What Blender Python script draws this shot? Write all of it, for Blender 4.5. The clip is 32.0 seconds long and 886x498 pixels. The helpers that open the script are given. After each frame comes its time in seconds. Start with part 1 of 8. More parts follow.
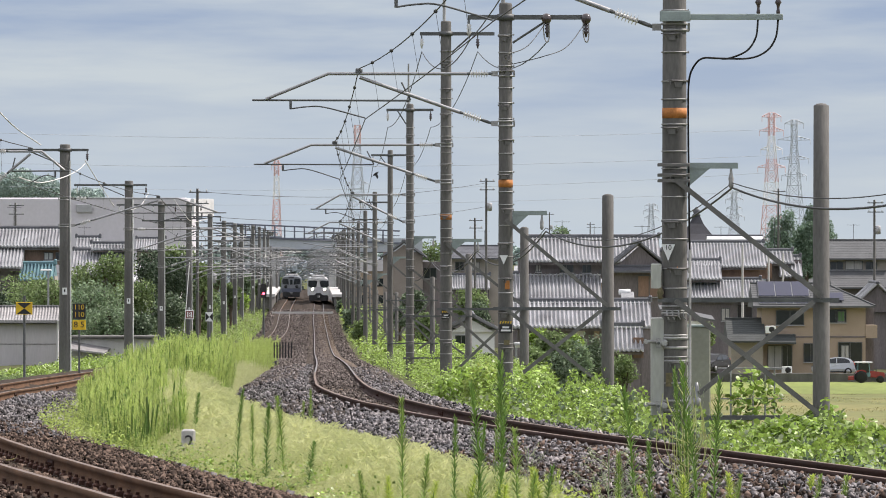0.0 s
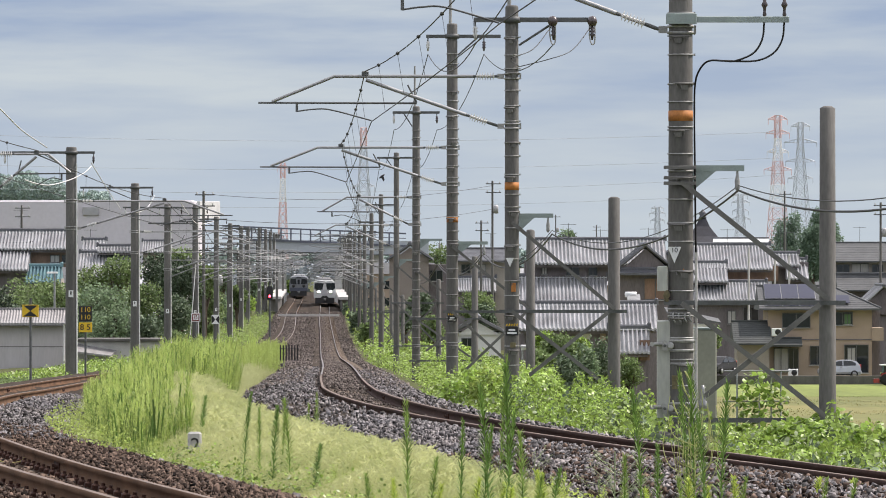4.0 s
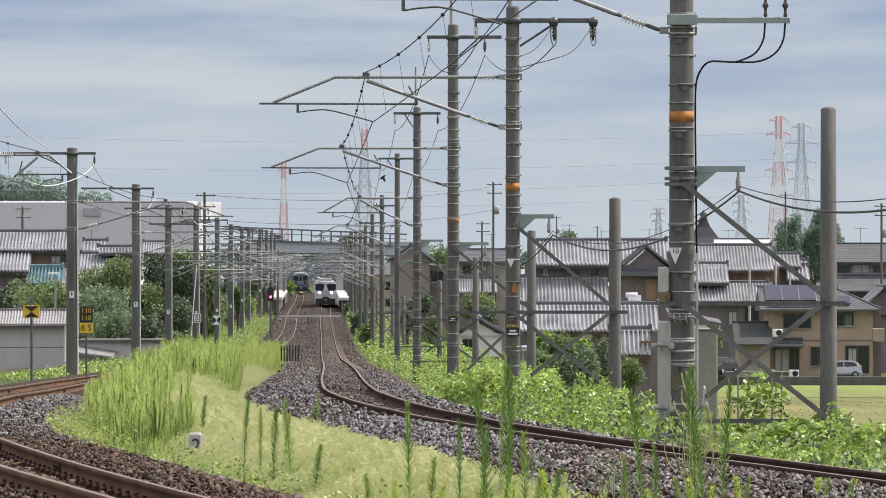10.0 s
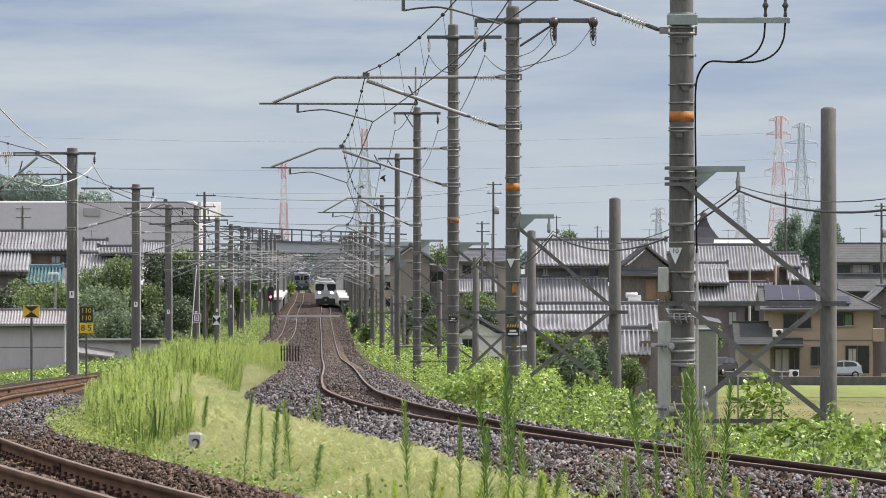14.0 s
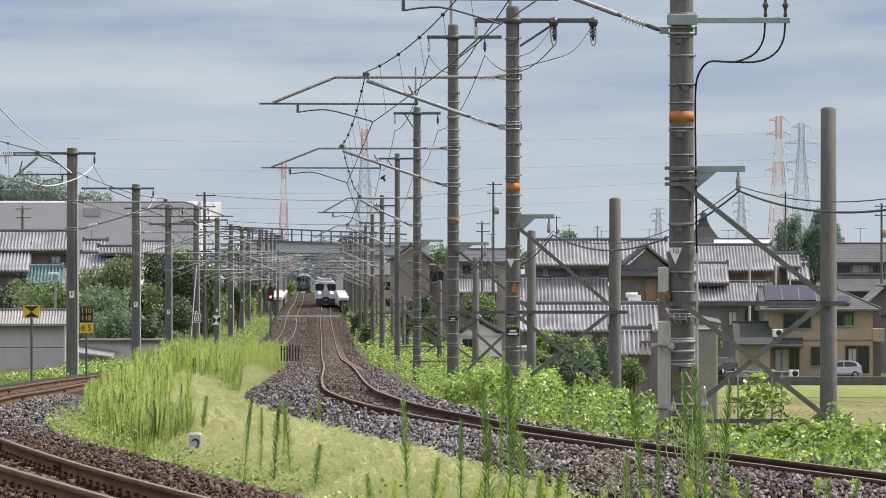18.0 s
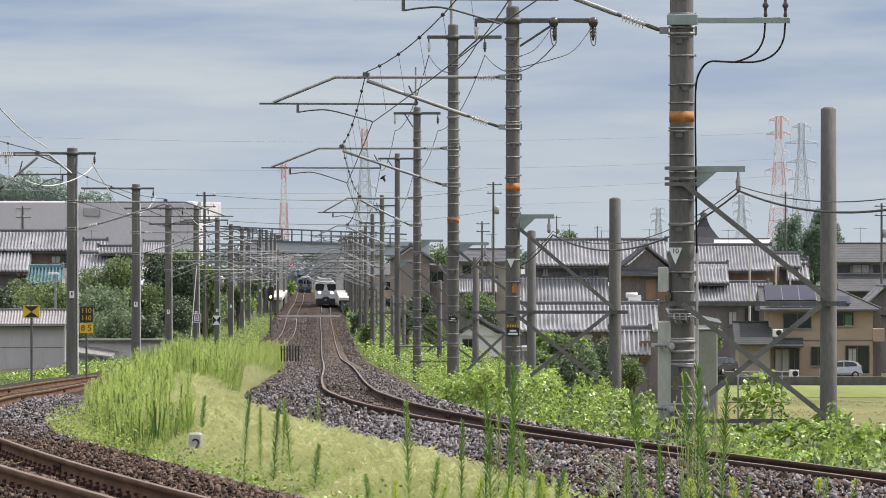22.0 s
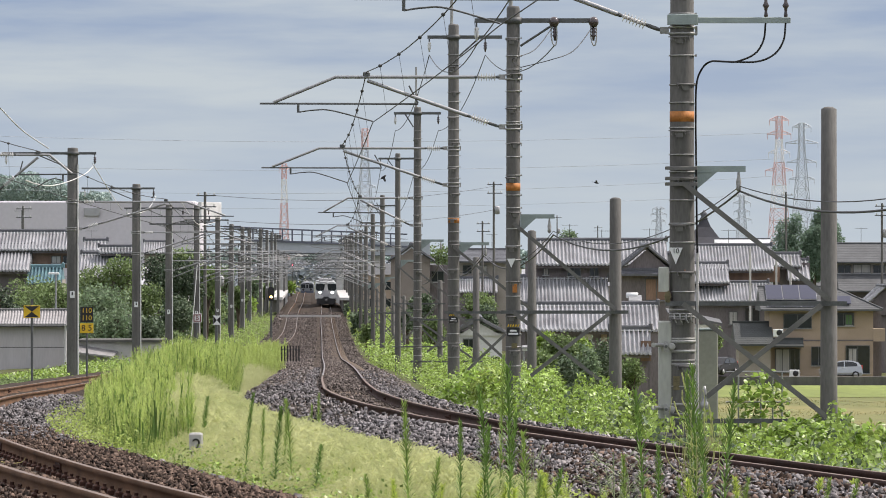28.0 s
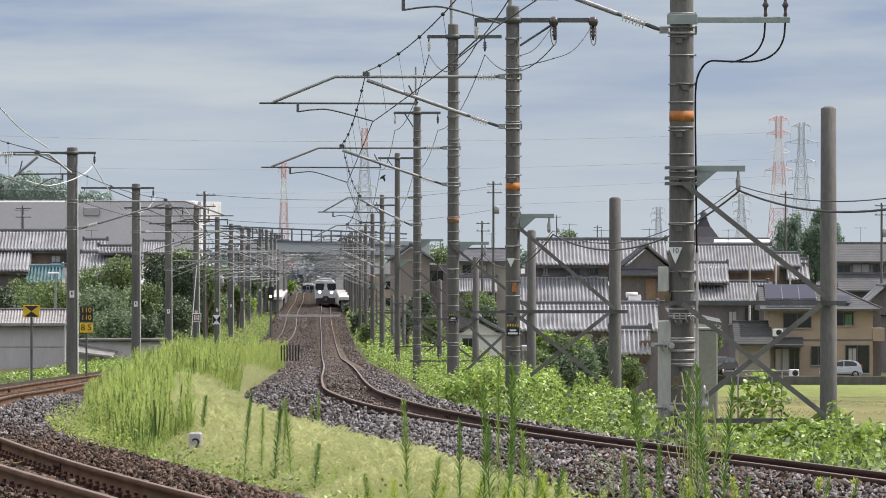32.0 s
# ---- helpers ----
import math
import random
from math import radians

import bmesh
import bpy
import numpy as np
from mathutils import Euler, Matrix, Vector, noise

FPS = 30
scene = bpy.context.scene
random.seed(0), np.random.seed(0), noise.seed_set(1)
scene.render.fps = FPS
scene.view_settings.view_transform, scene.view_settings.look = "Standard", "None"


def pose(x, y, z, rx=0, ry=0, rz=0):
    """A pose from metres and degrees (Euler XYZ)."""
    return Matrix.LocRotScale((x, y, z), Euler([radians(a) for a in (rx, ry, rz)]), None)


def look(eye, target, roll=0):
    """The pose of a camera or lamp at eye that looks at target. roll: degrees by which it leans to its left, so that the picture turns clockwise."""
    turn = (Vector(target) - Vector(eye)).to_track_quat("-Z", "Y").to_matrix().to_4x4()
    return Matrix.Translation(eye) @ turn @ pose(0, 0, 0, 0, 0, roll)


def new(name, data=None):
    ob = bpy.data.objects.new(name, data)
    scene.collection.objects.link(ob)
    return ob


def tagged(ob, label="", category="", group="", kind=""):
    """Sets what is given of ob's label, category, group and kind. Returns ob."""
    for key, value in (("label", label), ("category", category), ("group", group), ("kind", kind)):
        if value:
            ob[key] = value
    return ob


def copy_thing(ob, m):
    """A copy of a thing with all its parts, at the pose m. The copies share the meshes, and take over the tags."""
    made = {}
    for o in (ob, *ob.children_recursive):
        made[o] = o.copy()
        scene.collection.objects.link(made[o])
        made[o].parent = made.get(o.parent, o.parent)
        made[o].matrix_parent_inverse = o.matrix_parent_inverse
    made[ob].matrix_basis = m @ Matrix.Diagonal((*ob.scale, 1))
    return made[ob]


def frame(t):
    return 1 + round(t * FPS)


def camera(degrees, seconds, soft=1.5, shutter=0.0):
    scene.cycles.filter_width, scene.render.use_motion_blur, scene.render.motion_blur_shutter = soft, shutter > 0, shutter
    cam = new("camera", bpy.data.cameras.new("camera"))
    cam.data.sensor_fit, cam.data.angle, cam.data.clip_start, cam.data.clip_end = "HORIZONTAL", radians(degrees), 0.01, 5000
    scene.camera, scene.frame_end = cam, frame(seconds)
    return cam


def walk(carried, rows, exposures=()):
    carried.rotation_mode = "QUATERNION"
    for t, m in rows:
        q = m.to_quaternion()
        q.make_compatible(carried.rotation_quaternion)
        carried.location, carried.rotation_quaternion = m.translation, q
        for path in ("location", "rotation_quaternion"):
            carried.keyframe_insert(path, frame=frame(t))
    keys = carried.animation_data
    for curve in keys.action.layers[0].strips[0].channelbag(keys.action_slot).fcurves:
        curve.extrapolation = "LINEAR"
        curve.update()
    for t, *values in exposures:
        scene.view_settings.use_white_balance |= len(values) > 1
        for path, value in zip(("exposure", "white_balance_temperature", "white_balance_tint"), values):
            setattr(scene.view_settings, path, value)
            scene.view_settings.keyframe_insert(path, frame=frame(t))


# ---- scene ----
# Camera on the end of a platform, looking along the line with a long lens.
EYE = (0, 0, 2.7)
cam = camera(9.435, 32.0, soft=0.95)
walk(cam, [(0, look(EYE, (1.3158, 1000, 2.0684))), (0.5, look(EYE, (0.6316, 1000, 2.0684))), (1, look(EYE, (-0.0211, 1000, 1.9105))), (1.5, look(EYE, (-0.0211, 1000, 2.0158))), (2, look(EYE, (-0.0000, 1000, 2.2789))), (2.5, look(EYE, (0.1579, 1000, 2.4053))),
           (3, look(EYE, (0.1579, 1000, 2.4895))), (3.5, look(EYE, (0.1579, 1000, 2.5105))), (5.5, look(EYE, (0.1579, 1000, 2.7000))), (6.5, look(EYE, (0.1053, 1000, 2.7000))), (7.5, look(EYE, (-0.0000, 1000, 2.7000))), (22.5, look(EYE, (-0.0211, 1000, 2.7000))),
           (23.5, look(EYE, (-0.1263, 1000, 2.7000))), (30, look(EYE, (-0.0842, 1000, 2.6789))), (31, look(EYE, (-0.1263, 1000, 2.5421))), (31.5, look(EYE, (-0.0316, 1000, 2.5737))), (32, look(EYE, (-0.0211, 1000, 2.6158)))],
     [(0, 0.05, 6500, 14), (12, 0.02, 6500, 14), (24, 0.0, 6500, 14), (32, -0.03, 6500, 14)])

# ---------------------------------------------------------------- light
SUN_ELEVATION, SUN_AZIMUTH = 52.0, 68.0      # azimuth: degrees to the right of the view along the line
world = bpy.data.worlds.new("sky")
scene.world = world
world.use_nodes = True
wn, wl = world.node_tree.nodes, world.node_tree.links
for node in list(wn):
    wn.remove(node)
sky = wn.new("ShaderNodeTexSky")
sky.sky_type, sky.sun_disc = "NISHITA", False
sky.sun_elevation, sky.sun_rotation = radians(SUN_ELEVATION), radians(SUN_AZIMUTH)
sky.dust_density, sky.air_density = 2.0, 1.0
geo = wn.new("ShaderNodeTexCoord")
stretch = wn.new("ShaderNodeMapping")
stretch.inputs["Scale"].default_value = (9.0, 9.0, 70.0)
stretch.inputs["Rotation"].default_value = (0.0, 0.015, 0.0)
wl.new(geo.outputs["Generated"], stretch.inputs["Vector"])
puff = wn.new("ShaderNodeTexNoise")
puff.inputs["Scale"].default_value, puff.inputs["Detail"].default_value = 1.6, 6.0
puff.inputs["Roughness"].default_value = 0.52
wl.new(stretch.outputs["Vector"], puff.inputs["Vector"])
ramp = wn.new("ShaderNodeValToRGB")
ramp.color_ramp.elements[0].position, ramp.color_ramp.elements[1].position = 0.36, 0.68
wl.new(puff.outputs["Fac"], ramp.inputs["Fac"])
split = wn.new("ShaderNodeSeparateXYZ")
wl.new(geo.outputs["Generated"], split.inputs[0])
rise = wn.new("ShaderNodeMapRange")          # haze thins with height
rise.inputs["From Min"].default_value, rise.inputs["From Max"].default_value = 0.0, 0.05
wl.new(split.outputs["Z"], rise.inputs["Value"])
haze = wn.new("ShaderNodeValToRGB")
haze.color_ramp.elements[0].color = (6.0, 6.95, 7.6, 1)
haze.color_ramp.elements[1].color = (3.1, 4.25, 6.25, 1)
wl.new(rise.outputs["Result"], haze.inputs["Fac"])
cloud = wn.new("ShaderNodeMix")
cloud.data_type = "RGBA"
wl.new(ramp.outputs["Color"], cloud.inputs["Factor"])
wl.new(haze.outputs["Color"], cloud.inputs["A"])
cloud.inputs["B"].default_value = (6.35, 7.2, 7.6, 1)
low = wn.new("ShaderNodeMapRange")           # open sky above, veil of cloud low down
low.inputs["From Min"].default_value, low.inputs["From Max"].default_value = 0.08, 0.45
low.inputs["To Min"].default_value, low.inputs["To Max"].default_value = 0.94, 0.65
wl.new(split.outputs["Z"], low.inputs["Value"])
high = wn.new("ShaderNodeMix")               # thin bright cloud overhead
high.data_type = "RGBA"
lift = wn.new("ShaderNodeMapRange")
lift.inputs["From Min"].default_value, lift.inputs["From Max"].default_value = 0.06, 0.4
wl.new(split.outputs["Z"], lift.inputs["Value"])
wl.new(lift.outputs["Result"], high.inputs["Factor"])
wl.new(cloud.outputs["Result"], high.inputs["A"])
high.inputs["B"].default_value = (16.0, 16.2, 16.6, 1)
veil = wn.new("ShaderNodeMix")
veil.data_type = "RGBA"
wl.new(low.outputs["Result"], veil.inputs["Factor"])
wl.new(sky.outputs["Color"], veil.inputs["A"])
wl.new(high.outputs["Result"], veil.inputs["B"])
back = wn.new("ShaderNodeBackground")
back.inputs["Strength"].default_value = 0.09
wl.new(veil.outputs["Result"], back.inputs["Color"])
wout = wn.new("ShaderNodeOutputWorld")
wl.new(back.outputs[0], wout.inputs[0])

sun = new("sun", bpy.data.lights.new("sun", "SUN"))
sun.data.energy, sun.data.angle, sun.data.color = 4.9, radians(1.0), (1.0, 0.93, 0.85)
_az, _el = radians(SUN_AZIMUTH), radians(SUN_ELEVATION)
sun.matrix_world = look((200 * math.sin(_az) * math.cos(_el), 200 * math.cos(_az) * math.cos(_el), 200 * math.sin(_el)), (0, 0, 0))


# ---------------------------------------------------------------- materials
def material(name, color, rough=0.7, metal=0.0, vary=0.25, scale=3.0, fine=40.0, bump=0.2, second=None, spread=0.5, random_hue=0.0,
             translucent=0.0, glow=0.0, island=0.0, stretch_z=1.0, coat=0.0, gloss=0.5):
    m = bpy.data.materials.new(name)
    m.use_nodes = True
    n, l = m.node_tree.nodes, m.node_tree.links
    b = n["Principled BSDF"]
    b.inputs["Roughness"].default_value, b.inputs["Metallic"].default_value = rough, metal
    b.inputs["Coat Weight"].default_value, b.inputs["Specular IOR Level"].default_value = coat, gloss
    if glow:
        b.inputs["Emission Color"].default_value, b.inputs["Emission Strength"].default_value = (*color, 1), glow
        b.inputs["Base Color"].default_value = (*color, 1)
        return m
    tc = n.new("ShaderNodeTexCoord")
    mp = n.new("ShaderNodeMapping")
    mp.inputs["Scale"].default_value = (1, 1, stretch_z)
    l.new(tc.outputs["Object"], mp.inputs["Vector"])
    big = n.new("ShaderNodeTexNoise")
    big.inputs["Scale"].default_value, big.inputs["Detail"].default_value = scale, 4.0
    l.new(mp.outputs["Vector"], big.inputs["Vector"])
    small = n.new("ShaderNodeTexNoise")
    small.inputs["Scale"].default_value, small.inputs["Detail"].default_value = fine, 3.0
    l.new(mp.outputs["Vector"], small.inputs["Vector"])
    r = n.new("ShaderNodeValToRGB")
    r.color_ramp.elements[0].position, r.color_ramp.elements[1].position = 0.5 - spread / 2, 0.5 + spread / 2
    r.color_ramp.elements[0].color = (*[c * (1 - vary) for c in color], 1)
    r.color_ramp.elements[1].color = (*(second or [min(1, c * (1 + vary)) for c in color]), 1)
    l.new(big.outputs["Fac"], r.inputs["Fac"])
    mul = n.new("ShaderNodeMix")
    mul.data_type, mul.blend_type = "RGBA", "MULTIPLY"
    mul.inputs["Factor"].default_value = 0.6
    l.new(r.outputs["Color"], mul.inputs["A"])
    gr = n.new("ShaderNodeMapRange")
    gr.inputs["From Min"].default_value, gr.inputs["From Max"].default_value = 0.3, 0.7
    gr.inputs["To Min"].default_value, gr.inputs["To Max"].default_value = 1 - vary, 1 + vary * 0.6
    l.new(small.outputs["Fac"], gr.inputs["Value"])
    l.new(gr.outputs["Result"], mul.inputs["B"])
    col = mul.outputs["Result"]
    if island or random_hue:
        src = n.new("ShaderNodeNewGeometry").outputs["Random Per Island"] if island else n.new("ShaderNodeObjectInfo").outputs["Random"]
        rr = n.new("ShaderNodeMapRange")
        k = island or random_hue
        rr.inputs["To Min"].default_value, rr.inputs["To Max"].default_value = 1 - k, 1 + k
        l.new(src, rr.inputs["Value"])
        hv = n.new("ShaderNodeHueSaturation")
        l.new(col, hv.inputs["Color"])
        l.new(rr.outputs["Result"], hv.inputs["Value"])
        col = hv.outputs["Color"]
    l.new(col, b.inputs["Base Color"])
    if bump:
        bp = n.new("ShaderNodeBump")
        bp.inputs["Strength"].default_value, bp.inputs["Distance"].default_value = bump, 0.02
        l.new(small.outputs["Fac"], bp.inputs["Height"])
        l.new(bp.outputs["Normal"], b.inputs["Normal"])
    if translucent:
        tr = n.new("ShaderNodeBsdfTranslucent")
        l.new(col, tr.inputs["Color"])
        ms = n.new("ShaderNodeMixShader")
        ms.inputs[0].default_value = translucent
        out = n["Material Output"]
        l.new(b.outputs[0], ms.inputs[1])
        l.new(tr.outputs[0], ms.inputs[2])
        l.new(ms.outputs[0], out.inputs[0])
    return m


SOIL = material("soil", (0.12, 0.1, 0.06), 0.95, vary=0.4, scale=0.5, fine=9, bump=0.6, second=(0.1, 0.13, 0.04), gloss=0.1)
BALLAST = material("ballast_bed", (0.066, 0.058, 0.053), 0.95, vary=0.6, scale=0.9, fine=9, bump=1.0, second=(0.09, 0.07, 0.055), gloss=0.05)
STONE = material("ballast_stone", (0.195, 0.192, 0.207), 0.75, vary=0.35, scale=0.35, fine=30, bump=0.3, second=(0.19, 0.17, 0.165), island=1.0, gloss=0.3)
STONE_BROWN = material("rusty_ballast_stone", (0.1, 0.071, 0.056), 0.9, vary=0.35, scale=0.5, fine=30, bump=0.3, island=0.95, gloss=0.15)
RAIL_SIDE = material("rusty_rail", (0.046, 0.022, 0.016), 0.85, 0.0, vary=0.35, scale=2, fine=60, bump=0.25, gloss=0.2)
RAIL_TOP = material("worn_rail_head", (0.165, 0.115, 0.085), 0.6, 0.2, vary=0.2, scale=1.0, fine=50, bump=0.05)
RAIL_RUST = material("red_rust_rail", (0.125, 0.07, 0.04), 0.95, 0.0, vary=0.4, scale=1.2, fine=60, bump=0.3, gloss=0.2)
RAIL_SHINE = material("far_sheen_rail_head", (0.17, 0.15, 0.135), 0.4, 0.6, vary=0.15, scale=0.2, fine=5, bump=0)
STONE_DARK = material("dark_ballast_stone", (0.135, 0.115, 0.105), 0.9, vary=0.4, scale=0.3, fine=12, bump=0.3, island=0.7, gloss=0.15)
SLEEPER = material("stained_sleeper", (0.12, 0.092, 0.07), 0.9, vary=0.45, scale=2.5, fine=30, random_hue=0.35, gloss=0.1)
CONCRETE = material("weathered_concrete_pole", (0.11, 0.107, 0.099), 0.85, vary=0.3, scale=1.4, fine=30, bump=0.25, stretch_z=0.25, second=(0.155, 0.15, 0.14))
CONCRETE_PALE = material("pale_concrete", (0.48, 0.47, 0.455), 0.88, vary=0.25, scale=0.8, fine=25, bump=0.2)
BRACE = material("weathered_grey_steel", (0.15, 0.147, 0.14), 0.6, 0.35, vary=0.25, scale=3, fine=40, bump=0.1)
BAND = material("dull_galvanised_band", (0.34, 0.34, 0.33), 0.6, 0.4, vary=0.3, scale=4, fine=40, bump=0.1)
GALV = material("galvanised_steel", (0.33, 0.335, 0.34), 0.5, 0.6, vary=0.2, scale=5, fine=50, bump=0.08)
STEEL_DARK = material("dull_dark_steel", (0.12, 0.125, 0.125), 0.6, 0.5, vary=0.3, scale=4, fine=40, bump=0.1)
STEEL_GREEN = material("grey_green_painted_steel", (0.26, 0.31, 0.30), 0.5, 0.1, vary=0.18, scale=3, fine=40, bump=0.08)
WIRE = material("dark_wire", (0.06, 0.06, 0.06), 0.6, 0.4, vary=0.2, bump=0)
WIRE_PALE = material("pale_covered_wire", (0.65, 0.65, 0.63), 0.5, vary=0.15, bump=0)
PORCELAIN = material("white_porcelain", (0.6, 0.6, 0.58), 0.2, vary=0.08, scale=6, bump=0, coat=0.4)
PORCELAIN_DARK = material("brown_porcelain", (0.06, 0.045, 0.045), 0.25, vary=0.2, scale=6, bump=0, coat=0.4)
ORANGE = material("faded_orange_paint", (0.44, 0.17, 0.04), 0.7, vary=0.35, scale=6, fine=40)
YELLOW = material("yellow_sign_paint", (0.72, 0.47, 0.02), 0.5, vary=0.15, scale=5)
BLACK = material("black_paint", (0.018, 0.018, 0.02), 0.5, vary=0.3, scale=5)
WHITE = material("white_paint", (0.74, 0.75, 0.75), 0.5, vary=0.1, scale=3)
RED_DULL = material("dull_red_paint", (0.17, 0.035, 0.03), 0.6, vary=0.2)
RED = material("red_paint", (0.5, 0.05, 0.04), 0.5, vary=0.15)
TILE = material("grey_glazed_roof_tile", (0.38, 0.38, 0.4), 0.33, vary=0.35, scale=0.6, fine=8, bump=0.1, second=(0.5, 0.505, 0.52))
TILE_DARK = material("dark_roof_tile", (0.10, 0.103, 0.115), 0.4, vary=0.3, scale=0.8, fine=8, bump=0.15)
TILE_BLACK = material("black_temple_tile", (0.035, 0.036, 0.045), 0.75, vary=0.3, scale=0.8, fine=8, bump=0.15)
SLATE_DARK = material("dark_green_grey_slate", (0.05, 0.056, 0.055), 0.8, vary=0.2, scale=0.8, fine=6, bump=0.2)
SLATE = material("grey_slate_roof", (0.09, 0.094, 0.097), 0.7, vary=0.2, scale=0.8, fine=6, bump=0.2)
WOOD_DARK = material("dark_weathered_boards", (0.155, 0.137, 0.142), 0.85, vary=0.35, scale=1, fine=14, stretch_z=0.2)
WOOD_BROWN = material("brown_boards", (0.22, 0.14, 0.1), 0.8, vary=0.3, scale=1, fine=14, stretch_z=0.2)
PLASTER_TAN = material("tan_render", (0.37, 0.29, 0.225), 0.9, vary=0.12, scale=0.6, fine=12)
PLASTER_GREY = material("grey_render", (0.34, 0.31, 0.27), 0.9, vary=0.15, scale=0.6, fine=12)
PLASTER_BROWN = material("brown_render", (0.255, 0.22, 0.2), 0.9, vary=0.15, scale=0.6, fine=12)
PLASTER_WHITE = material("white_render", (0.66, 0.66, 0.65), 0.85, vary=0.12, scale=0.6, fine=12)
CABINET_PALE = material("pale_grey_box_paint", (0.42, 0.43, 0.39), 0.5, 0.1, vary=0.2, scale=1.2, fine=20, bump=0.05, stretch_z=0.3)
CABINET = material("cream_grey_cabinet_paint", (0.27, 0.275, 0.225), 0.5, 0.1, vary=0.15, scale=1.5, fine=20, bump=0.05)
SHEET_PALE = material("pale_weathered_sheet", (0.3, 0.29, 0.29), 0.5, 0.2, vary=0.3, scale=0.7, fine=6, bump=0.1)
STRAW_DULL = material("dull_stubble", (0.34, 0.29, 0.12), 0.9, vary=0.3, scale=0.3, bump=0, island=0.3)
GRASS_GREEN = material("fresh_green_grass", (0.17, 0.21, 0.045), 0.9, vary=0.3, scale=0.1, fine=1.5, bump=0.3)
STORE_WALL = material("streaked_grey_cement_wall", (0.47, 0.452, 0.455), 0.9, vary=0.1, scale=0.9, fine=12, bump=0.15, stretch_z=0.15)
SHEET_GREY = material("grey_metal_sheet", (0.4, 0.4, 0.41), 0.55, 0.2, vary=0.15, scale=0.5, fine=10)
TEAL = material("teal_metal_sheet", (0.13, 0.23, 0.31), 0.5, 0.1, vary=0.4, scale=1.6, second=(0.18, 0.33, 0.34), stretch_z=0.3)
GLASS = material("dark_window_glass", (0.02, 0.025, 0.03), 0.06, vary=0.2, bump=0)
CURTAIN = material("pale_curtain", (0.45, 0.44, 0.42), 0.9, vary=0.2, scale=8, stretch_z=0.05)
SOLAR = material("solar_cell", (0.03, 0.032, 0.06), 0.3, vary=0.15, scale=3, bump=0, coat=0.1)
RUBBER = material("black_rubber", (0.015, 0.015, 0.015), 0.8, vary=0.2)
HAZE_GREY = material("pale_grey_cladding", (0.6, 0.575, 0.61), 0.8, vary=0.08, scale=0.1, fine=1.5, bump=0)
# Girder grey, lightened and blued to carry the haze of distance.
GIRDER = material("hazed_bluish_grey_girder", (0.42, 0.45, 0.49), 0.6, 0.1, vary=0.12, scale=0.3, fine=4)
# Far haze is mixed into these two woodland colours, paling and bluing them.
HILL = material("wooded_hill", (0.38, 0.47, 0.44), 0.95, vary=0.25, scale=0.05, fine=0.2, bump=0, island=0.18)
FAR_WOOD = material("haze_paled_woods", (0.36, 0.40, 0.435), 0.95, vary=0.2, scale=0.05, fine=0.3, bump=0, island=0.25)
LEAF = material("broad_green_leaf", (0.26, 0.375, 0.075), 0.42, vary=0.3, scale=0.7, bump=0, island=0.6, translucent=0.32)
LEAF_PALE = material("pale_green_leaf", (0.36, 0.42, 0.25), 0.6, vary=0.2, scale=2, bump=0, island=0.3, translucent=0.35)
LEAF_TREE = material("tree_leaf", (0.185, 0.255, 0.1), 0.7, vary=0.3, scale=0.4, bump=0, island=0.5, translucent=0.3)
LEAF_GREY = material("grey_green_tree_leaf", (0.215, 0.295, 0.17), 0.7, vary=0.3, scale=0.4, bump=0, island=0.5, translucent=0.3)
LEAF_DARK = material("dark_leaf_and_vine_shade", (0.125, 0.175, 0.1), 0.7, vary=0.3, scale=0.4, bump=0, island=0.5, translucent=0.15)
# Very dark green puts the trees' deep shade into the leaf colour.
LEAF_DEEP = material("deep_shade_leaf", (0.065, 0.098, 0.055), 0.7, vary=0.3, scale=0.4, bump=0, island=0.5, translucent=0.1)
EVERGREEN = material("blue_green_evergreen", (0.2, 0.285, 0.205), 0.8, vary=0.25, scale=0.5, bump=0, island=0.3, translucent=0.35)
BARK = material("bark", (0.09, 0.07, 0.05), 0.95, vary=0.35, scale=4, fine=25)
WEED = material("green_weed", (0.39, 0.49, 0.125), 0.6, vary=0.3, scale=0.8, bump=0, island=0.25, translucent=0.45)
WEED_FRESH = material("fresh_yellow_green_shoot", (0.46, 0.56, 0.11), 0.6, vary=0.2, scale=0.8, bump=0, island=0.25, translucent=0.4)
WEED_DARK = material("dark_green_weed", (0.15, 0.26, 0.055), 0.6, vary=0.25, scale=0.8, bump=0, island=0.35, translucent=0.35)
WEED_MID = material("mid_green_weed", (0.25, 0.36, 0.085), 0.6, vary=0.25, scale=0.8, bump=0, island=0.4, translucent=0.4)
RAILING = material("dark_blue_grey_railing", (0.13, 0.14, 0.18), 0.6, 0.1, vary=0.12, scale=0.3, fine=4)
STRAW = material("pale_feather_grass", (0.51, 0.56, 0.24), 0.8, vary=0.15, scale=0.8, bump=0, second=(0.64, 0.65, 0.34), island=0.1, translucent=0.55)
GRASS = material("field_grass", (0.15, 0.18, 0.04), 0.9, vary=0.3, scale=0.08, fine=0.9, bump=0.3, second=(0.21, 0.19, 0.06), spread=0.35)
CURTAIN_GREEN = material("green_curtain", (0.12, 0.24, 0.10), 0.9, vary=0.2, scale=8, stretch_z=0.05)
FADED_YELLOW = material("faded_yellow_paint", (0.14, 0.12, 0.062), 0.8, vary=0.45, scale=9, fine=50)
WEED_PLUME = material("soft_lime_weed_top", (0.44, 0.54, 0.16), 0.7, vary=0.3, scale=1.1, bump=0, island=0.25, translucent=0.5)

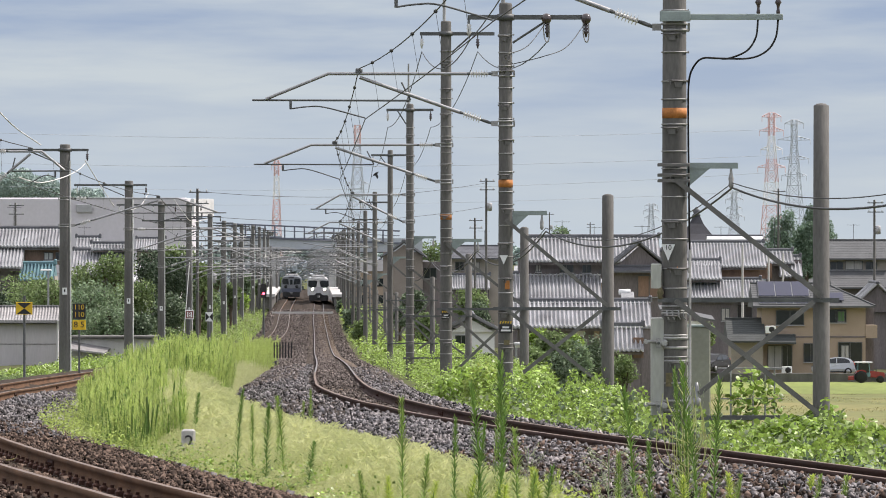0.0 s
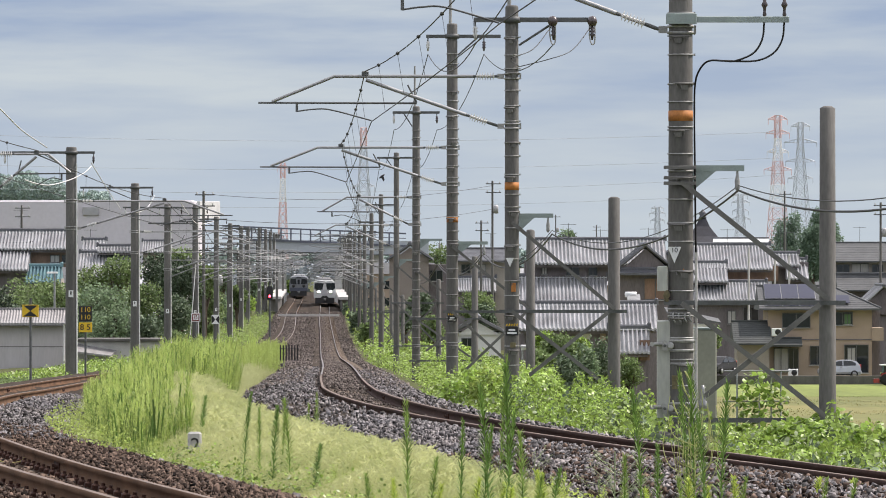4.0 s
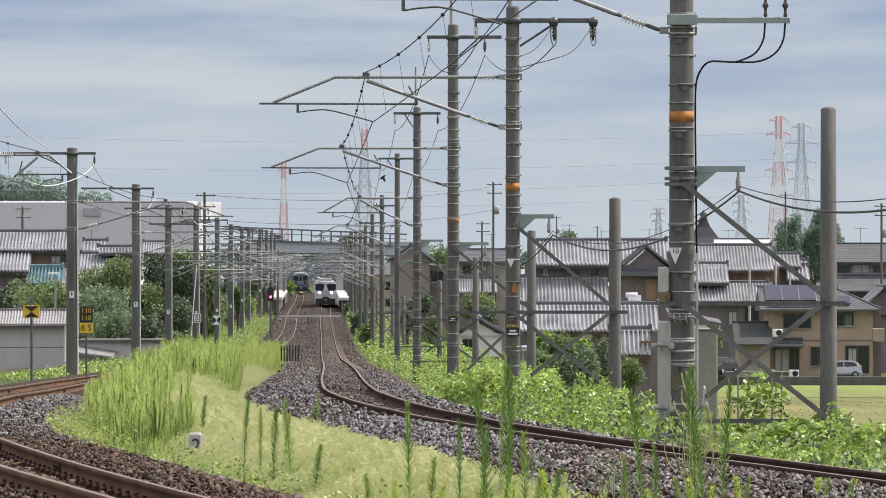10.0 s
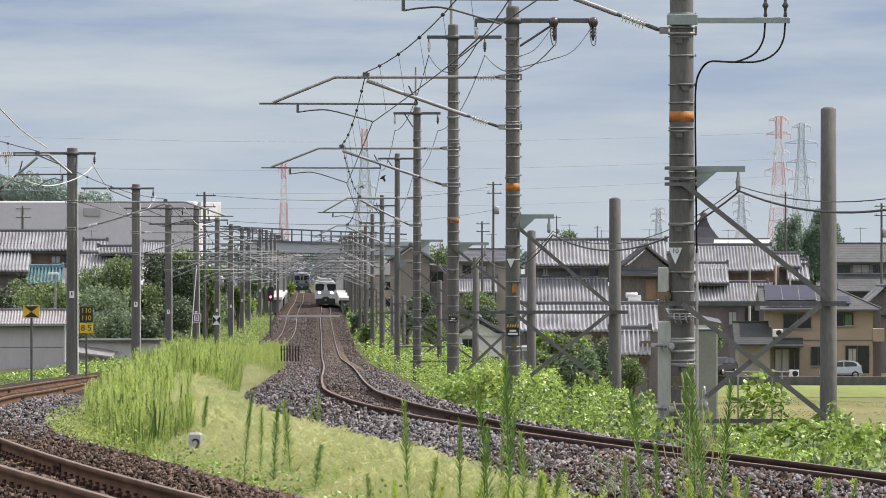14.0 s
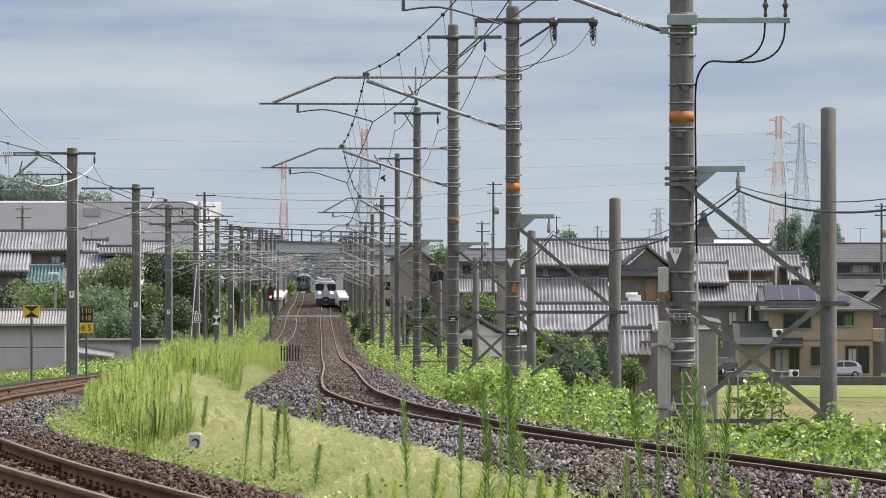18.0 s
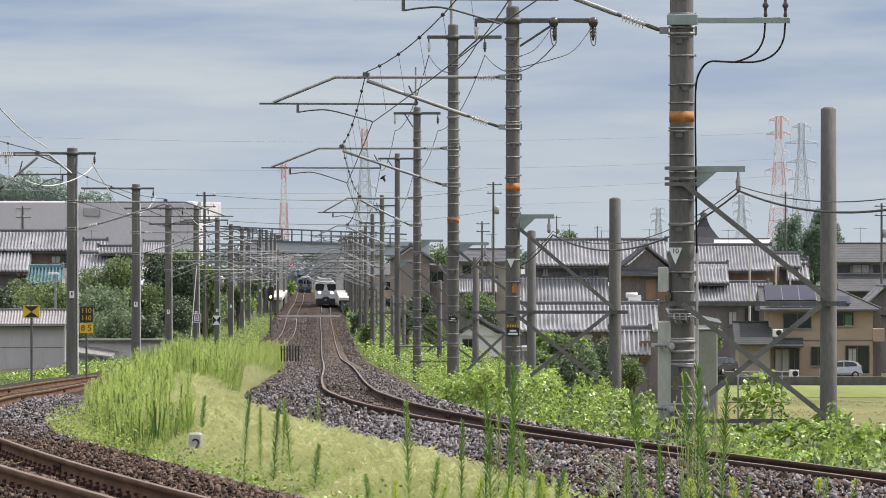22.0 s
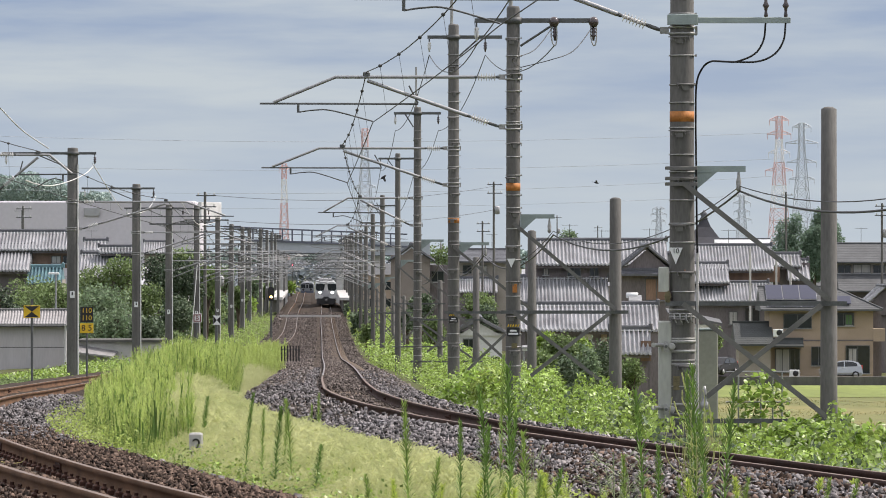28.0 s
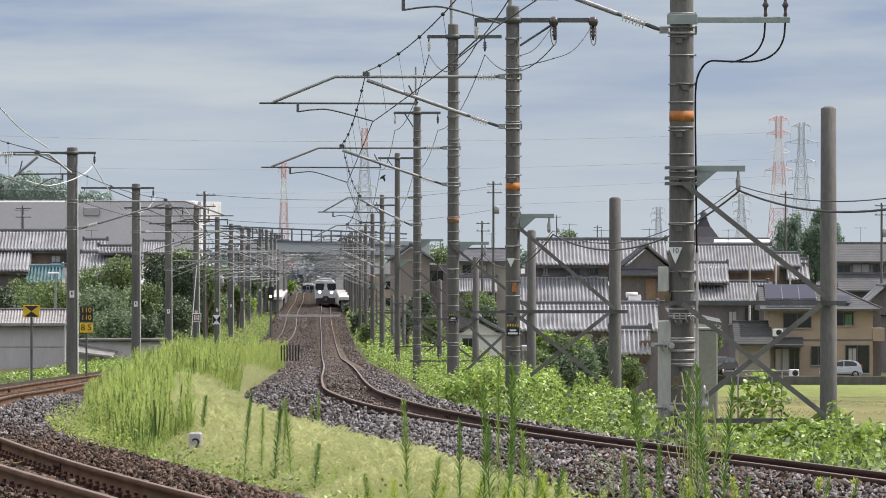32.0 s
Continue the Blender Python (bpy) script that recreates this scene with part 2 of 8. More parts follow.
TRAIN_WHITE = material("white_train_body", (0.52, 0.53, 0.52), 0.4, vary=0.08, scale=2, bump=0, coat=0.3)
TRAIN_STEEL = material("stainless_train_body", (0.23, 0.24, 0.26), 0.4, 0.6, vary=0.12, scale=2, bump=0)
TRAIN_BLUE = material("blue_grey_train_paint", (0.08, 0.09, 0.125), 0.4, vary=0.12, scale=2, bump=0)
HEADLIGHT = material("lit_headlight", (1.0, 0.97, 0.88), glow=60.0)
LAMP_RED = material("lit_red_lamp", (1.0, 0.06, 0.10), glow=9.0)
LAMP_AMBER = material("lit_amber_lamp", (1.0, 0.62, 0.18), glow=11.0)


# ---------------------------------------------------------------- mesh tools
class Shape:
    """Collects corners and faces of one mesh."""

    def __init__(self):
        self.v, self.f, self.s = [], [], []

    def add(self, verts, faces, smooth=False):
        o = len(self.v)
        self.v.extend([tuple(p) for p in verts])
        self.f.extend([tuple(i + o for i in f) for f in faces])
        self.s.extend([smooth] * len(faces))
        return self

    def box(self, c, size, rz=0.0, rx=0.0, ry=0.0, taper=1.0):
        m = Euler((radians(rx), radians(ry), radians(rz))).to_matrix()
        x, y, z = [a / 2 for a in size]
        pts = [Vector((sx * x * (taper if sz > 0 else 1), sy * y * (taper if sz > 0 else 1), sz * z)) for sz in (-1, 1) for sy in (-1, 1) for sx in (-1, 1)]
        c = Vector(c)
        return self.add([c + m @ p for p in pts], [(0, 2, 3, 1), (4, 5, 7, 6), (0, 1, 5, 4), (2, 6, 7, 3), (0, 4, 6, 2), (1, 3, 7, 5)])

    def slab(self, c, size, bevel=0.02, rz=0.0):
        """A box with its upright and top edges cut."""
        x, y, z = [a / 2 for a in size]
        b = min(bevel, x * 0.6, y * 0.6, z * 0.6)
        m = Euler((0, 0, radians(rz))).to_matrix()
        ring = [(-x + b, -y), (x - b, -y), (x, -y + b), (x, y - b), (x - b, y), (-x + b, y), (-x, y - b), (-x, -y + b)]
        k = 1 - b / max(x, y)
        rows = [[(p[0], p[1], -z) for p in ring], [(p[0], p[1], z - b) for p in ring], [(p[0] * (1 - b / x), p[1] * (1 - b / y), z) for p in ring]]
        c = Vector(c)
        pts = [c + m @ Vector(p) for r in rows for p in r]
        faces = [(r * 8 + i, r * 8 + (i + 1) % 8, r * 8 + 8 + (i + 1) % 8, r * 8 + 8 + i) for r in range(2) for i in range(8)]
        return self.add(pts, faces + [tuple(range(16, 24)), tuple(range(7, -1, -1))])

    def rod(self, a, b, r0, r1=None, seg=10, caps=True):
        a, b = Vector(a), Vector(b)
        r1 = r0 if r1 is None else r1
        d = (b - a)
        if d.length < 1e-6:
            return self
        q = d.to_track_quat("Z", "Y").to_matrix()
        ring = [(math.cos(2 * math.pi * i / seg), math.sin(2 * math.pi * i / seg)) for i in range(seg)]
        pts = [a + q @ Vector((x * r0, y * r0, 0)) for x, y in ring] + [b + q @ Vector((x * r1, y * r1, 0)) for x, y in ring]
        self.add(pts, [(i, (i + 1) % seg, seg + (i + 1) % seg, seg + i) for i in range(seg)], seg > 5)
        if caps:
            self.add(pts[:seg], [tuple(range(seg - 1, -1, -1))])
            self.add(pts[seg:], [tuple(range(seg))])
        return self

    def tube(self, pts, r, seg=6):
        pts = [Vector(p) for p in pts]
        rings = []
        for i, p in enumerate(pts):
            d = pts[min(i + 1, len(pts) - 1)] - pts[max(i - 1, 0)]
            q = d.to_track_quat("Z", "Y").to_matrix()
            rings += [p + q @ Vector((math.cos(2 * math.pi * k / seg) * r, math.sin(2 * math.pi * k / seg) * r, 0)) for k in range(seg)]
        faces = [(i * seg + k, i * seg + (k + 1) % seg, (i + 1) * seg + (k + 1) % seg, (i + 1) * seg + k) for i in range(len(pts) - 1) for k in range(seg)]
        return self.add(rings, faces, True)

    def turned(self, prof, seg=12, c=(0, 0, 0), axis="Z"):
        """Turned on an axis: prof holds (radius, height)."""
        pts = []
        for r, h in prof:
            for k in range(seg):
                a = 2 * math.pi * k / seg
                p = (r * math.cos(a), r * math.sin(a), h)
                p = p if axis == "Z" else (p[2], p[0], p[1]) if axis == "X" else (p[0], p[2], p[1])
                pts.append((c[0] + p[0], c[1] + p[1], c[2] + p[2]))
        n = len(prof)
        faces = [(i * seg + k, i * seg + (k + 1) % seg, (i + 1) * seg + (k + 1) % seg, (i + 1) * seg + k) for i in range(n - 1) for k in range(seg)]
        return self.add(pts, faces + [tuple(range(seg - 1, -1, -1)), tuple((n - 1) * seg + k for k in range(seg))], True)

    def prism(self, outline, y0, y1):
        """An outline in x and z, drawn along y."""
        n = len(outline)
        pts = [(x, y0, z) for x, z in outline] + [(x, y1, z) for x, z in outline]
        return self.add(pts, [tuple(range(n)), tuple(range(2 * n - 1, n - 1, -1))] + [(i, n + i, n + (i + 1) % n, (i + 1) % n) for i in range(n)])

    def mesh(self, name, mat):
        me = bpy.data.meshes.new(name)
        me.from_pydata(self.v, [], self.f)
        me.polygons.foreach_set("use_smooth", self.s)
        me.materials.append(mat)
        me.update()
        return me


def smooth(pts, n=5):
    """A rounded line through points."""
    p = [Vector(q) for q in pts]
    p = [2 * p[0] - p[1]] + p + [2 * p[-1] - p[-2]]
    out = []
    for i in range(1, len(p) - 2):
        for k in range(n):
            t = k / n
            out.append(0.5 * (2 * p[i] + (p[i + 1] - p[i - 1]) * t + (2 * p[i - 1] - 5 * p[i] + 4 * p[i + 1] - p[i + 2]) * t * t + (3 * p[i] - p[i - 1] - 3 * p[i + 1] + p[i + 2]) * t ** 3))
    return out + [p[-2]]


def part(name, shape, mat, parent=None, label=""):
    me = shape if isinstance(shape, bpy.types.Mesh) else shape.mesh(name, mat)
    ob = new(name, me)
    if parent is not None:
        ob.parent = parent
    return tagged(ob, label)


def thing(name, at, rz=0.0, label="", category="", group="", kind=""):
    ob = new(name)
    ob.matrix_basis = pose(*at, 0, 0, rz)
    ob.empty_display_size = 0.3
    return tagged(ob, label, category, group, kind)


def strew(name, proto, faces, places, mat, smooth=False):
    """One mesh of many copies of a small shape; places: array of n x 4 x 4."""
    proto = np.asarray(proto, dtype=np.float64)
    n, k = len(places), len(proto)
    hom = np.concatenate([proto, np.ones((k, 1))], 1)
    co = np.einsum("nij,kj->nki", places, hom)[:, :, :3].reshape(-1, 3)
    return arrays(name, co, np.concatenate([np.asarray(faces)[None] + (np.arange(n) * k)[:, None, None]]).reshape(-1, len(faces[0])), mat, smooth)


def arrays(name, co, faces, mat, smooth=False):
    me = bpy.data.meshes.new(name)
    nf, c = faces.shape
    me.vertices.add(len(co))
    me.vertices.foreach_set("co", np.ascontiguousarray(co, dtype=np.float32).ravel())
    me.loops.add(nf * c)
    me.loops.foreach_set("vertex_index", np.ascontiguousarray(faces, dtype=np.int32).ravel())
    me.polygons.add(nf)
    me.polygons.foreach_set("loop_start", np.arange(nf, dtype=np.int32) * c)
    me.polygons.foreach_set("loop_total", np.full(nf, c, dtype=np.int32))
    if smooth:
        me.polygons.foreach_set("use_smooth", np.ones(nf, dtype=bool))
    me.materials.append(mat)
    me.update(calc_edges=True)
    me.validate()
    return me


def placings(p, scale, yaw, tilt_x=None, tilt_y=None, stretch=None):
    """n x 4 x 4 poses from points, sizes and turns (radians)."""
    n = len(p)
    tx = np.zeros(n) if tilt_x is None else tilt_x
    ty = np.zeros(n) if tilt_y is None else tilt_y
    cz, sz, cx, sx, cy, sy = np.cos(yaw), np.sin(yaw), np.cos(tx), np.sin(tx), np.cos(ty), np.sin(ty)
    o, i = np.zeros(n), np.ones(n)
    rz = np.stack([cz, -sz, o, sz, cz, o, o, o, i], 1).reshape(n, 3, 3)
    rx = np.stack([i, o, o, o, cx, -sx, o, sx, cx], 1).reshape(n, 3, 3)
    ry = np.stack([cy, o, sy, o, i, o, -sy, o, cy], 1).reshape(n, 3, 3)
    m = np.zeros((n, 4, 4))
    sc = np.repeat(np.asarray(scale).reshape(n, 1), 3, 1)
    if stretch is not None:
        sc = sc * np.asarray(stretch)
    m[:, :3, :3] = np.einsum("nij,njk,nkl->nil", rz, rx, ry) * sc[:, None, :]
    m[:, :3, 3] = p
    m[:, 3, 3] = 1
    return m


# ---------------------------------------------------------------- the line in plan and profile
def fbm(x, y, s=1.0, seed=0.0):
    """A cheap uneven height between 0 and 1."""
    v = np.sin(x * 1.3 * s + 1.7 * np.sin(y * 0.9 * s + seed)) + np.sin(y * 1.1 * s + 1.3 * np.sin(x * 1.6 * s + 2 * seed)) + 0.6 * np.sin(x * 3.1 * s + y * 2.3 * s + seed)
    return np.clip(0.5 + v / 5.2, 0, 1)


def curve_through(table):
    """A smooth function through (distance, value) pairs."""
    t = np.array(sorted(table), dtype=float)
    xs, ys = t[:, 0], t[:, 1]
    slope = np.gradient(ys, xs)

    def value(x):
        x = np.clip(np.asarray(x, dtype=float), xs[0], xs[-1])
        i = np.clip(np.searchsorted(xs, x) - 1, 0, len(xs) - 2)
        h = xs[i + 1] - xs[i]
        u = (x - xs[i]) / h
        return ((1 + 2 * u) * (1 - u) ** 2 * ys[i] + u * (1 - u) ** 2 * h * slope[i]
                + u * u * (3 - 2 * u) * ys[i + 1] + u * u * (u - 1) * h * slope[i + 1])
    return value


track_right = curve_through([(20, 7.05), (30, 5.55), (38, 4.38), (43, 3.63), (47, 3.04), (51, 2.47), (55.5, 1.87), (61, 1.2), (66.4, 0.63), (70, 0.27), (75, -0.11), (79, -0.45), (84.6, -0.83),
                             (90, -1.14), (97, -1.47), (103, -1.68), (120, -2.12), (140, -2.6), (164, -3.1), (196, -3.78), (257, -5.2), (383, -8.1), (466, -10.0), (594, -13.0), (651, -14.2),
                             (772, -17.0), (969, -21.7), (1055, -23.5), (1187, -26.2), (1500, -32)])
track_left = curve_through([(28, -0.1), (32, -0.9), (36, -1.65), (39.4, -2.28), (42, -2.75), (46, -3.43), (51.3, -4.27), (60, -5.53), (70, -6.8), (80, -7.68), (93, -8.28), (104, -8.66),
                            (122, -9.25), (139, -9.65), (160, -9.95), (194, -10.3), (250, -11.1), (306, -11.9), (365, -12.6), (452, -13.5),
                            (633, -17.7), (772, -20.8), (969, -25.5), (1055, -27.3), (1187, -30), (1500, -36)])
rail_level = curve_through([(0, 1.0), (25, 1.0), (40, 0.86), (50, 0.73), (60, 0.59), (70, 0.44), (85, 0.22), (99, 0.0), (116, -0.34), (142, -0.79), (164, -1.16), (206, -1.84), (257, -2.7),
                            (320, -3.8), (383, -4.5), (466, -5.0), (594, -4.88), (651, -4.8), (772, -5.05), (969, -5.1), (1055, -6.1), (1187, -8.4), (1500, -12.0)])
left_floor = curve_through([(0, -3.5), (150, -3.8), (317, -4.4), (450, -6.0), (800, -8.5), (1500, -10.0)])


def ground(x, y):
    """Height of the ground: a shelf along the line, with banks down to the fields."""
    x, y = np.asarray(x, dtype=float), np.asarray(y, dtype=float)
    r, tl, tr = rail_level(y), track_left(y), track_right(y)
    shelf = r - 0.5
    right = np.clip((x - (tr + 6.2)) / 13.0, 0, 1)
    left = np.clip(((tl - 5.5) - x) / 7.0, 0, 1)
    mound = np.clip((x - tl - 2.2) / 2.0, 0, 1) * np.clip((tr - 2.2 - x) / 1.6, 0, 1)
    z = shelf + (0.2 + 0.18 * np.clip((y - 70) / 20, 0, 1)) * mound
    z = z + (-9.4 - z) * (right * right * (3 - 2 * right))
    z = z + (left_floor(y) - z) * (left * left * (3 - 2 * left))
    return z


# ---------------------------------------------------------------- ground and track
def build_ground():
    ys = np.concatenate([[-60, -20, 0, 20, 35], np.arange(45, 130, 2.0), np.arange(130, 320, 8.0), np.arange(320, 1200, 40.0), [1250, 1350, 1500, 2000, 3000, 4900]])
    rows = []
    for y in ys:
        tl, tr = float(track_left(y)), float(track_right(y))
        inner = np.linspace(tl + 1.5, tr - 1.5, 14)
        xs = np.concatenate([[-3500, -900, -260], tl - np.array([120, 60, 35, 25, 18, 14, 12.5, 11, 9.5, 8, 7, 6, 5, 4, 3, 1.5, 0.5]), inner,
                             tr + np.array([0.5, 1.5, 2.5, 3.5, 4.5, 5.5, 6.5, 7.5, 9, 10.5, 12, 14, 16, 18.5, 21, 25, 40, 80, 150, 300]), [900, 3500]])
        rows.append(xs)
    xs = np.array(rows)
    yy = np.repeat(ys[:, None], xs.shape[1], 1)
    z = ground(xs, yy)
    z += 0.05 * np.sin(xs * 1.7 + yy * 0.9) * (np.abs(xs) < 60)
    co = np.stack([xs, yy, z], 2).reshape(-1, 3)
    r, c = xs.shape
    idx = np.arange(r * c).reshape(r, c)
    faces = np.stack([idx[:-1, :-1], idx[:-1, 1:], idx[1:, 1:], idx[1:, :-1]], 2).reshape(-1, 4)
    ob = part("ground", arrays("ground", co, faces, SOIL, True), None)
    tagged(ob, "weedy soil of a railway embankment and fields", "ground", kind="structure")


def strip_mesh(name, centre, profile, y0, y1, step, mat, rough=0.0, smooth=True, lift=None):
    """A cross-section (offset, height over rail level) carried along a track."""
    ys = [y0]
    while ys[-1] < y1:
        ys.append(ys[-1] + step * max(1.0, ys[-1] / 110.0))
    ys = np.array(ys)
    off, hgt = np.array([p[0] for p in profile]), np.array([p[1] for p in profile])
    x = centre(ys)
    slope = (centre(ys + 0.2) - centre(ys - 0.2)) / 0.4
    k = 1 / np.sqrt(1 + slope ** 2)
    X = x[:, None] + off[None] * k[:, None]
    Y = ys[:, None] - off[None] * (slope * k)[:, None]
    Z = rail_level(ys)[:, None] + hgt[None] + np.zeros_like(X)
    if lift:
        Z += lift(ys)[:, None]
    if rough:
        Z += rough * (np.random.rand(*Z.shape) - 0.5)
    co = np.stack([X, Y, Z], 2).reshape(-1, 3)
    r, c = X.shape
    idx = np.arange(r * c).reshape(r, c)
    faces = np.stack([idx[:-1, :-1], idx[:-1, 1:], idx[1:, 1:], idx[1:, :-1]], 2).reshape(-1, 4)
    return arrays(name, co, faces, mat, smooth)


def along(centre, y, off, up):
    """A place beside a track: distance along, offset to the right, height over rail level; and the track's bearing."""
    s = float(centre(y + 0.2) - centre(y - 0.2)) / 0.4
    k = 1 / math.sqrt(1 + s * s)
    return Vector((float(centre(y)) + off * k, y - off * s * k, float(rail_level(y)) + up)), -math.degrees(math.atan(s))


GAUGE = 1.067
RAIL = [(-0.064, -0.153), (-0.064, -0.14), (-0.012, -0.122), (-0.009, -0.05), (-0.032, -0.036), (-0.0325, -0.008), (-0.025, 0.0),
        (0.025, 0.0), (0.0325, -0.008), (0.032, -0.036), (0.009, -0.05), (0.012, -0.122), (0.064, -0.14), (0.064, -0.153)]


def bed_profile(left, right):
    """Offset and height over rail level across the ballast; the outer rail lies higher."""
    return [(-left, -0.95), (-left * 0.75, -0.7), (-1.75, -0.1), (-1.2, 0.0), (-0.74, 0.0), (-0.64, -0.1), (-0.5, -0.14), (0, -0.175), (0.5, -0.21), (0.62, -0.185),
            (0.72, -0.14), (1.2, -0.13), (1.75, -0.2), (right * 0.8, -0.6), (right, -0.8)]


def build_track(name, centre, cant, left_shoulder, right_shoulder, label, clips, rail_mat):
    top = thing(name, (0, 0, 0), 0, label, "railway track", "tracks of the double line", "structure")
    for side in (-1, 1):
        lift = 0.0
        up = cant if side < 0 else None
        o = side * (GAUGE / 2 + 0.0325)
        rail = part("rail", strip_mesh("rail", centre, [(o + a, b + lift) for a, b in RAIL], 33, 1400, 0.8, rail_mat, smooth=False, lift=up), None, top, "rusty steel rail")
        part("rail_head", strip_mesh("rail_head", centre, [(o - 0.0255, lift + 0.001), (o, lift + 0.004), (o + 0.0255, lift + 0.001)], 33, 150, 0.8, RAIL_TOP, lift=up), None, rail, "worn brown rail head")
        # The far stretch gets a greyer, shinier copy to give its sheen.
        part("polished_head", strip_mesh("polished_head", centre, [(o - 0.0255, lift + 0.001), (o, lift + 0.004), (o + 0.0255, lift + 0.001)], 152, 1400, 0.8, RAIL_SHINE, lift=up), None, rail, "far rail head with its sheen put into the finish")
        plate = Shape().box((0, 0, -0.085), (0.05, 0.56, 0.075))
        for q in (-0.2, -0.07, 0.07, 0.2):
            plate.rod((-0.05, q, -0.085), (0.05, q, -0.085), 0.016, seg=6)
        pm = plate.mesh("fishplate", RAIL_SIDE)
        for y in (49.5, 58.3, 78.0, 90, 101.0, 122.0):
            p, b = along(centre, y + side * 1.3, o, float(up(y)) if up else 0.0)
            part("fishplate", pm, None, rail).matrix_basis = pose(*p, 0, 0, b)
    bed = part("ballast_bed", strip_mesh("ballast_bed", centre, bed_profile(left_shoulder, right_shoulder), 33, 1400, 1.0, BALLAST, 0.05, False), None, top, "grey ballast bed")
    tagged(bed, kind="stuff")
    body = Shape()
    prof = [(-1.0, -0.04), (-0.98, 0.0), (-0.62, 0.012), (-0.4, 0.0), (0.4, 0.0), (0.62, 0.012), (0.98, 0.0), (1.0, -0.04), (1.0, -0.16), (-1.0, -0.16)]
    body.prism([(x, z) for x, z in prof], -0.11, 0.11)
    clip = Shape()
    for x in (-0.66, -0.46, 0.46, 0.66):
        clip.slab((x, 0, 0.035), (0.07, 0.13, 0.05), 0.015)
        clip.rod((x, 0, 0.05), (x, 0, 0.085), 0.016, seg=6)
    sm, cm = body.mesh("sleeper", SLEEPER), clip.mesh("rail_clip", RAIL_SIDE)
    y, n = 37.0, 0
    while n < 230:
        c = float(cant(y))
        p, b = along(centre, y, 0, -0.175 + c / 2)
        sl = part("sleeper", sm, None, top)
        sl.matrix_basis = pose(*p, 0, math.degrees(math.atan(c / GAUGE)), b)
        if y < 75 and clips:
            part("rail_clip", cm, None, sl)
        y, n = y + 0.6, n + 1
    far = Shape()
    while y < 620:
        p, b = along(centre, y, 0, -0.185 + float(cant(y)) / 2)
        far.box(p, (2.0, 0.24, 0.08), b)
        y += 0.6
    tagged(part("far_sleepers", far, SLEEPER, top), kind="stuff")
    return top


def stones(name, centre, profile, spots, mat, size, n, seed, label, patchy=0.0):
    """Broken stone on the bed: spots are (y0, y1, off0, off1) patches."""
    rng = np.random.default_rng(seed)
    phi = np.array([[-1.0, -0.75, -0.6], [0.8, -0.95, -0.5], [0.95, 0.8, -0.6], [-0.75, 0.9, -0.55], [-0.6, -0.1, 0.75], [0.55, 0.15, 0.85]])
    f = [(0, 1, 5), (0, 5, 4), (1, 2, 5), (2, 3, 4), (2, 4, 5), (3, 0, 4), (3, 2, 1), (3, 1, 0)]
    area = np.array([(b - a) * abs(d - c) for a, b, c, d, *_ in spots])
    pick = rng.choice(len(spots), n, p=area / area.sum())
    sp = np.array(spots)[pick]
    u, v = rng.random(n), rng.random(n)
    y = sp[:, 0] + u * (sp[:, 1] - sp[:, 0])
    off = sp[:, 2] + v * (sp[:, 3] - sp[:, 2])
    if patchy:
        k = fbm(off * 2.0, y * 0.5, 2.2, seed) > patchy
        y, off = y[k], off[k]
        n = len(y)
    h = np.interp(off, [p[0] for p in profile], [p[1] for p in profile]) + (rng.random(n) - 0.33) * 0.09
    s = (centre(y + 0.2) - centre(y - 0.2)) / 0.4
    k = 1 / np.sqrt(1 + s * s)
    p = np.stack([centre(y) + off * k, y - off * s * k, rail_level(y) + h], 1)
    m = placings(p, size * (0.6 + 0.8 * rng.random(n) ** 2), rng.random(n) * 6.3, rng.random(n) * 6.3, rng.random(n) * 6.3, 0.35 + 1.25 * rng.random((n, 3)))
    ob = part(name, strew(name, phi, f, m, mat), None)
    return tagged(ob, label, "gravel", kind="stuff")


build_ground()
build_track("track_right", track_right, lambda y: 0.085 + 0 * np.asarray(y), 5.2, 3.0, "rusty curved railway track on grey ballast", False, RAIL_SIDE)
build_track("track_left", track_left, lambda y: np.interp(y, [55, 105], [0.13, 0.01]), 3.2, 4.6, "rusty curved railway track on brown ballast", True, RAIL_RUST)
stones("ballast_stones", track_right, bed_profile(5.2, 3.0), [(62, 135, -4.6, -0.7), (62, 140, 0.7, 3.0), (135, 200, -3, -0.7), (130, 200, 0.6, 3.0)],
       STONE, 0.024, 32000, 5, "loose grey broken ballast stones")
stones("ballast_stones", track_right, bed_profile(5.2, 3.0), [(37, 63, -5.1, -0.65), (60, 72, -4.6, -0.65)], STONE, 0.02, 62000, 55, "loose grey broken ballast stones")
stones("rusty_ballast_stones", track_left, bed_profile(3.2, 4.6), [(37, 65, 0.65, 3.6), (37, 62, 0.65, 3.4), (65, 74, 0.7, 3.2), (37, 60, -2, -0.65)],
       STONE_BROWN, 0.019, 40000, 6, "loose brown rust-stained ballast stones")
stones("far_ballast_stones", track_right, bed_profile(5.2, 3.0), [(130, 300, -4.4, -1.0), (130, 640, -4.0, -1.0), (130, 640, 1.0, 3.0)], STONE_DARK, 0.045, 22000, 7, "brownish broken ballast along the far track")
stones("far_ballast_stones", track_left, bed_profile(3.2, 4.6), [(220, 640, -2.6, -1.0), (220, 640, 1.0, 3.6)], STONE_DARK, 0.06, 11000, 8, "brownish broken ballast along the far track")
stones("rusty_ballast_stones", track_right, bed_profile(5.2, 3.0), [(38, 56, -3.0, -0.8), (37, 45, -5.1, -2.4)], STONE_BROWN, 0.022, 17000, 9, "loose brown rust-stained ballast stones", 0.43)
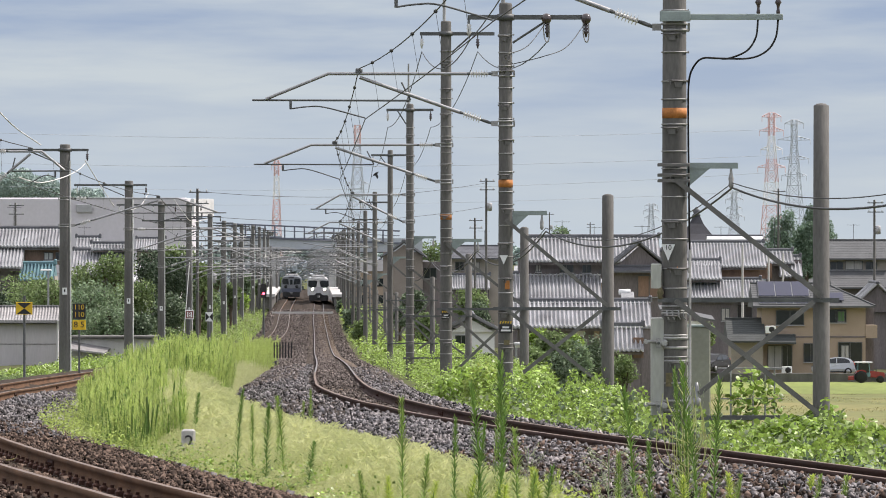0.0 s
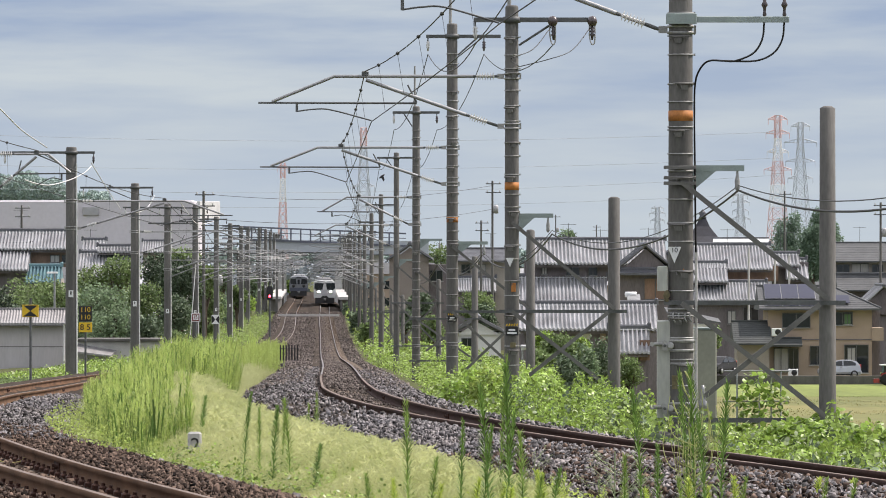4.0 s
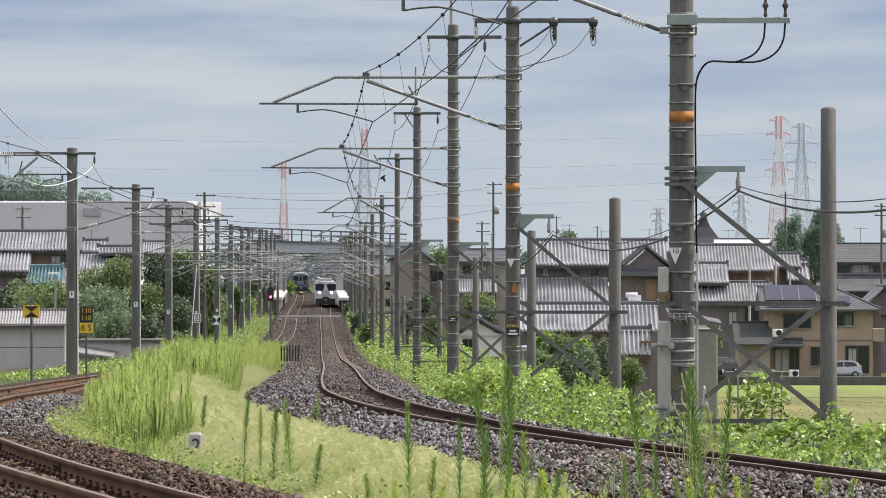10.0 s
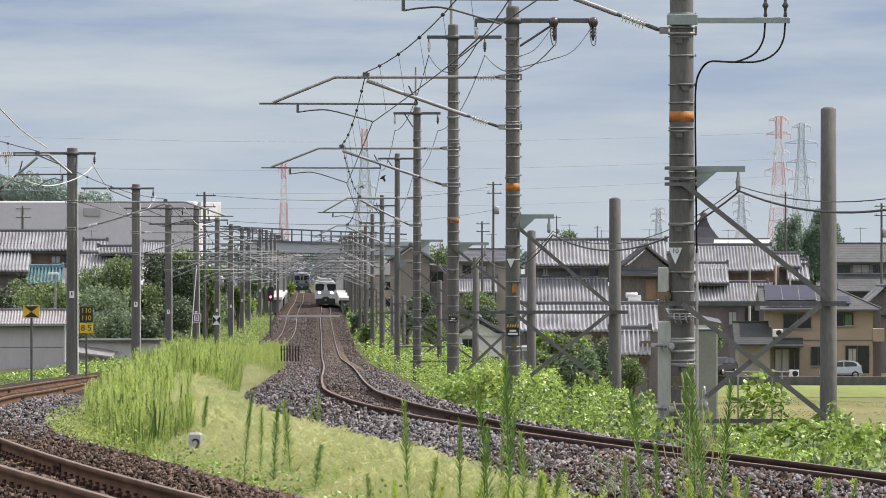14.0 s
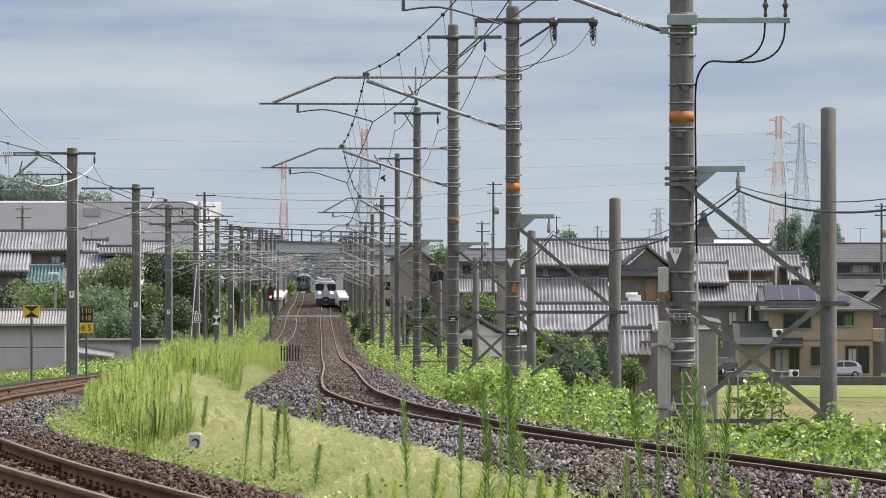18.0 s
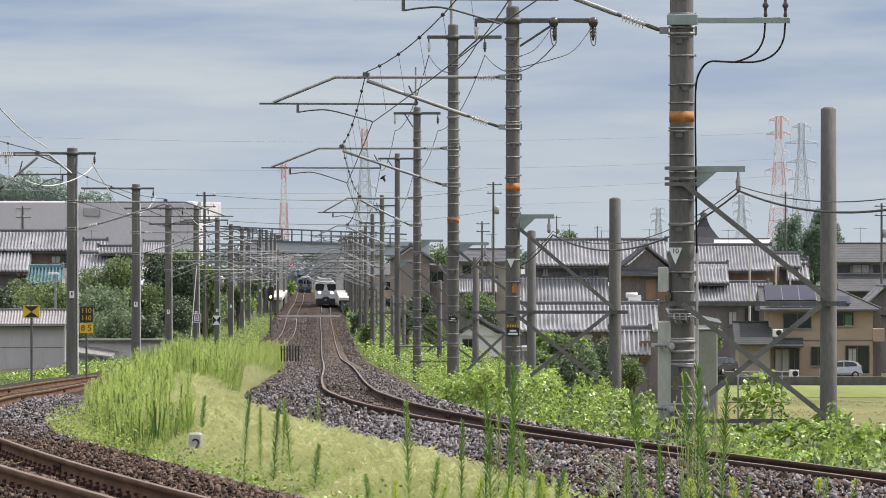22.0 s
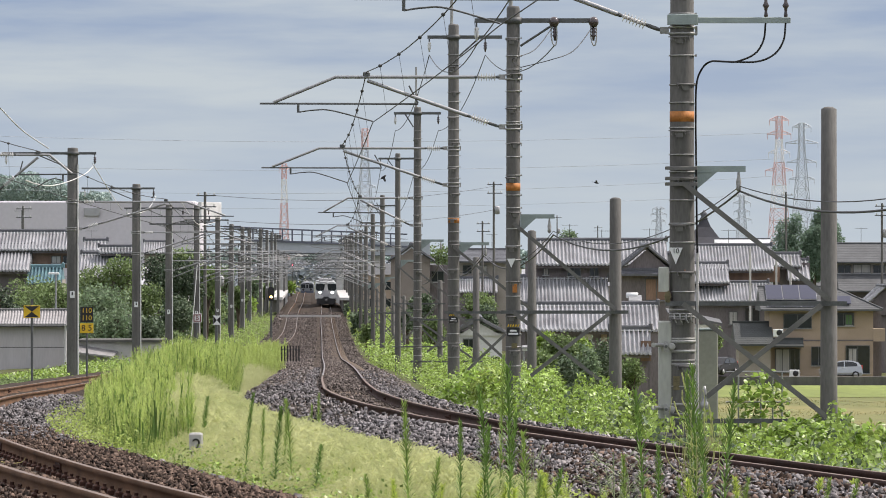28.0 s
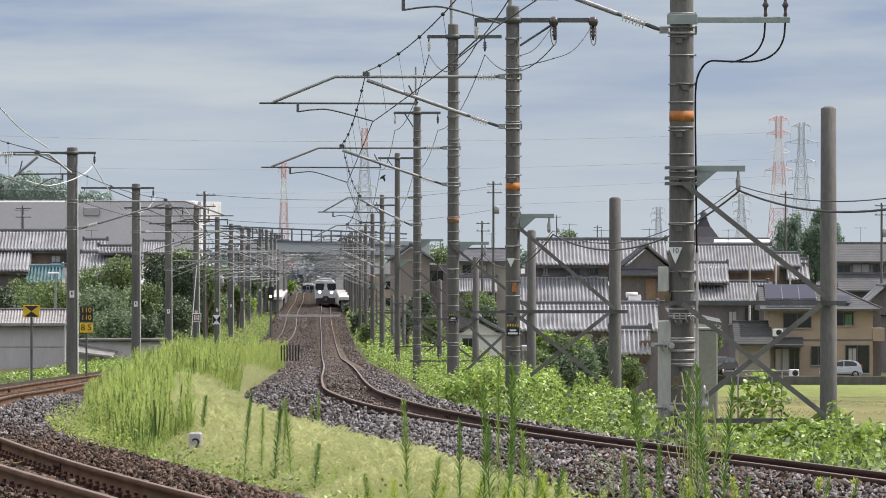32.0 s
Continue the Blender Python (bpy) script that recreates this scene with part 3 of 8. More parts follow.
for heap_mat, seed in ((STONE, 39), (STONE_BROWN, 40)):
    stones("ballast_stones", track_right, [(-2.2, -0.25), (-1.5, -0.05), (-1.1, 0.01), (-0.62, -0.01)], [(38, 52, -1.9, -0.66)], heap_mat, 0.022, 3600, seed, "loose ballast heaped against the rail")
stones("rusty_ballast_stones", track_left, bed_profile(3.2, 4.6), [(37, 62, -0.42, 0.42)], STONE_BROWN, 0.024, 2500, 19, "loose brown rust-stained ballast stones")
BETWEEN = [(-0.5, -0.105), (0, -0.145), (0.5, -0.19)]
stones("rusty_ballast_stones", track_right, BETWEEN, [(40, 70, -0.45, 0.45), (40, 130, -0.45, 0.45)], STONE_DARK, 0.02, 9000, 29, "loose brown rust-stained ballast stones", 0.53)
stones("rusty_ballast_stones", track_right, [(-0.9, -0.08), (0.0, -0.15), (0.9, -0.2)], [(130, 640, -0.9, 0.9)], STONE_DARK, 0.04, 26000, 30, "brownish broken ballast between the far rails", 0.25)
stones("rusty_ballast_stones", track_right, [(-0.9, -0.07), (0.0, -0.12), (0.9, -0.17)], [(126, 260, -0.85, 0.85)], STONE_DARK, 0.026, 13000, 32, "loose brown rust-stained ballast stones", 0.38)
stones("rusty_ballast_stones", track_left, [(-0.9, -0.13), (0.9, -0.15)], [(200, 640, -0.9, 0.9)], STONE_DARK, 0.045, 20000, 31, "brownish broken ballast between the far rails", 0.25)
stones("ballast_stones", track_left, bed_profile(3.2, 4.6), [(64, 112, 0.75, 4.2), (40, 62, 2.2, 4.5)], STONE, 0.021, 30000, 10, "loose grey broken ballast stones")


# ---------------------------------------------------------------- overhead line
def spindle(a, b, prof, seg=10):
    """A turned piece from a to b: prof holds (radius, share of the way)."""
    a, b = Vector(a), Vector(b)
    q = (b - a).to_track_quat("Z", "Y").to_matrix()
    ring = [(math.cos(2 * math.pi * i / seg), math.sin(2 * math.pi * i / seg)) for i in range(seg)]
    n = len(prof)
    faces = [(i * seg + k, i * seg + (k + 1) % seg, (i + 1) * seg + (k + 1) % seg, (i + 1) * seg + k) for i in range(n - 1) for k in range(seg)]
    return Shape().add([a.lerp(b, u) + q @ Vector((x * r, y * r, 0)) for r, u in prof for x, y in ring], faces + [tuple(range(seg - 1, -1, -1)), tuple((n - 1) * seg + k for k in range(seg))])


def insulator_long(a, b, n=7, r=0.085):
    """A rod insulator with sheds from a to b."""
    prof = [(0.03, 0.0)]
    for i in range(n):
        u = (i + 0.5) / n
        prof += [(0.03, u - 0.25 / n), (r, u - 0.06 / n), (r * 0.8, u + 0.12 / n), (0.03, u + 0.2 / n)]
    return spindle(a, b, prof + [(0.03, 1.0)])


def bell_insulator(c, scale=1.0):
    s = Shape()
    s.turned([(r * scale, h * scale) for r, h in ((0.02, 0), (0.055, -0.03), (0.03, -0.07), (0.06, -0.1), (0.03, -0.14), (0.06, -0.17), (0.03, -0.21), (0.02, -0.28))], 10, c)
    return s


def catenary_pole(base, height, dia, side, reach, tube_h, contact_h, bands=True, orange_h=None, group="", bearing=0.0, feeder=None, post=None,
                  pale_cable=False, arm=None, label="weathered concrete pole carrying the overhead line over the track"):
    """A concrete mast. side: -1 when the track lies to its left, 1 to its right. Heights over the base."""
    t = thing("catenary_pole", base, bearing, label, "catenary pole", group)
    r = dia / 2
    shaft = Shape()
    shaft.turned([(r * 1.05, -0.6), (r * 1.05, 0), (r * 0.9, height - 0.04), (r * 0.8, height), (0.02, height + 0.01)], 20)
    shaft = part("shaft", shaft, CONCRETE, t)
    if bands:
        z = 0.75
        strap = Shape().turned([(r * 1.06, -0.009), (r * 1.06, 0.009)], 16)
        strap.box((r * 1.07 + 0.008, 0, 0), (0.022, 0.04, 0.035))
        step = Shape().tube([(-0.09, -r * 0.98, 0), (-0.09, -r - 0.10, 0), (0.09, -r - 0.10, 0), (0.09, -r * 0.98, 0)], 0.012, 5)
        step.box((0, -r * 1.0, -0.05), (0.1, 0.03, 0.07))
        step.tube([(-r * 0.9, -r * 0.9, 0.012), (-r * 0.5, -r * 1.12, 0.012), (r * 0.5, -r * 1.12, 0.012), (r * 0.9, -r * 0.9, 0.012)], 0.009, 5)
        for q in (-0.75, -0.4, 0.4, 0.75):
            step.tube([(r * q, -r * 1.02, 0.02), (r * q + 0.02, -r * 1.08, -0.05)], 0.008, 4)
        sm, tm = strap.mesh("band", BAND), step.mesh("step_iron", BRACE)
        k = 0
        while z < height - 0.5:
            part("band", sm, None, t, "galvanised steel strap").location = (0, 0, z + 0.05 * math.sin(k * 2.3))
            if k % 2:
                ob = part("step_iron", tm, None, t, "steel climbing step")
                ob.location, ob.rotation_euler = (0, 0, z - 0.05), (0, 0, 0.25 if k % 4 == 1 else -0.25)
            k, z = k + 1, z + 0.34
    if orange_h:
        part("painted_ring", Shape().turned([(r * (1.05 - 0.15 * orange_h / height) + 0.004, -0.075), (r * (1.05 - 0.15 * orange_h / height) + 0.004, 0.075)], 20, (0, 0, orange_h)), ORANGE, t, "faded orange painted ring")
    # cantilever bracket
    zt, zc = tube_h, contact_h
    end = side * (reach * 0.785)
    t0 = side * (r + 0.62)
    bracket = Shape()
    bracket.tube([(t0, 0, zt), (end, 0, zt), (side * reach * 1.06, 0, zt - 0.50)], 0.032, 8)
    foot = zt - 0.98
    a = Vector((side * (r + 0.12), 0, foot))
    hinge = Vector((side * reach * 0.645, 0, zt - 0.07))
    dirn = (hinge - a).normalized()
    bracket.tube([a + dirn * 0.68, hinge], 0.036, 8)
    por1 = insulator_long((side * (r + 0.2), 0, zt), (t0 - side * 0.06, 0, zt))
    por2 = insulator_long(a + dirn * 0.24, a + dirn * 0.6)
    for zz in (zt, foot):
        clamp = Shape()
        for up in (-0.045, 0.045):
            clamp.turned([(r + 0.002, -0.016), (r + 0.014, -0.016), (r + 0.014, 0.016), (r + 0.002, 0.016)], 16, (0, 0, zz + up))
        clamp.box((side * (r + 0.075), 0, zz), (0.13, 0.05, 0.1))
        clamp.box((-side * (r + 0.025), 0, zz), (0.035, 0.05, 0.12))
        part("clamp", clamp, BAND, t, "steel pole clamp")
    part("bracket_tube", bracket, GALV, t, "galvanised steel cantilever tube")
    por1 = part("insulator", por1, PORCELAIN, t, "white ribbed porcelain insulator")
    por2 = part("insulator", por2, PORCELAIN, t, "white ribbed porcelain insulator")
    cap = [(0.02, 0.0), (0.03, 0.3), (0.03, 0.8), (0.024, 1.0)]
    for p, q, holder in (((side * (r + 0.08), 0, zt), (side * (r + 0.2), 0, zt), por1), ((t0 - side * 0.06, 0, zt), (t0 + side * 0.04, 0, zt), por1),
                         (a, a + dirn * 0.24, por2), (a + dirn * 0.6, a + dirn * 0.72, por2)):
        part("fitting", spindle(p, q, cap, 8), STEEL_DARK, holder, "dark metal end fitting")
    steady = Shape()
    zs = zt - 0.52
    steady.tube([(side * reach * 0.42, 0, zs - 0.01), (side * reach * 1.12, 0, zs)], 0.022, 6)
    steady.box((side * reach * 0.95, 0, zs - 0.09), (0.05, 0.05, 0.18))
    steady.tube(smooth([(side * reach * 0.95, 0, zs - 0.17), (side * reach * 0.88, 0, zs - 0.13), (side * reach * 0.8, 0, zs - 0.14), (side * reach * 0.62, 0, zc + 0.02)]), 0.015, 5)
    steady.tube([(side * reach * 0.46, 0, zt - 0.17), (side * reach * 0.42, 0, zs)], 0.018, 5)
    part("steady_arm", steady, STEEL_DARK, t, "curved steady arm")
    part("wire_saddle", Shape().slab((side * reach * 0.648, 0, zt + 0.06), (0.14, 0.08, 0.09), 0.02), STEEL_DARK, t)
    if arm:
        za, la = arm
        bracket_arm = Shape().box((r + la / 2, 0, za), (la, 0.06, 0.085))
        bracket_arm.prism([(r, za - 0.04), (r + la * 0.45, za - 0.04), (r, za - 0.32)], -0.02, 0.02)
        bracket_arm = part("cable_arm", bracket_arm, STEEL_GREEN, t, "tapered steel bracket arm")
        part("hanger_insulator", Shape().turned([(0.015, 0.04), (0.02, -0.05), (0.03, -0.1), (0.04, -0.14), (0.032, -0.2), (0.04, -0.24), (0.015, -0.28)], 10, (r + la - 0.1, 0, za - 0.05)), BAND, bracket_arm, "hanging grey cable insulator")
    if feeder:
        zf, x0, x1, drops = feeder
        beam = Shape().box(((x0 + x1) / 2, 0, zf), (abs(x1 - x0), 0.09, 0.09))
        beam.turned([(r + 0.03, -0.06), (r + 0.03, 0.06)], 16, (0, 0, zf))
        beam.tube([((x1 if abs(x1) > abs(x0) else x0) * 0.55, 0, zf), ((r if x1 + x0 > 0 else -r), 0, zf - 0.5)], 0.025, 6)
        part("crossarm", beam, STEEL_DARK, t, "steel feeder crossarm")
        for x in drops:
            rod = Shape().tube([(x, 0, zf), (x, 0, zf - 0.14)], 0.02, 5)
            ins = part("insulator", bell_insulator((x, 0, zf - 0.13), 0.95), PORCELAIN_DARK if x > 0 else PORCELAIN, t, "hanging porcelain insulator")
            part("hanger", rod, STEEL_DARK, ins)
    if post:
        px, ph, zb1, zb2, pz = post
        q = Shape().turned([(0.127, pz - 0.5), (0.127, pz), (0.112, ph - 0.03), (0.06, ph), (0.01, ph + 0.005)], 16, (px, 0, 0))
        part("stay_post", q, CONCRETE, t, "shorter plain concrete stay post")
        for zb in (zb1, zb2):
            part("tie_beam", Shape().box((px / 2, -0.16, zb), (px + 0.5, 0.05, 0.066)), STEEL_DARK, t, "steel channel tying both posts")
        for x0, z0, x1, z1, y in ((0, zb1 + 1.75, px, zb1 + 0.05, -0.21), (0.0, zb1 + 0.0, px, zb2 + 0.02, -0.33), (px * 0.94, zb1 - 0.02, 0.34, zb2 + 0.35, -0.27)):
            mid, d = Vector(((x0 + x1) / 2, y, (z0 + z1) / 2)), Vector((x1 - x0, 0, z1 - z0))
            part("brace", Shape().box(mid, (d.length, 0.04, 0.072), ry=-math.degrees(math.atan2(d.z, d.x))), BRACE, t, "weathered steel diagonal brace")
    if pale_cable:
        # Pale cable set at the rim; it also stands in for the sunlit edge.
        part("sunlit_edge_cable", Shape().tube([(r * 0.98, -r * 0.55, 0), (r * 0.9, -r * 0.5, height - 0.6)], 0.03, 6), WIRE_PALE, t, "pale cable down the pole, doubling as its sunlit edge")
    return t


def second_bracket(t, side, reach, zt, y):
    """A lighter second cantilever on a far mast."""
    sh = Shape().tube([(side * 0.2, y, zt), (side * reach * 0.8, y, zt), (side * reach, y, zt - 0.4)], 0.03, 6)
    sh.tube([(side * 0.2, y, zt - 0.95), (side * reach * 0.6, y, zt - 0.05)], 0.03, 6)
    part("bracket_tube", sh, GALV, t, "galvanised steel cantilever tube")
    part("steady_arm", Shape().tube([(side * reach * 0.4, y, zt - 0.5), (side * reach * 1.05, y, zt - 0.5), (side * reach * 1.05, y, zt - 0.62), (side * reach * 0.7, y, zt - 0.85)], 0.02, 5), GALV, t)


RIGHT_GROUP, LEFT_GROUP = "catenary poles on one side of the line", "catenary poles on the other side of the line"


def mast_right(y, off=2.85, **kw):
    x = float(track_right(y)) + off
    return x, y, float(rail_level(y)) - 0.25


# the five masts that stand nearest on the right, then the rest of the row
P1 = (3.46, 77.87, -0.04)
P2 = (1.37, 105.56, -0.35)
P3 = (0.27, 143.94, -0.95)
P4 = (-0.94, 193.88, -1.9)
P5 = (-2.13, 250, -2.75)
near_mast = catenary_pole(P1, 8.8, 0.362, -1, 4.25, 6.89, 5.99, True, 4.62 + 0.04, RIGHT_GROUP, 0, None, (2.13, 4.76 + 0.04, 1.91 + 0.04, 0.21 + 0.04, -0.1), arm=(3.86 + 0.04, 0.74))
catenary_pole(P2, 7.47 + 0.35, 0.285, -1, 4.45, 6.08 + 0.35, 5.19 + 0.35, True, 3.92 + 0.35, RIGHT_GROUP, 0, (7.19 + 0.35, -0.75, 1.65, (-0.72, 0.82, 1.58)),
              (2.01, 3.71 + 0.35, 1.46 + 0.35, -0.14 + 0.35, 0.0), arm=(3.34 + 0.35, 0.67))
catenary_pole(P3, 8.72 + 0.95, 0.31, -1, 4.6, 5.4 + 0.95, 4.46 + 0.95, True, 3.47 + 0.95, RIGHT_GROUP, 0, (8.38 + 0.95, -0.7, 1.3, (-0.65, 0.85)),
              (2.1, 3.2 + 0.95, 1 + 0.95, -0.92 + 0.95, 0.0), arm=(2.84 + 0.95, 0.8))
catenary_pole(P4, 7.82 + 1.9, 0.29, -1, 3.2, 4.54 + 1.9, 3.64 + 1.9, True, None, RIGHT_GROUP, 0, (7.6 + 1.9, -0.85, 0.85, (-0.8, 0.75)),
              (2.12, 2.41 + 1.9, 0.15 + 1.9, -1.36 + 1.9, 0.0), arm=(4.9, 0.8))
catenary_pole(P5, 7.15 + 2.75, 0.27, -1, 3.6, 3.78 + 2.75, 2.83 + 2.75, False, None, RIGHT_GROUP, 0, (6.91 + 2.75, -0.9, 0.9, (-0.8, 0.8)),
              (1.97, 4.0, 2.9, 0.9, 0.0), arm=(4.9, 0.8))
y = 306.0
first = None
while y < 980:
    x, yy, z = mast_right(y)
    if first is None:
        first = catenary_pole((x, yy, z), 9.6, 0.29, -1, 3.6, 6.45, 5.5, False, None, RIGHT_GROUP, 0, (9.0, -0.9, 0.9, (-0.8, 0.8)), (2.1, 4.1, 2.9, 0.8, 0.0), arm=(4.9, 0.8))
        second_bracket(first, -1, 3.9, 7.3, 0.5)
        second_bracket(first, -1, 4.2, 5.8, -0.5)
    else:
        copy_thing(first, pose(x, yy, z))
    y += 55 if y < 560 else 48

L_Y = [144, 194, 250, 306, 361, 416, 471, 526, 575, 625, 675, 725, 775, 825, 880]
LEFT_REACH = {144: 2.2, 194: 5.2}
LEFT_X = {144: -12.3, 194: -13.4, 250: -14.3, 306: -15.65, 361: -16.6, 416: -17.5, 471: -18.6, 526: -19.7, 575: -20.8, 625: -21.3, 675: -22.2, 725: -23.2}


def mast_left(y):
    return LEFT_X.get(y, float(track_left(y)) - 3.4), y, float(rail_level(y)) - 0.3


def left_mast(y, height, far):
    t = catenary_pole(mast_left(y), height, 0.42, 1, LEFT_REACH.get(y, 5.0), 6.35, 5.45, False, None, LEFT_GROUP, 0, (height - 0.2, -2.55, *((0.2, (-2.2,)) if y < 150 else (0.85, (-2.4, 0.8)))), None, True)
    plate = part("number_plate", Shape().slab((0.0, -0.235, 3.0), (0.17, 0.012, 0.25), 0.004), WHITE, t, "white plate with dark marks")
    part("plate_marks", Shape().box((0.0, -0.244, 3.03), (0.05, 0.004, 0.12)), BLACK, plate)
    if far:
        second_bracket(t, 1, 4.6, 7.6, 0.5)
        second_bracket(t, 1, 4.1, 5.9, -0.5)
        part("crossarm", Shape().box((0.2, -0.2, height - 1.1), (2.6, 0.09, 0.09)), STEEL_DARK, t, "steel feeder crossarm")
    return t


left_mast(144, 7.75, False)
left_mast(194, 8.3, False)
left_mast(250, 8.6, False)
left_mast(306, 9.1, True)
first = left_mast(361, 10.2, True)
for y in L_Y[5:]:
    copy_thing(first, pose(*mast_left(y)))


def sagging(a, b, sag, n=14):
    a, b = Vector(a), Vector(b)
    return [a.lerp(b, i / n) - Vector((0, 0, 4 * sag * (i / n) * (1 - i / n))) for i in range(n + 1)]


def wire(name, pts, r, mat, label, category="wire", group=""):
    ob = part(name, Shape().tube(pts, r, 5), mat)
    return tagged(ob, label, category, group)


# wires: (track's saddle points along the row of masts)
mess, cont = [], []
for (px, py, pz), reach, zt, zc in ((P1, 4.25, 6.89, 5.99), (P2, 4.45, 6.08 + 0.35, 5.19 + 0.35), (P3, 4.6, 5.4 + 0.95, 4.46 + 0.95),
                                    (P4, 3.2, 4.54 + 1.9, 3.64 + 1.9), (P5, 3.6, 3.78 + 2.75, 2.83 + 2.75)):
    mess.append((px - reach * 0.648, py, pz + zt + 0.1))
    cont.append((px - reach * 0.62, py, pz + zc))
y = 306.0
while y < 980:
    x, yy, z = mast_right(y)
    mess.append((x - 3.6 * 0.648, yy, z + 6.55))
    cont.append((x - 3.6 * 0.62, yy, z + 5.5))
    y += 55 if y < 560 else 48
mess.insert(0, (3.4, 40, 7.6))
cont.insert(0, (3.6, 40, 6.6))
lmess, lcont = [(-12.6, 95, 6.7)], [(-12.3, 95, 5.5)]
for y in L_Y:
    x, _, z = mast_left(y)
    lmess.append((x + LEFT_REACH.get(y, 5.0) * 0.648, y, z + 6.45))
    lcont.append((x + LEFT_REACH.get(y, 5.0) * 0.64, y, z + 5.45))
for name, pts, sag, r in (("messenger_wire", mess, 0.25, 0.011), ("contact_wire", cont, 0.03, 0.010), ("messenger_wire", lmess, 0.25, 0.012), ("contact_wire", lcont, 0.03, 0.011)):
    line = []
    for a, b in zip(pts, pts[1:]):
        line += sagging(a, b, sag, 10)[:-1]
    wire(name, line + [pts[-1]], r, WIRE, "thin dark overhead wire strung between brackets", "overhead wire", "overhead wires")
clip = Shape().turned([(0.004, -0.035), (0.03, -0.02), (0.036, 0), (0.03, 0.02), (0.004, 0.035)], 8).mesh("clip", WIRE)
for ms, cs in ((mess, cont), (lmess, lcont)):
    for k in range(0, 5):
        for u in (0.14, 0.32, 0.5, 0.68, 0.86):
            a = sagging(ms[k], ms[k + 1], 0.25, 50)[int(u * 50)]
            b = Vector(cs[k]).lerp(Vector(cs[k + 1]), u)
            dr = thing("dropper", a, 0, "thin dropper wire hanging from the messenger wire", "dropper", "droppers of the overhead line")
            part("clip", clip, None, dr)
            part("hanger_wire", Shape().tube([(0, 0, 0), (b.x - a.x, 0, b.z - a.z)], 0.0035, 4), WIRE, dr)

# bundled cable looped from bracket arm to bracket arm
loops = [(6.54, 58.0, 3.71), (4.3, 77.87, 3.54), (2.16, 105.56, 2.98), (1.08, 143.94, 2.53), (-0.16, 193.88, 2.11), (-1.37, 250, 1.41)]
for k, (a, b) in enumerate(zip(loops, loops[1:])):
    wire("bundled_cable", sagging(a, b, (0.45, 0.55, 0.5, 0.5, 0.5)[k], 18), 0.016, WIRE, "dark bundled cable slung between bracket arms", "cable", "bundled cables")
    wire("carrier_wire", [p + Vector((0, 0, 0.07)) for p in sagging(a, b, (0.38, 0.5, 0.45, 0.45, 0.45)[k], 18)], 0.008, WIRE, "thin carrier wire above the bundled cable", "wire")
feed = [(P1[0] - 0.9, 50, 9.2), (P2[0] - 0.72, P2[1], 6.71), (P3[0] - 0.65, P3[1], 7.9), (P4[0] - 0.8, P4[1], 6.97), (P5[0] - 0.8, P5[1], 6.41)]
feed2 = [(P2[0] + 0.82, P2[1], 6.71), (P3[0] + 0.85, P3[1], 7.9), (P4[0] + 0.75, P4[1], 6.97), (P5[0] + 0.8, P5[1], 6.41)]
for line in (feed, feed2):
    last = line[-1]
    y = 306.0
    while y < 980:
        x, yy, z = mast_right(y)
        line.append((x + (-0.8 if line is feed else 0.8), yy, z + 8.55))
        y += 55 if y < 560 else 48
    pts = []
    for a, b in zip(line, line[1:]):
        pts += sagging(a, b, 0.5, 10)[:-1]
    wire("feeder_wire", pts + [line[-1]], 0.012, WIRE, "dark feeder wire along the mast tops", "feeder wire", "overhead wires")

# extra gear on the nearest mast
beam = Shape().slab((4.15 - P1[0], -0.2, 6.01 + 0.04), (1.74, 0.1, 0.085), 0.01)
beam.slab((0, -0.2, 6.02 + 0.04), (0.44, 0.15, 0.15), 0.01)
beam = part("crossarm", beam, STEEL_GREEN, near_mast, "grey-green painted box crossarm")
for px in (1353, 1388):
    x = (px - 1206) / 122
    part("insulator", Shape().turned([(0.02, 0), (0.03, 0.04), (0.02, 0.09), (0.025, 0.14), (0.05, 0.18), (0.025, 0.23), (0.02, 0.3), (0.045, 0.34), (0.03, 0.4), (0.03, 0.9)], 10, (x, -0.2, 6.04 + 0.04)), PORCELAIN_DARK, beam, "dark porcelain cable end")
for x1, dz in ((4.66 - P1[0], 0.0), (4.95 - P1[0], -0.0)):
    z0 = 5.97 + 0.04
    part("cable", Shape().tube(smooth([(x1, -0.2, z0), (x1 - 0.03, -0.2, z0 - 0.25), (x1 - 0.16, -0.2, z0 - 0.45), (x1 - 0.42, -0.2, z0 - 0.56), (0.62, -0.2, z0 - 0.56), (0.4, -0.2, z0 - 0.56),
                                (0.27, -0.2, z0 - 0.68), (0.2, -0.2, z0 - 0.9), (0.19, -0.19, z0 - 1.4), (0.2, -0.19, 3.61 + 0.04), (0.21, -0.19, 2.66)]), 0.014, 8), RUBBER, near_mast, "thick black power cable")
part("conduit", Shape().tube([(0.215, -0.19, 0 + 0.04), (0.215, -0.19, 2.64 + 0.04)], 0.02, 10), CONCRETE_PALE, near_mast, "pale plastic conduit pipe")
mark = part("number_plate", Shape().prism([(-0.1, 3.3), (0.0, 3.06), (0.1, 3.3)], -0.215, -0.2), WHITE, near_mast, "white triangular plate with dark marks")
mark.location = (-0.1, 0, 2.72 + 0.04 - 3.3)
PLATE = mark
cabinet = part("relay_box", Shape().slab((3.22 - P1[0], 0.05, 0.95 + 0.04), (0.2, 0.3, 1.41), 0.02), CABINET_PALE, near_mast, "cream-grey upright equipment box")
part("meter_box", Shape().slab((3.19 - P1[0], -0.1, 2.26 + 0.04), (0.15, 0.14, 0.36), 0.015), CABINET_PALE, near_mast, "small grey box strapped to the pole")
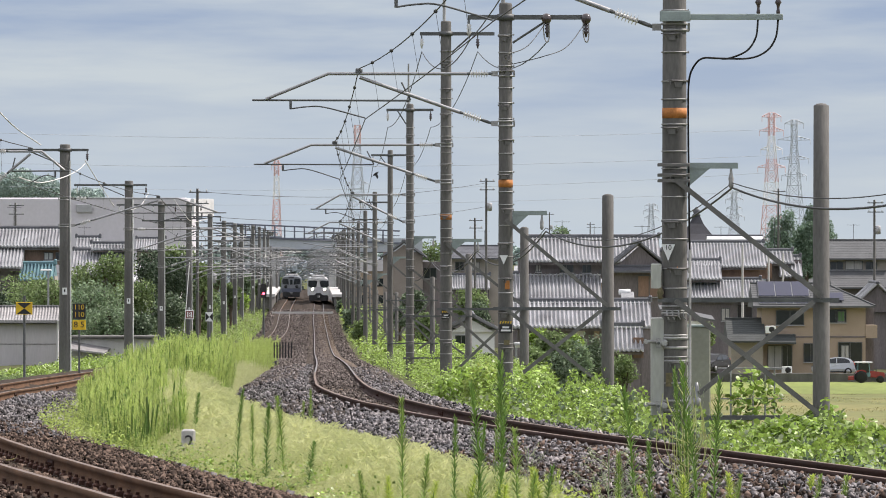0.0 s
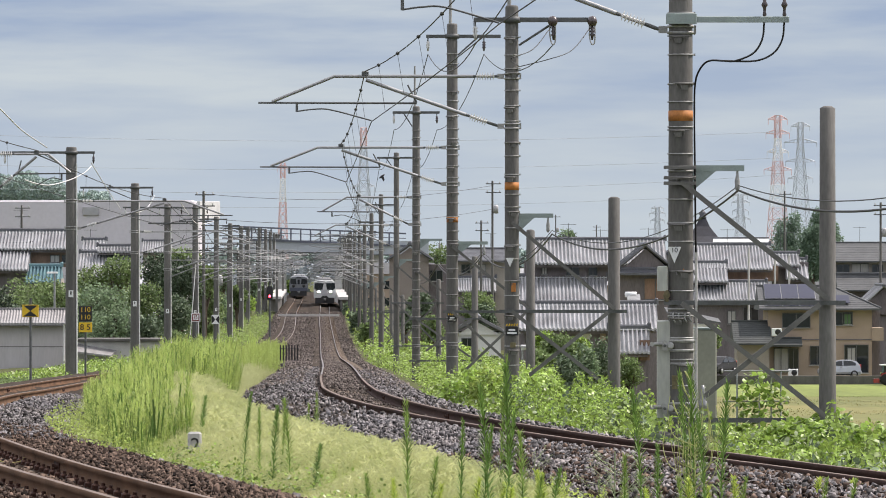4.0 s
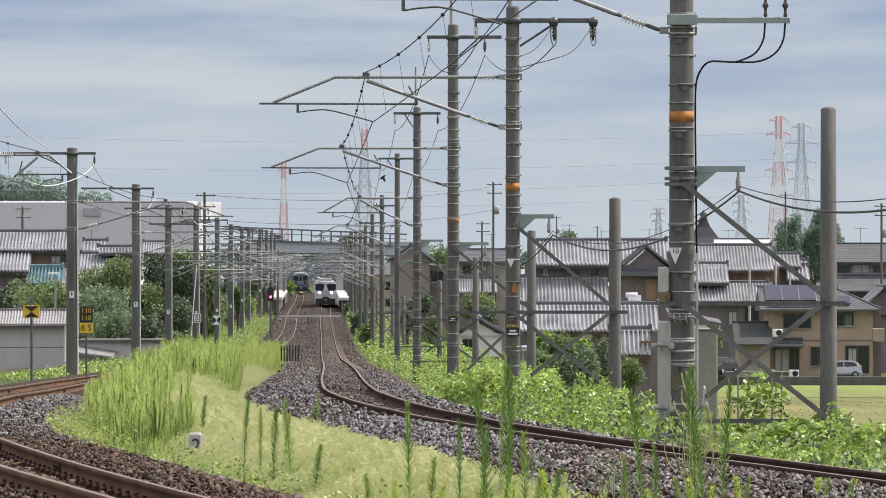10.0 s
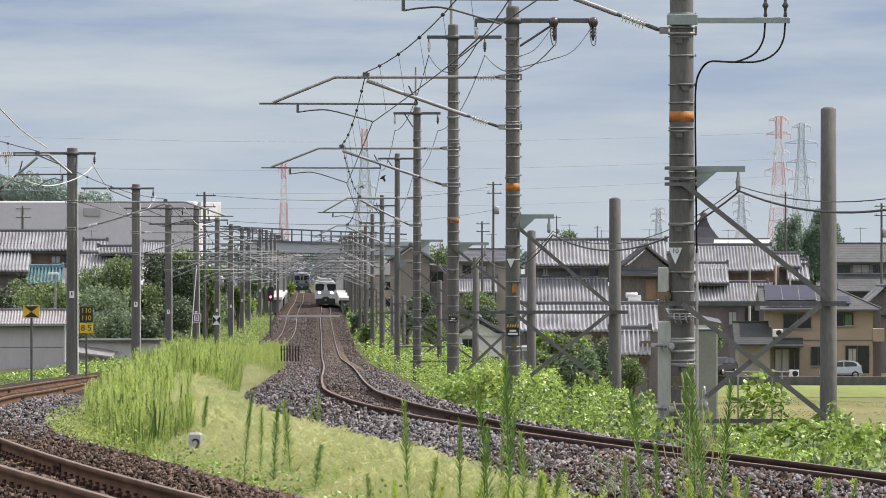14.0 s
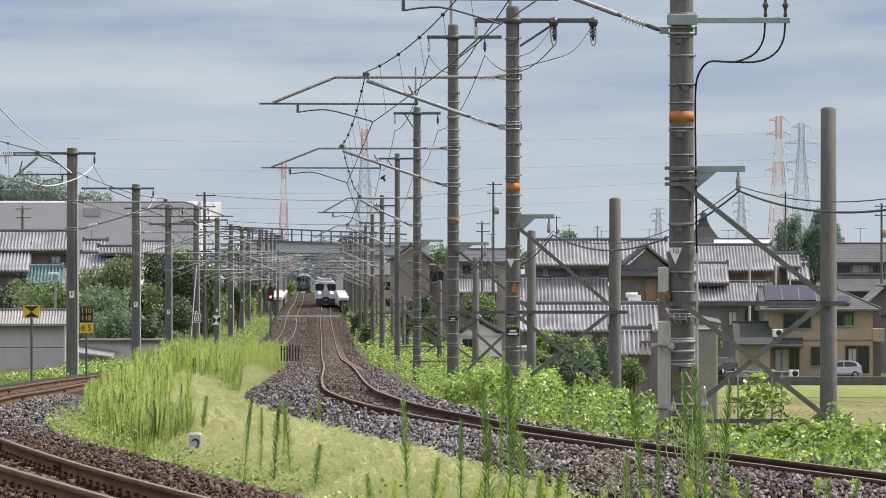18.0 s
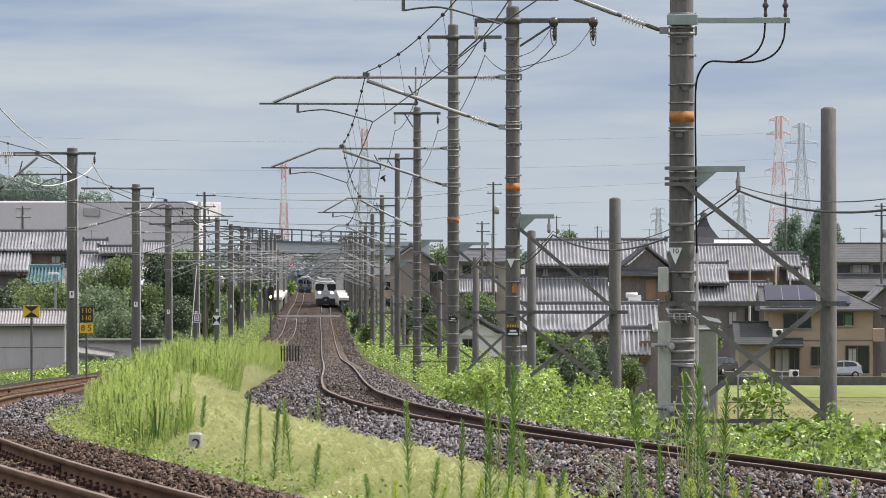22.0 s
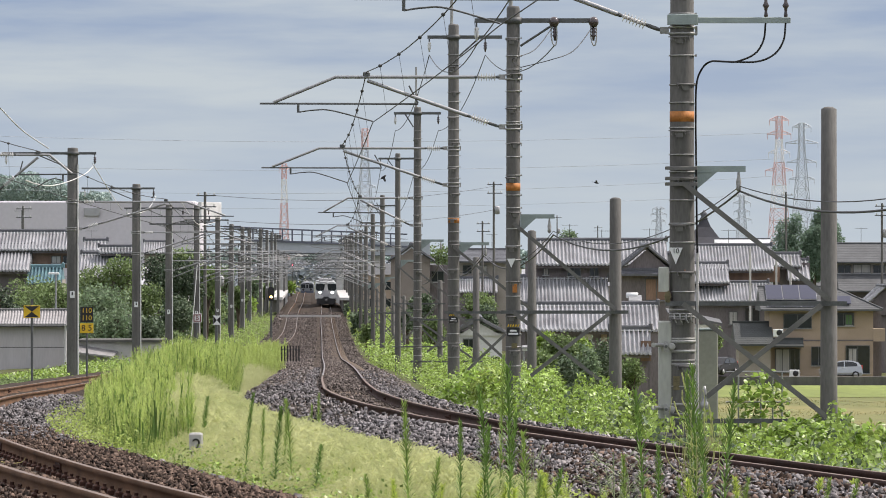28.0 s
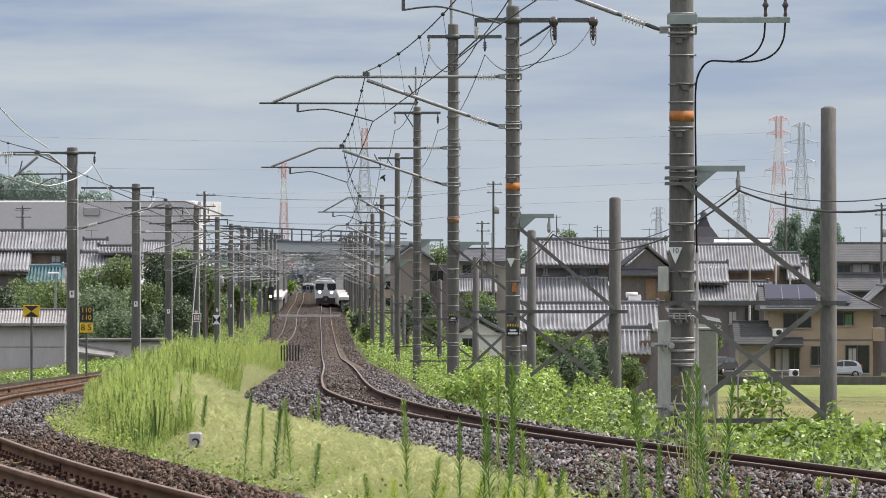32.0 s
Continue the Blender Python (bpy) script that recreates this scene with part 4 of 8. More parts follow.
for z0 in (1.36, 0.45):
    cl = Shape()
    for up in (0.04, -0.1):
        cl.turned([(0.193, -0.02), (0.198, -0.018), (0.198, 0.018), (0.193, 0.02)], 18, (0, 0, z0 + up))
    cl.rod((-0.42, -0.15, z0 - 0.01), (-0.24, -0.15, z0 - 0.01), 0.026, seg=8)
    cl = part("heavy_clamp", cl, BAND, near_mast, "bolted pair of grey steel bands")
    lug = Shape().turned([(0.028, -0.012), (0.055, -0.012), (0.055, 0.012), (0.028, 0.012)], 14, (-0.16, -0.21, z0 - 0.03), "Y")
    lug.box((-0.24, -0.2, z0 - 0.03), (0.07, 0.05, 0.15))
    part("lug", lug, BAND, cl, "ring-shaped steel lug")
    part("bolt", Shape().rod((-0.24, -0.26, z0 - 0.03), (-0.24, -0.2, z0 - 0.03), 0.022, seg=8), STEEL_DARK, cl)
    part("bolt", Shape().rod((-0.42, -0.19, z0 - 0.01), (-0.42, -0.11, z0 - 0.01), 0.035, seg=8), BAND, cl)
for z0, r in ((1.82, 0.19), (1.72, 0.187), (1.03, 0.188), (0.31, 0.2), (0.24, 0.2), (1.4, 0.188)):
    part("thin_band", Shape().turned([(r, -0.014), (r + 0.004, 0), (r, 0.014)], 20, (0, 0, z0 + 0.04)), BAND, near_mast, "pale thin steel band")
for z0 in (3.87, 3.72, 3.64):
    part("clamp_bar", Shape().slab((-0.02, -0.2, z0 + 0.04), (0.47, 0.05, 0.05), 0.01), BRACE, near_mast, "short steel bar clamped across the pole")
part("drop_insulator", Shape().turned([(0.015, 0.1), (0.04, 0.08), (0.055, 0.02), (0.05, -0.05), (0.03, -0.09), (0.01, -0.1)], 12, (3.26 - P1[0], -0.12, 2.04)), PORCELAIN_DARK, near_mast, "small brown insulator under the box")
for dx in (-0.12, -0.04, 0.05, 0.12):
    part("hook", Shape().tube([(dx, -0.2, 1.76 + 0.04), (dx, -0.24, 1.68 + 0.04), (dx + 0.03, -0.22, 1.63 + 0.04)], 0.012, 5), BAND, near_mast)
control_cabinet = tagged(part("control_cabinet", Shape().slab((0, 0, 0), (0.32, 0.35, 1.38), 0.02), CABINET), "cream-grey upright metal cabinet beside the mast foot", "cabinet")
control_cabinet.location = (3.95, 80.51, 0.8)
part("cabinet_roof", Shape().slab((0, 0, 0.7), (0.35, 0.4, 0.03), 0.01), STEEL_GREEN, control_cabinet)
footing = tagged(part("mast_footing", Shape().slab((P1[0] - 0.05, P1[1], -0.12), (0.8, 0.8, 0.3), 0.03), CONCRETE), "weathered concrete footing block of a mast", "footing")

boot = part("cable_boot", Shape().turned([(0.02, 0.36), (0.03, 0.3), (0.04, 0.2), (0.035, 0.14), (0.06, 0.12), (0.06, 0.02), (0.02, 0)], 12, (3.77 - P1[0], -0.24, 0.4)), GALV, near_mast, "pale cone-shaped cable boot")
# plates and marks on the next masts, and a pipe rack overgrown by vine
for (px, py, pz), z0, r, k in ((P2, 1.07, 0.145, 1.0), (P3, 0.81, 0.16, 0.95)):
    pl = tagged(part("mast_plate", Shape().slab((px, py - r - 0.012, z0), (0.25 * k, 0.015, 0.17 * k), 0.004), BLACK), "black plate with pale bars on a mast", "plate", "plates on masts")
    for dz, w in ((0.025, 0.13), (-0.035, 0.19)):
        part("pale_bar", Shape().box((px, py - r - 0.022, z0 + dz), (w * k, 0.004, 0.035 * k)), WHITE, pl)
    for i in range(5):
        part("stripe", Shape().box((px - 0.1 * k + 0.05 * k * i, py - r - 0.012, z0 + 0.125 * k), (0.022 * k, 0.012, 0.05 * k), ry=25), YELLOW, pl)
tagged(part("mast_plate", Shape().prism([(P2[0] - 0.12, 2.51), (P2[0] - 0.04, 2.33), (P2[0] + 0.04, 2.51)], P2[1] - 0.175, P2[1] - 0.16), WHITE), "white triangular plate on a mast", "plate", "plates on masts")
tagged(part("orange_mark", Shape().slab((P2[0] + 0.03, P2[1] - 0.15, 1.93), (0.09, 0.02, 0.17), 0.004), ORANGE), "small faded orange plate on a mast", "plate", "plates on masts")
rack = thing("pipe_rack", (4.96, 84.82, -0.08), 0, "thin pale pipe frame overgrown with vine", "pipe rack")
for dx in (-0.3, 0.06, 0.25, 0.4):
    part("upright", Shape().rod((dx, 0.15 * (dx > 0), -0.4), (dx, 0.15 * (dx > 0), 0.85), 0.013, seg=6), GALV, rack)
for z0 in (0.36, 0.84):
    part("rung", Shape().rod((-0.5, 0.05, z0), (0.52, 0.05, z0), 0.012, seg=6), GALV, rack)

wire("stay_wire", [(-16.55, 360.6, 1.6), (-16.95, 359.5, -4.2)], 0.03, WIRE_PALE, "pale slanting stay beside a mast", "wire", "stay wires")
# thin rods on three mast tops, and pale jumper wires by the left masts
for (px, py, pz), z0, ln in ((P2, 7.47, 0.9), (P3, 8.72, 1.6), (P4, 7.82, 1.45)):
    tagged(part("mast_rod", Shape().rod((px - 0.05, py, z0 - 0.4), (px - 0.05, py, z0 + ln), 0.045, 0.03, 8), BAND), "slim steel rod on top of a mast", "rod", "rods on masts")
for pts in (((-12.74, 163.79, 4.79), (-12.84, 169.64, 4.75), (-12.85, 175.93, 4.77), (-12.92, 186.27, 5.07), (-12.68, 190, 5.36), (-12.67, 193.88, 5.66)), ((-12.7, 215.91, 4.11), (-12.42, 220.93, 4.21), (-12.36, 226.19, 4.49), (-13.39, 250, 5.15)), ((-12.67, 193.88, 5.78), (-13.42, 211.11, 5.43), (-14.24, 231.71, 4.92), (-14.97, 250, 4.52)),
            ((-13.65, 279.41, 5.14), (-13.61, 287.88, 4.55), (-13.5, 296.88, 4.04), (-13.03, 306.45, 4.22)), ((-11.88, 143.94, 6.47), (-12, 153.23, 6.07), (-12.05, 163.79, 5.77))):
    wire("jumper_wire", smooth(pts), 0.018, WIRE_PALE, "pale jumper wire looped beside the masts", "wire", "jumper wires")
for px in (980, 1050):
    lp = thing("wire_anchor", ((px - 784) / 90, P2[1] - 0.06, 7.16), 0, "dark round insulator with a hanging wire loop", "insulator", "anchors on the crossarm")
    part("disc", Shape().turned([(0.03, -0.1), (0.09, -0.07), (0.11, 0.0), (0.09, 0.06), (0.03, 0.09)], 12, (0, 0, 0), "X"), PORCELAIN_DARK, lp)
    part("loop", Shape().tube(smooth([(-0.06, 0, 0), (-0.06, 0, -0.28), (-0.02, 0, -0.44), (0.03, 0, -0.44), (0.05, 0, -0.28), (0.04, 0, 0)]), 0.014, 5), BAND, lp)
    wire("stay_wire", smooth([((px - 784) / 90, P2[1], 7.1), ((px - 820) / 90, P2[1] - 1, 6.58), ((px - 860) / 90, P2[1] - 2, 6.36), (P2[0] + 0.15, P2[1], 6.27)]), 0.009, WIRE, "thin slack wire beside a mast", "wire", "stay wires")
for (px, py, pz), r, x0, z0, w, h, m in ((P1, 0.175, -0.05, 0.76, 0.17, 0.2, FADED_YELLOW), (P2, 0.145, 0.02, 0.8, 0.11, 0.1, FADED_YELLOW), (P1, 0.172, 0.02, 2.38, 0.045, 0.045, ORANGE)):
    tagged(part("painted_patch", Shape().slab((px + x0, py - r, z0), (w, 0.012, h), 0.003), m), "faded painted patch on a mast", "paint mark", "paint marks on masts")
tagged(part("spool_insulator", Shape().turned([(0.02, -0.09), (0.05, -0.065), (0.03, -0.03), (0.055, 0.015), (0.035, 0.065), (0.015, 0.1)], 12, (3.25, P1[1] - 0.15, 2)), FADED_YELLOW), "small yellowish spool insulator on the mast", "insulator")


# ---------------------------------------------------------------- houses
def ribbed_roof(x0, x1, y_eave, z_eave, y_ridge, z_ridge, pitch=0.3, rib=0.16, rough_rows=5):
    """Rows of round tiles running down a slope, as one thick skin."""
    n = max(2, int((x1 - x0) / pitch))
    k = 6
    xs, hs = [], []
    for i in range(n):
        for j in range(k):
            u = j / k
            xs.append(x0 + (x1 - x0) * (i + u) / n)
            hs.append(rib * (math.sin(math.pi * u / 0.5) if u < 0.5 else -0.65 * math.sin(math.pi * (u - 0.5) / 0.5)))
    xs, hs = np.array(xs + [x1]), np.array(hs + [0])
    L = math.hypot(y_ridge - y_eave, z_ridge - z_eave)
    ny, nz = -(z_ridge - z_eave) / L, abs(y_ridge - y_eave) / L
    if y_ridge < y_eave:
        ny = -ny
    rows = []
    for j in range(rough_rows + 1):
        u = j / rough_rows
        sag = -0.05 * math.sin(math.pi * u)
        k = 0.45 if j == 0 else 1.0
        for lip in ((0.0, 0.008) if 0 < j < rough_rows else (0.0,)):
            y, z = y_eave + (y_ridge - y_eave) * u, z_eave + (z_ridge - z_eave) * u + sag
            rows.append(np.stack([xs, y + ny * (hs * k + lip), z + nz * (hs * k + lip)], 1))
    low = rows[0].copy()
    low[:, 2] -= 0.16
    rows.insert(0, low)
    g = np.array(rows)
    r, c = g.shape[:2]
    idx = np.arange(r * c).reshape(r, c)
    f = np.stack([idx[:-1, :-1], idx[:-1, 1:], idx[1:, 1:], idx[1:, :-1]], 2).reshape(-1, 4)
    s = Shape()
    s.add(g.reshape(-1, 3).tolist(), f.tolist())
    return s


def slate_roof(x0, x1, y, run, ze, zr, hip=0.0, course=0.34):
    """Flat slates in lapped courses on the front slope; hip cuts back the right end of the ridge."""
    s = Shape()
    n = max(3, int(run / course))
    line = [(0.0, -0.14)] + [p for j in range(n) for p in ((j / n, 0.018), ((j + 1) / n, 0.0))]
    front = [[(x, y + run * u, ze + (zr - ze) * u + up) for x in (x0, x1 - hip * u)] for u, up in line]
    rear = [[(x0, y + 2 * run, ze), (x1, y + 2 * run, ze)], [(x0, y + 2 * run, ze - 0.14), (x1, y + 2 * run, ze - 0.14)]]
    v = [p for row in front + rear for p in row]
    r = len(v) // 2
    left, right = list(range(0, 2 * r, 2)), list(range(1, 2 * r, 2))
    s.add(v, [(2 * j, 2 * j + 1, 2 * j + 3, 2 * j + 2) for j in range(r - 1)] + [(2 * r - 2, 2 * r - 1, 1, 0), tuple(left[::-1]), tuple(right)])
    return s


def house(name, at, label, roofs=(), walls=(), windows=(), gables=(), category="house", slope=2.1):
    """A house from its own roofs, walls and openings. All x are along the front, y depths behind the front line, z over the house's base.
    roofs: x0, x1, z_ridge, z_eave, y, tile, plain; walls: x0, x1, z_top, z_bottom, y, depth, finish; windows: x0, x1, z0, z1, y, glass; gables: x0, x1, z_apex, z_eave, y, tile, wall."""
    h = thing(name, at, 0, label, category, "houses beside the line")
    for x0, x1, zt, zb, y, dep, mat in walls:
        part("wall", Shape().box(((x0 + x1) / 2, y + dep / 2, (zt + zb) / 2), (x1 - x0, dep, zt - zb)), mat, h)
    for x0, x1, zr, ze, y, mat, plain in roofs:
        run = (zr - ze) * slope
        if plain:
            hip = run if plain == "hip" else 0.0
            s = slate_roof(x0, x1, y, run, ze, zr, hip)
        else:
            s = ribbed_roof(x0, x1, y, ze, y + run, zr, 0.17, 0.035) if mat is SHEET_PALE else ribbed_roof(x0, x1, y, ze, y + run, zr)
            rear = Shape()
            rear.add([(x0, y + run, zr), (x1, y + run, zr), (x1, y + 2 * run, ze), (x0, y + 2 * run, ze), (x0, y, ze - 0.2), (x1, y, ze - 0.2)],
                  [(0, 1, 2, 3), (0, 3, 4), (1, 5, 2), (4, 3, 2, 5)])
        rf = part("roof", s, mat, h)
        if not plain:
            part("rear_slope", rear, mat, rf)
        if plain:
            cap = Shape().slab(((x0 + x1 - hip) / 2, y + run, zr + 0.04), (x1 - x0 - hip + 0.1, 0.3, 0.14), 0.04)
            if hip:
                cap.tube([(x1 - hip, y + run, zr + 0.03), (x1, y, ze + 0.04)], 0.08, 6)
        else:
            cap = Shape().slab(((x0 + x1) / 2, y + run, zr + 0.12), (x1 - x0 + 0.1, 0.34, 0.34), 0.08)
            for e in (x0, x1):
                cap.slab((e, y + run, zr + 0.2), (0.28, 0.4, 0.5), 0.08)
        if mat is TILE:
            part("ridge_plaster", Shape().box(((x0 + x1) / 2, y + run - 0.02, zr - 0.06), (x1 - x0, 0.4, 0.09)), PLASTER_WHITE, rf, "white plaster line under the ridge")
            # Dark strip stands in for the shadow below the tile ends.
            part("eave_shade_strip", Shape().box(((x0 + x1) / 2, y + 0.25, ze - 0.3), (x1 - x0 - 0.3, 0.1, 0.16)), WOOD_DARK, rf, "dark strip standing in for the eave shadow")
        if mat is SHEET_PALE:
            cap = Shape().slab(((x0 + x1) / 2, y + run, zr + 0.02), (x1 - x0 + 0.1, 0.24, 0.06), 0.02)
            part("verge_board", Shape().box((x1 + 0.03, y + run / 2, (zr + ze) / 2), (0.1, run * 1.1, 0.14), rx=math.degrees(math.atan2(zr - ze, run))), WHITE, rf, "white verge board")
        part("ridge_cap", cap, mat if mat in (SLATE, SLATE_DARK, SHEET_PALE, TEAL) else TILE_DARK, rf)
    for x0, x1, za, ze, y, mat, wmat in gables:
        xc = (x0 + x1) / 2
        part("gable_wall", Shape().prism([(x0 + 0.4, ze - 0.1), (xc, za - 0.25), (x1 - 0.4, ze - 0.1)], y + 0.4, y + 0.6), wmat, h)
        for a, b in ((x0, xc), (xc, x1)):
            xe, xr = (a, b) if a == x0 else (b, a)
            g = ribbed_roof(y, y + 9, xe, ze, xr, za)
            g.v = [(q, p, r) for p, q, r in g.v]
            part("roof", g, mat, h)
        part("ridge_cap", Shape().slab((xc, y + 4.5, za + 0.1), (0.4, 9.1, 0.3), 0.1), TILE_DARK, h)
    for x0, x1, z0, z1, y, mat in windows:
        w, hh = x1 - x0, z1 - z0
        fr = Shape()
        b = 0.06
        xc, zc = (x0 + x1) / 2, (z0 + z1) / 2
        for cx, cz, sx, sz in ((xc, z0 + b / 2, w, b), (xc, z1 - b / 2, w, b), (x0 + b / 2, zc, b, hh - 2 * b), (x1 - b / 2, zc, b, hh - 2 * b), (xc, zc, b, hh - 2 * b)):
            fr.box((cx, y - 0.04, cz), (sx, 0.1, sz))
        win = part("window", fr, STEEL_DARK, h)
        for k in (0, 1):
            pw = (w - 3 * b) / 2
            part("pane", Shape().box((x0 + b + pw / 2 + k * (pw + b), y - 0.015, zc), (pw, 0.02, hh - 2 * b)), mat, win)
        part("sill", Shape().box((xc, y - 0.08, z0 - 0.03), (w + 0.1, 0.16, 0.05)), SHEET_GREY, win)
    return h


house("house", (10.73, 431.8, -9.3), "two-storey farmhouse with grey tiled roofs and dark walls",
      ((-3.5, 7.5, 12.64, 10.82, 3.5, TILE, False), (-5.23, 2.64, 9.68, 7.45, 0, TILE, False)),
      ((-4.0, 6.91, 11.0, 9.32, 4.5, 6, WOOD_DARK), (-5.23, 2.05, 7.59, -0.3, 1.2, 5, WOOD_DARK)),
      ((-2.64, -2.18, 9.86, 10.45, 4.45, CURTAIN), (-0.68, 0.45, 9.77, 10.59, 4.45, GLASS), (1.14, 1.91, 9.77, 10.59, 4.45, GLASS)), (), "house", 2.1)
house("house", (15.7, 413.0, -9.3), "dark gabled house with black roof tiles beside the farmhouse",
      ((-2.2, 2.1, 10.42, 10.05, 1.6, TILE_DARK, True),),
      ((-2.04, 2.04, 10.3, -0.3, 2.5, 8, WOOD_DARK),),
      ((-0.1, 1.7, 8.0, 9.7, 2.45, WOOD_BROWN),), ((-2.57, 2.65, 12.22, 10.13, 2.0, TILE_DARK, WOOD_DARK),), "house", 2.1)
house("house", (27.16, 500.0, -9.3), "long low farmhouse with several grey tiled roofs",
      ((-3.95, 3.89, 12.26, 10.11, 4, TILE, False), (-3.95, -0.42, 10.58, 8.95, 1.5, TILE, False), (-3.95, 3.26, 8.79, 7.21, 0, TILE, False), (3.89, 6.53, 11.47, 10.47, 5, TILE, False), (5.16, 7.26, 10.89, 9.21, 3.5, TILE, False)),
      ((-3.42, 4.47, 10.32, 8.89, 5, 6, WOOD_BROWN), (-3.79, 2.95, 7.32, -0.3, 1, 5, WOOD_DARK), (4.21, 7.37, 10.68, -0.3, 6, 5, WOOD_DARK)),
      ((-0.53, 0.26, 4.95, 6.16, 0.95, CURTAIN), (0.95, 2.37, 4.95, 6.53, 0.95, GLASS)), (), "house", 2.1)
house("house", (32.73, 463.4, -9.3), "tan rendered two-storey house with solar panels on a grey roof",
      ((-5.36, 5.2, 8.72, 6.78, -0.1, SLATE, "hip"), (-7.66, -4.34, 5.66, 3.8, -2.0, SLATE_DARK, True), (-4.54, -1.71, 4.24, 3.66, -1.2, SLATE_DARK, True)),
      ((-4.54, 4.44, 6.93, -0.3, 1, 7, PLASTER_TAN), (-4.54, 4.49, 4.15, 4.05, 0.94, 0.1, WOOD_DARK), (4.44, 5.45, 5.12, 4.0, 0.9, 3, PLASTER_TAN), (4.44, 5.45, 6.6, -0.3, 4.5, 2, WOOD_DARK), (-7.27, -4.54, 3.95, -0.3, -0.8, 5, PLASTER_GREY)),
      ((-3.32, -0.88, 5.12, 6.39, 0.95, GLASS), (0.98, 2.78, 5.32, 6.49, 0.95, GLASS), (2.0, 2.63, 5.41, 6.34, 0.85, CURTAIN_GREEN), (-0.93, 0.34, 1.9, 3.56, 0.95, GLASS), (2.05, 4.15, 1.22, 3.66, 0.95, GLASS), (2.29, 3.02, 1.32, 3.41, 0.85, CURTAIN), (-4.05, -2.78, 1.32, 3.37, 0.95, CURTAIN), (-2.78, -1.9, 1.32, 3.37, 0.95, GLASS)), (), "house", 2.1)
house("house", (42.63, 542.9, -9.3), "grey-roofed two-storey house at the edge of the field",
      ((-2.86, 4.0, 12.57, 10.69, 3, SLATE, True), (-2.63, 4.0, 9.37, 7.77, 0, SLATE, True)),
      ((-2.63, 3.89, 10.91, -0.3, 4, 6, PLASTER_GREY), (-2.29, 3.89, 7.94, -0.3, 1, 5, WOOD_DARK)),
      ((-2.46, -1.14, 9.54, 10.34, 3.95, GLASS), (-0.91, 0.86, 9.54, 10.46, 3.95, CURTAIN), (1.14, 2.29, 9.54, 10.34, 3.95, GLASS)), (), "house", 2.1)
house("house", (42.64, 522.0, -9.3), "low dark house with a grey tiled gable roof",
      (),
      ((-1.37, 2.2, 5.46, -0.3, 1, 6, WOOD_DARK),),
      (), ((-2.64, 3.3, 8.32, 5.68, 0, TILE, WOOD_DARK),), "house", 2.1)
house("hut", (12.85, 365.4, -9.3), "small hut with a grey tiled roof and pinkish boards",
      ((-1.46, 1.31, 6.5, 4.96, 0, TILE, False),),
      ((-1.23, 1.08, 5.19, -0.3, 1, 3, WOOD_DARK), (0.62, 1.31, 5.73, 4.35, 0.6, 0.5, WOOD_BROWN)),
      ((-0.69, 0.0, 3.58, 4.35, 0.95, GLASS),), (), "hut", 1.2)
house("house", (-2.95, 452.4, -9.3), "tan rendered house with a dark overhanging gable roof",
      (),
      ((-1.52, 1.81, 11.48, -0.3, 2, 8, PLASTER_BROWN), (1.67, 3.71, 10.62, -0.3, 4, 6, WOOD_DARK)),
      ((1.9, 3.0, 9.19, 10.14, 3.95, GLASS),), ((-1.71, 2.19, 12.33, 11.0, 1.5, TILE_DARK, PLASTER_BROWN),), "house", 2.1)
house("house", (2.07, 351.9, -9.3), "white rendered house with a shallow grey roof",
      (),
      ((-1.26, 1.78, 6.48, -0.3, 1, 7, PLASTER_WHITE),),
      ((-0.81, 0.0, 5.3, 6.11, 0.95, GLASS), (1.04, 1.63, 4.26, 4.93, 0.95, GLASS)), ((-1.56, 2.15, 7.37, 6.41, 0.4, SLATE, PLASTER_WHITE),), "house", 2.1)
house("house", (4.4, 633.3, -9.3), "grey house with tiled roofs among the utility poles",
      ((-2.93, 3.47, 12.0, 10.53, 3, TILE_DARK, True), (-2.53, 2.0, 8.47, 7.0, 0, TILE, False)),
      ((-2.8, 3.2, 10.73, -0.3, 4, 6, PLASTER_GREY), (-2.53, 1.87, 7.27, -0.3, 1, 5, WOOD_DARK)),
      ((-2.13, -1.07, 9.07, 10.07, 3.95, GLASS), (-0.33, 0.8, 9.07, 10.07, 3.95, CURTAIN)), (), "house", 2.1)
house("house", (10.45, 387.8, -9.3), "low wing with a long grey tiled roof and grey walls",
      ((-5.22, 5.18, 7.92, 6.2, 0, TILE, False),),
      ((-4.49, 4.49, 6.41, -0.3, 1, 4, WOOD_DARK), (-0.41, 0.33, 6.33, 5.43, 0.9, 0.2, PLASTER_WHITE), (0.98, 1.39, 6.33, 4.9, 0.9, 0.2, PLASTER_TAN)),
      ((-1.43, -0.2, 4.49, 5.51, 0.95, GLASS), (-3.67, -2.65, 4.49, 5.51, 0.95, GLASS)), (), "house", 2.1)
house("house", (-36.2, 475.0, -6.5), "old farmhouse with grey tiles, brown boards and a teal lean-to",
      ((-4.5, 3.0, 10.7, 9.2, 4, TILE, False), (-4.5, -0.55, 9.45, 7.35, 1, TILE, False), (-0.75, 2.35, 7.55, 6.25, 0, TEAL, False)),
      ((-4.25, 2.9, 9.35, 7.5, 5, 6, WOOD_BROWN), (-4.25, -0.75, 7.55, -0.3, 2, 4, WOOD_DARK), (-0.6, 2.4, 6.5, -0.3, 1, 4, PLASTER_GREY)),
      ((1.15, 2.0, 7.9, 8.6, 4.95, CURTAIN), (2.2, 2.8, 7.9, 8.6, 4.95, GLASS)), (), "house", 2.1)
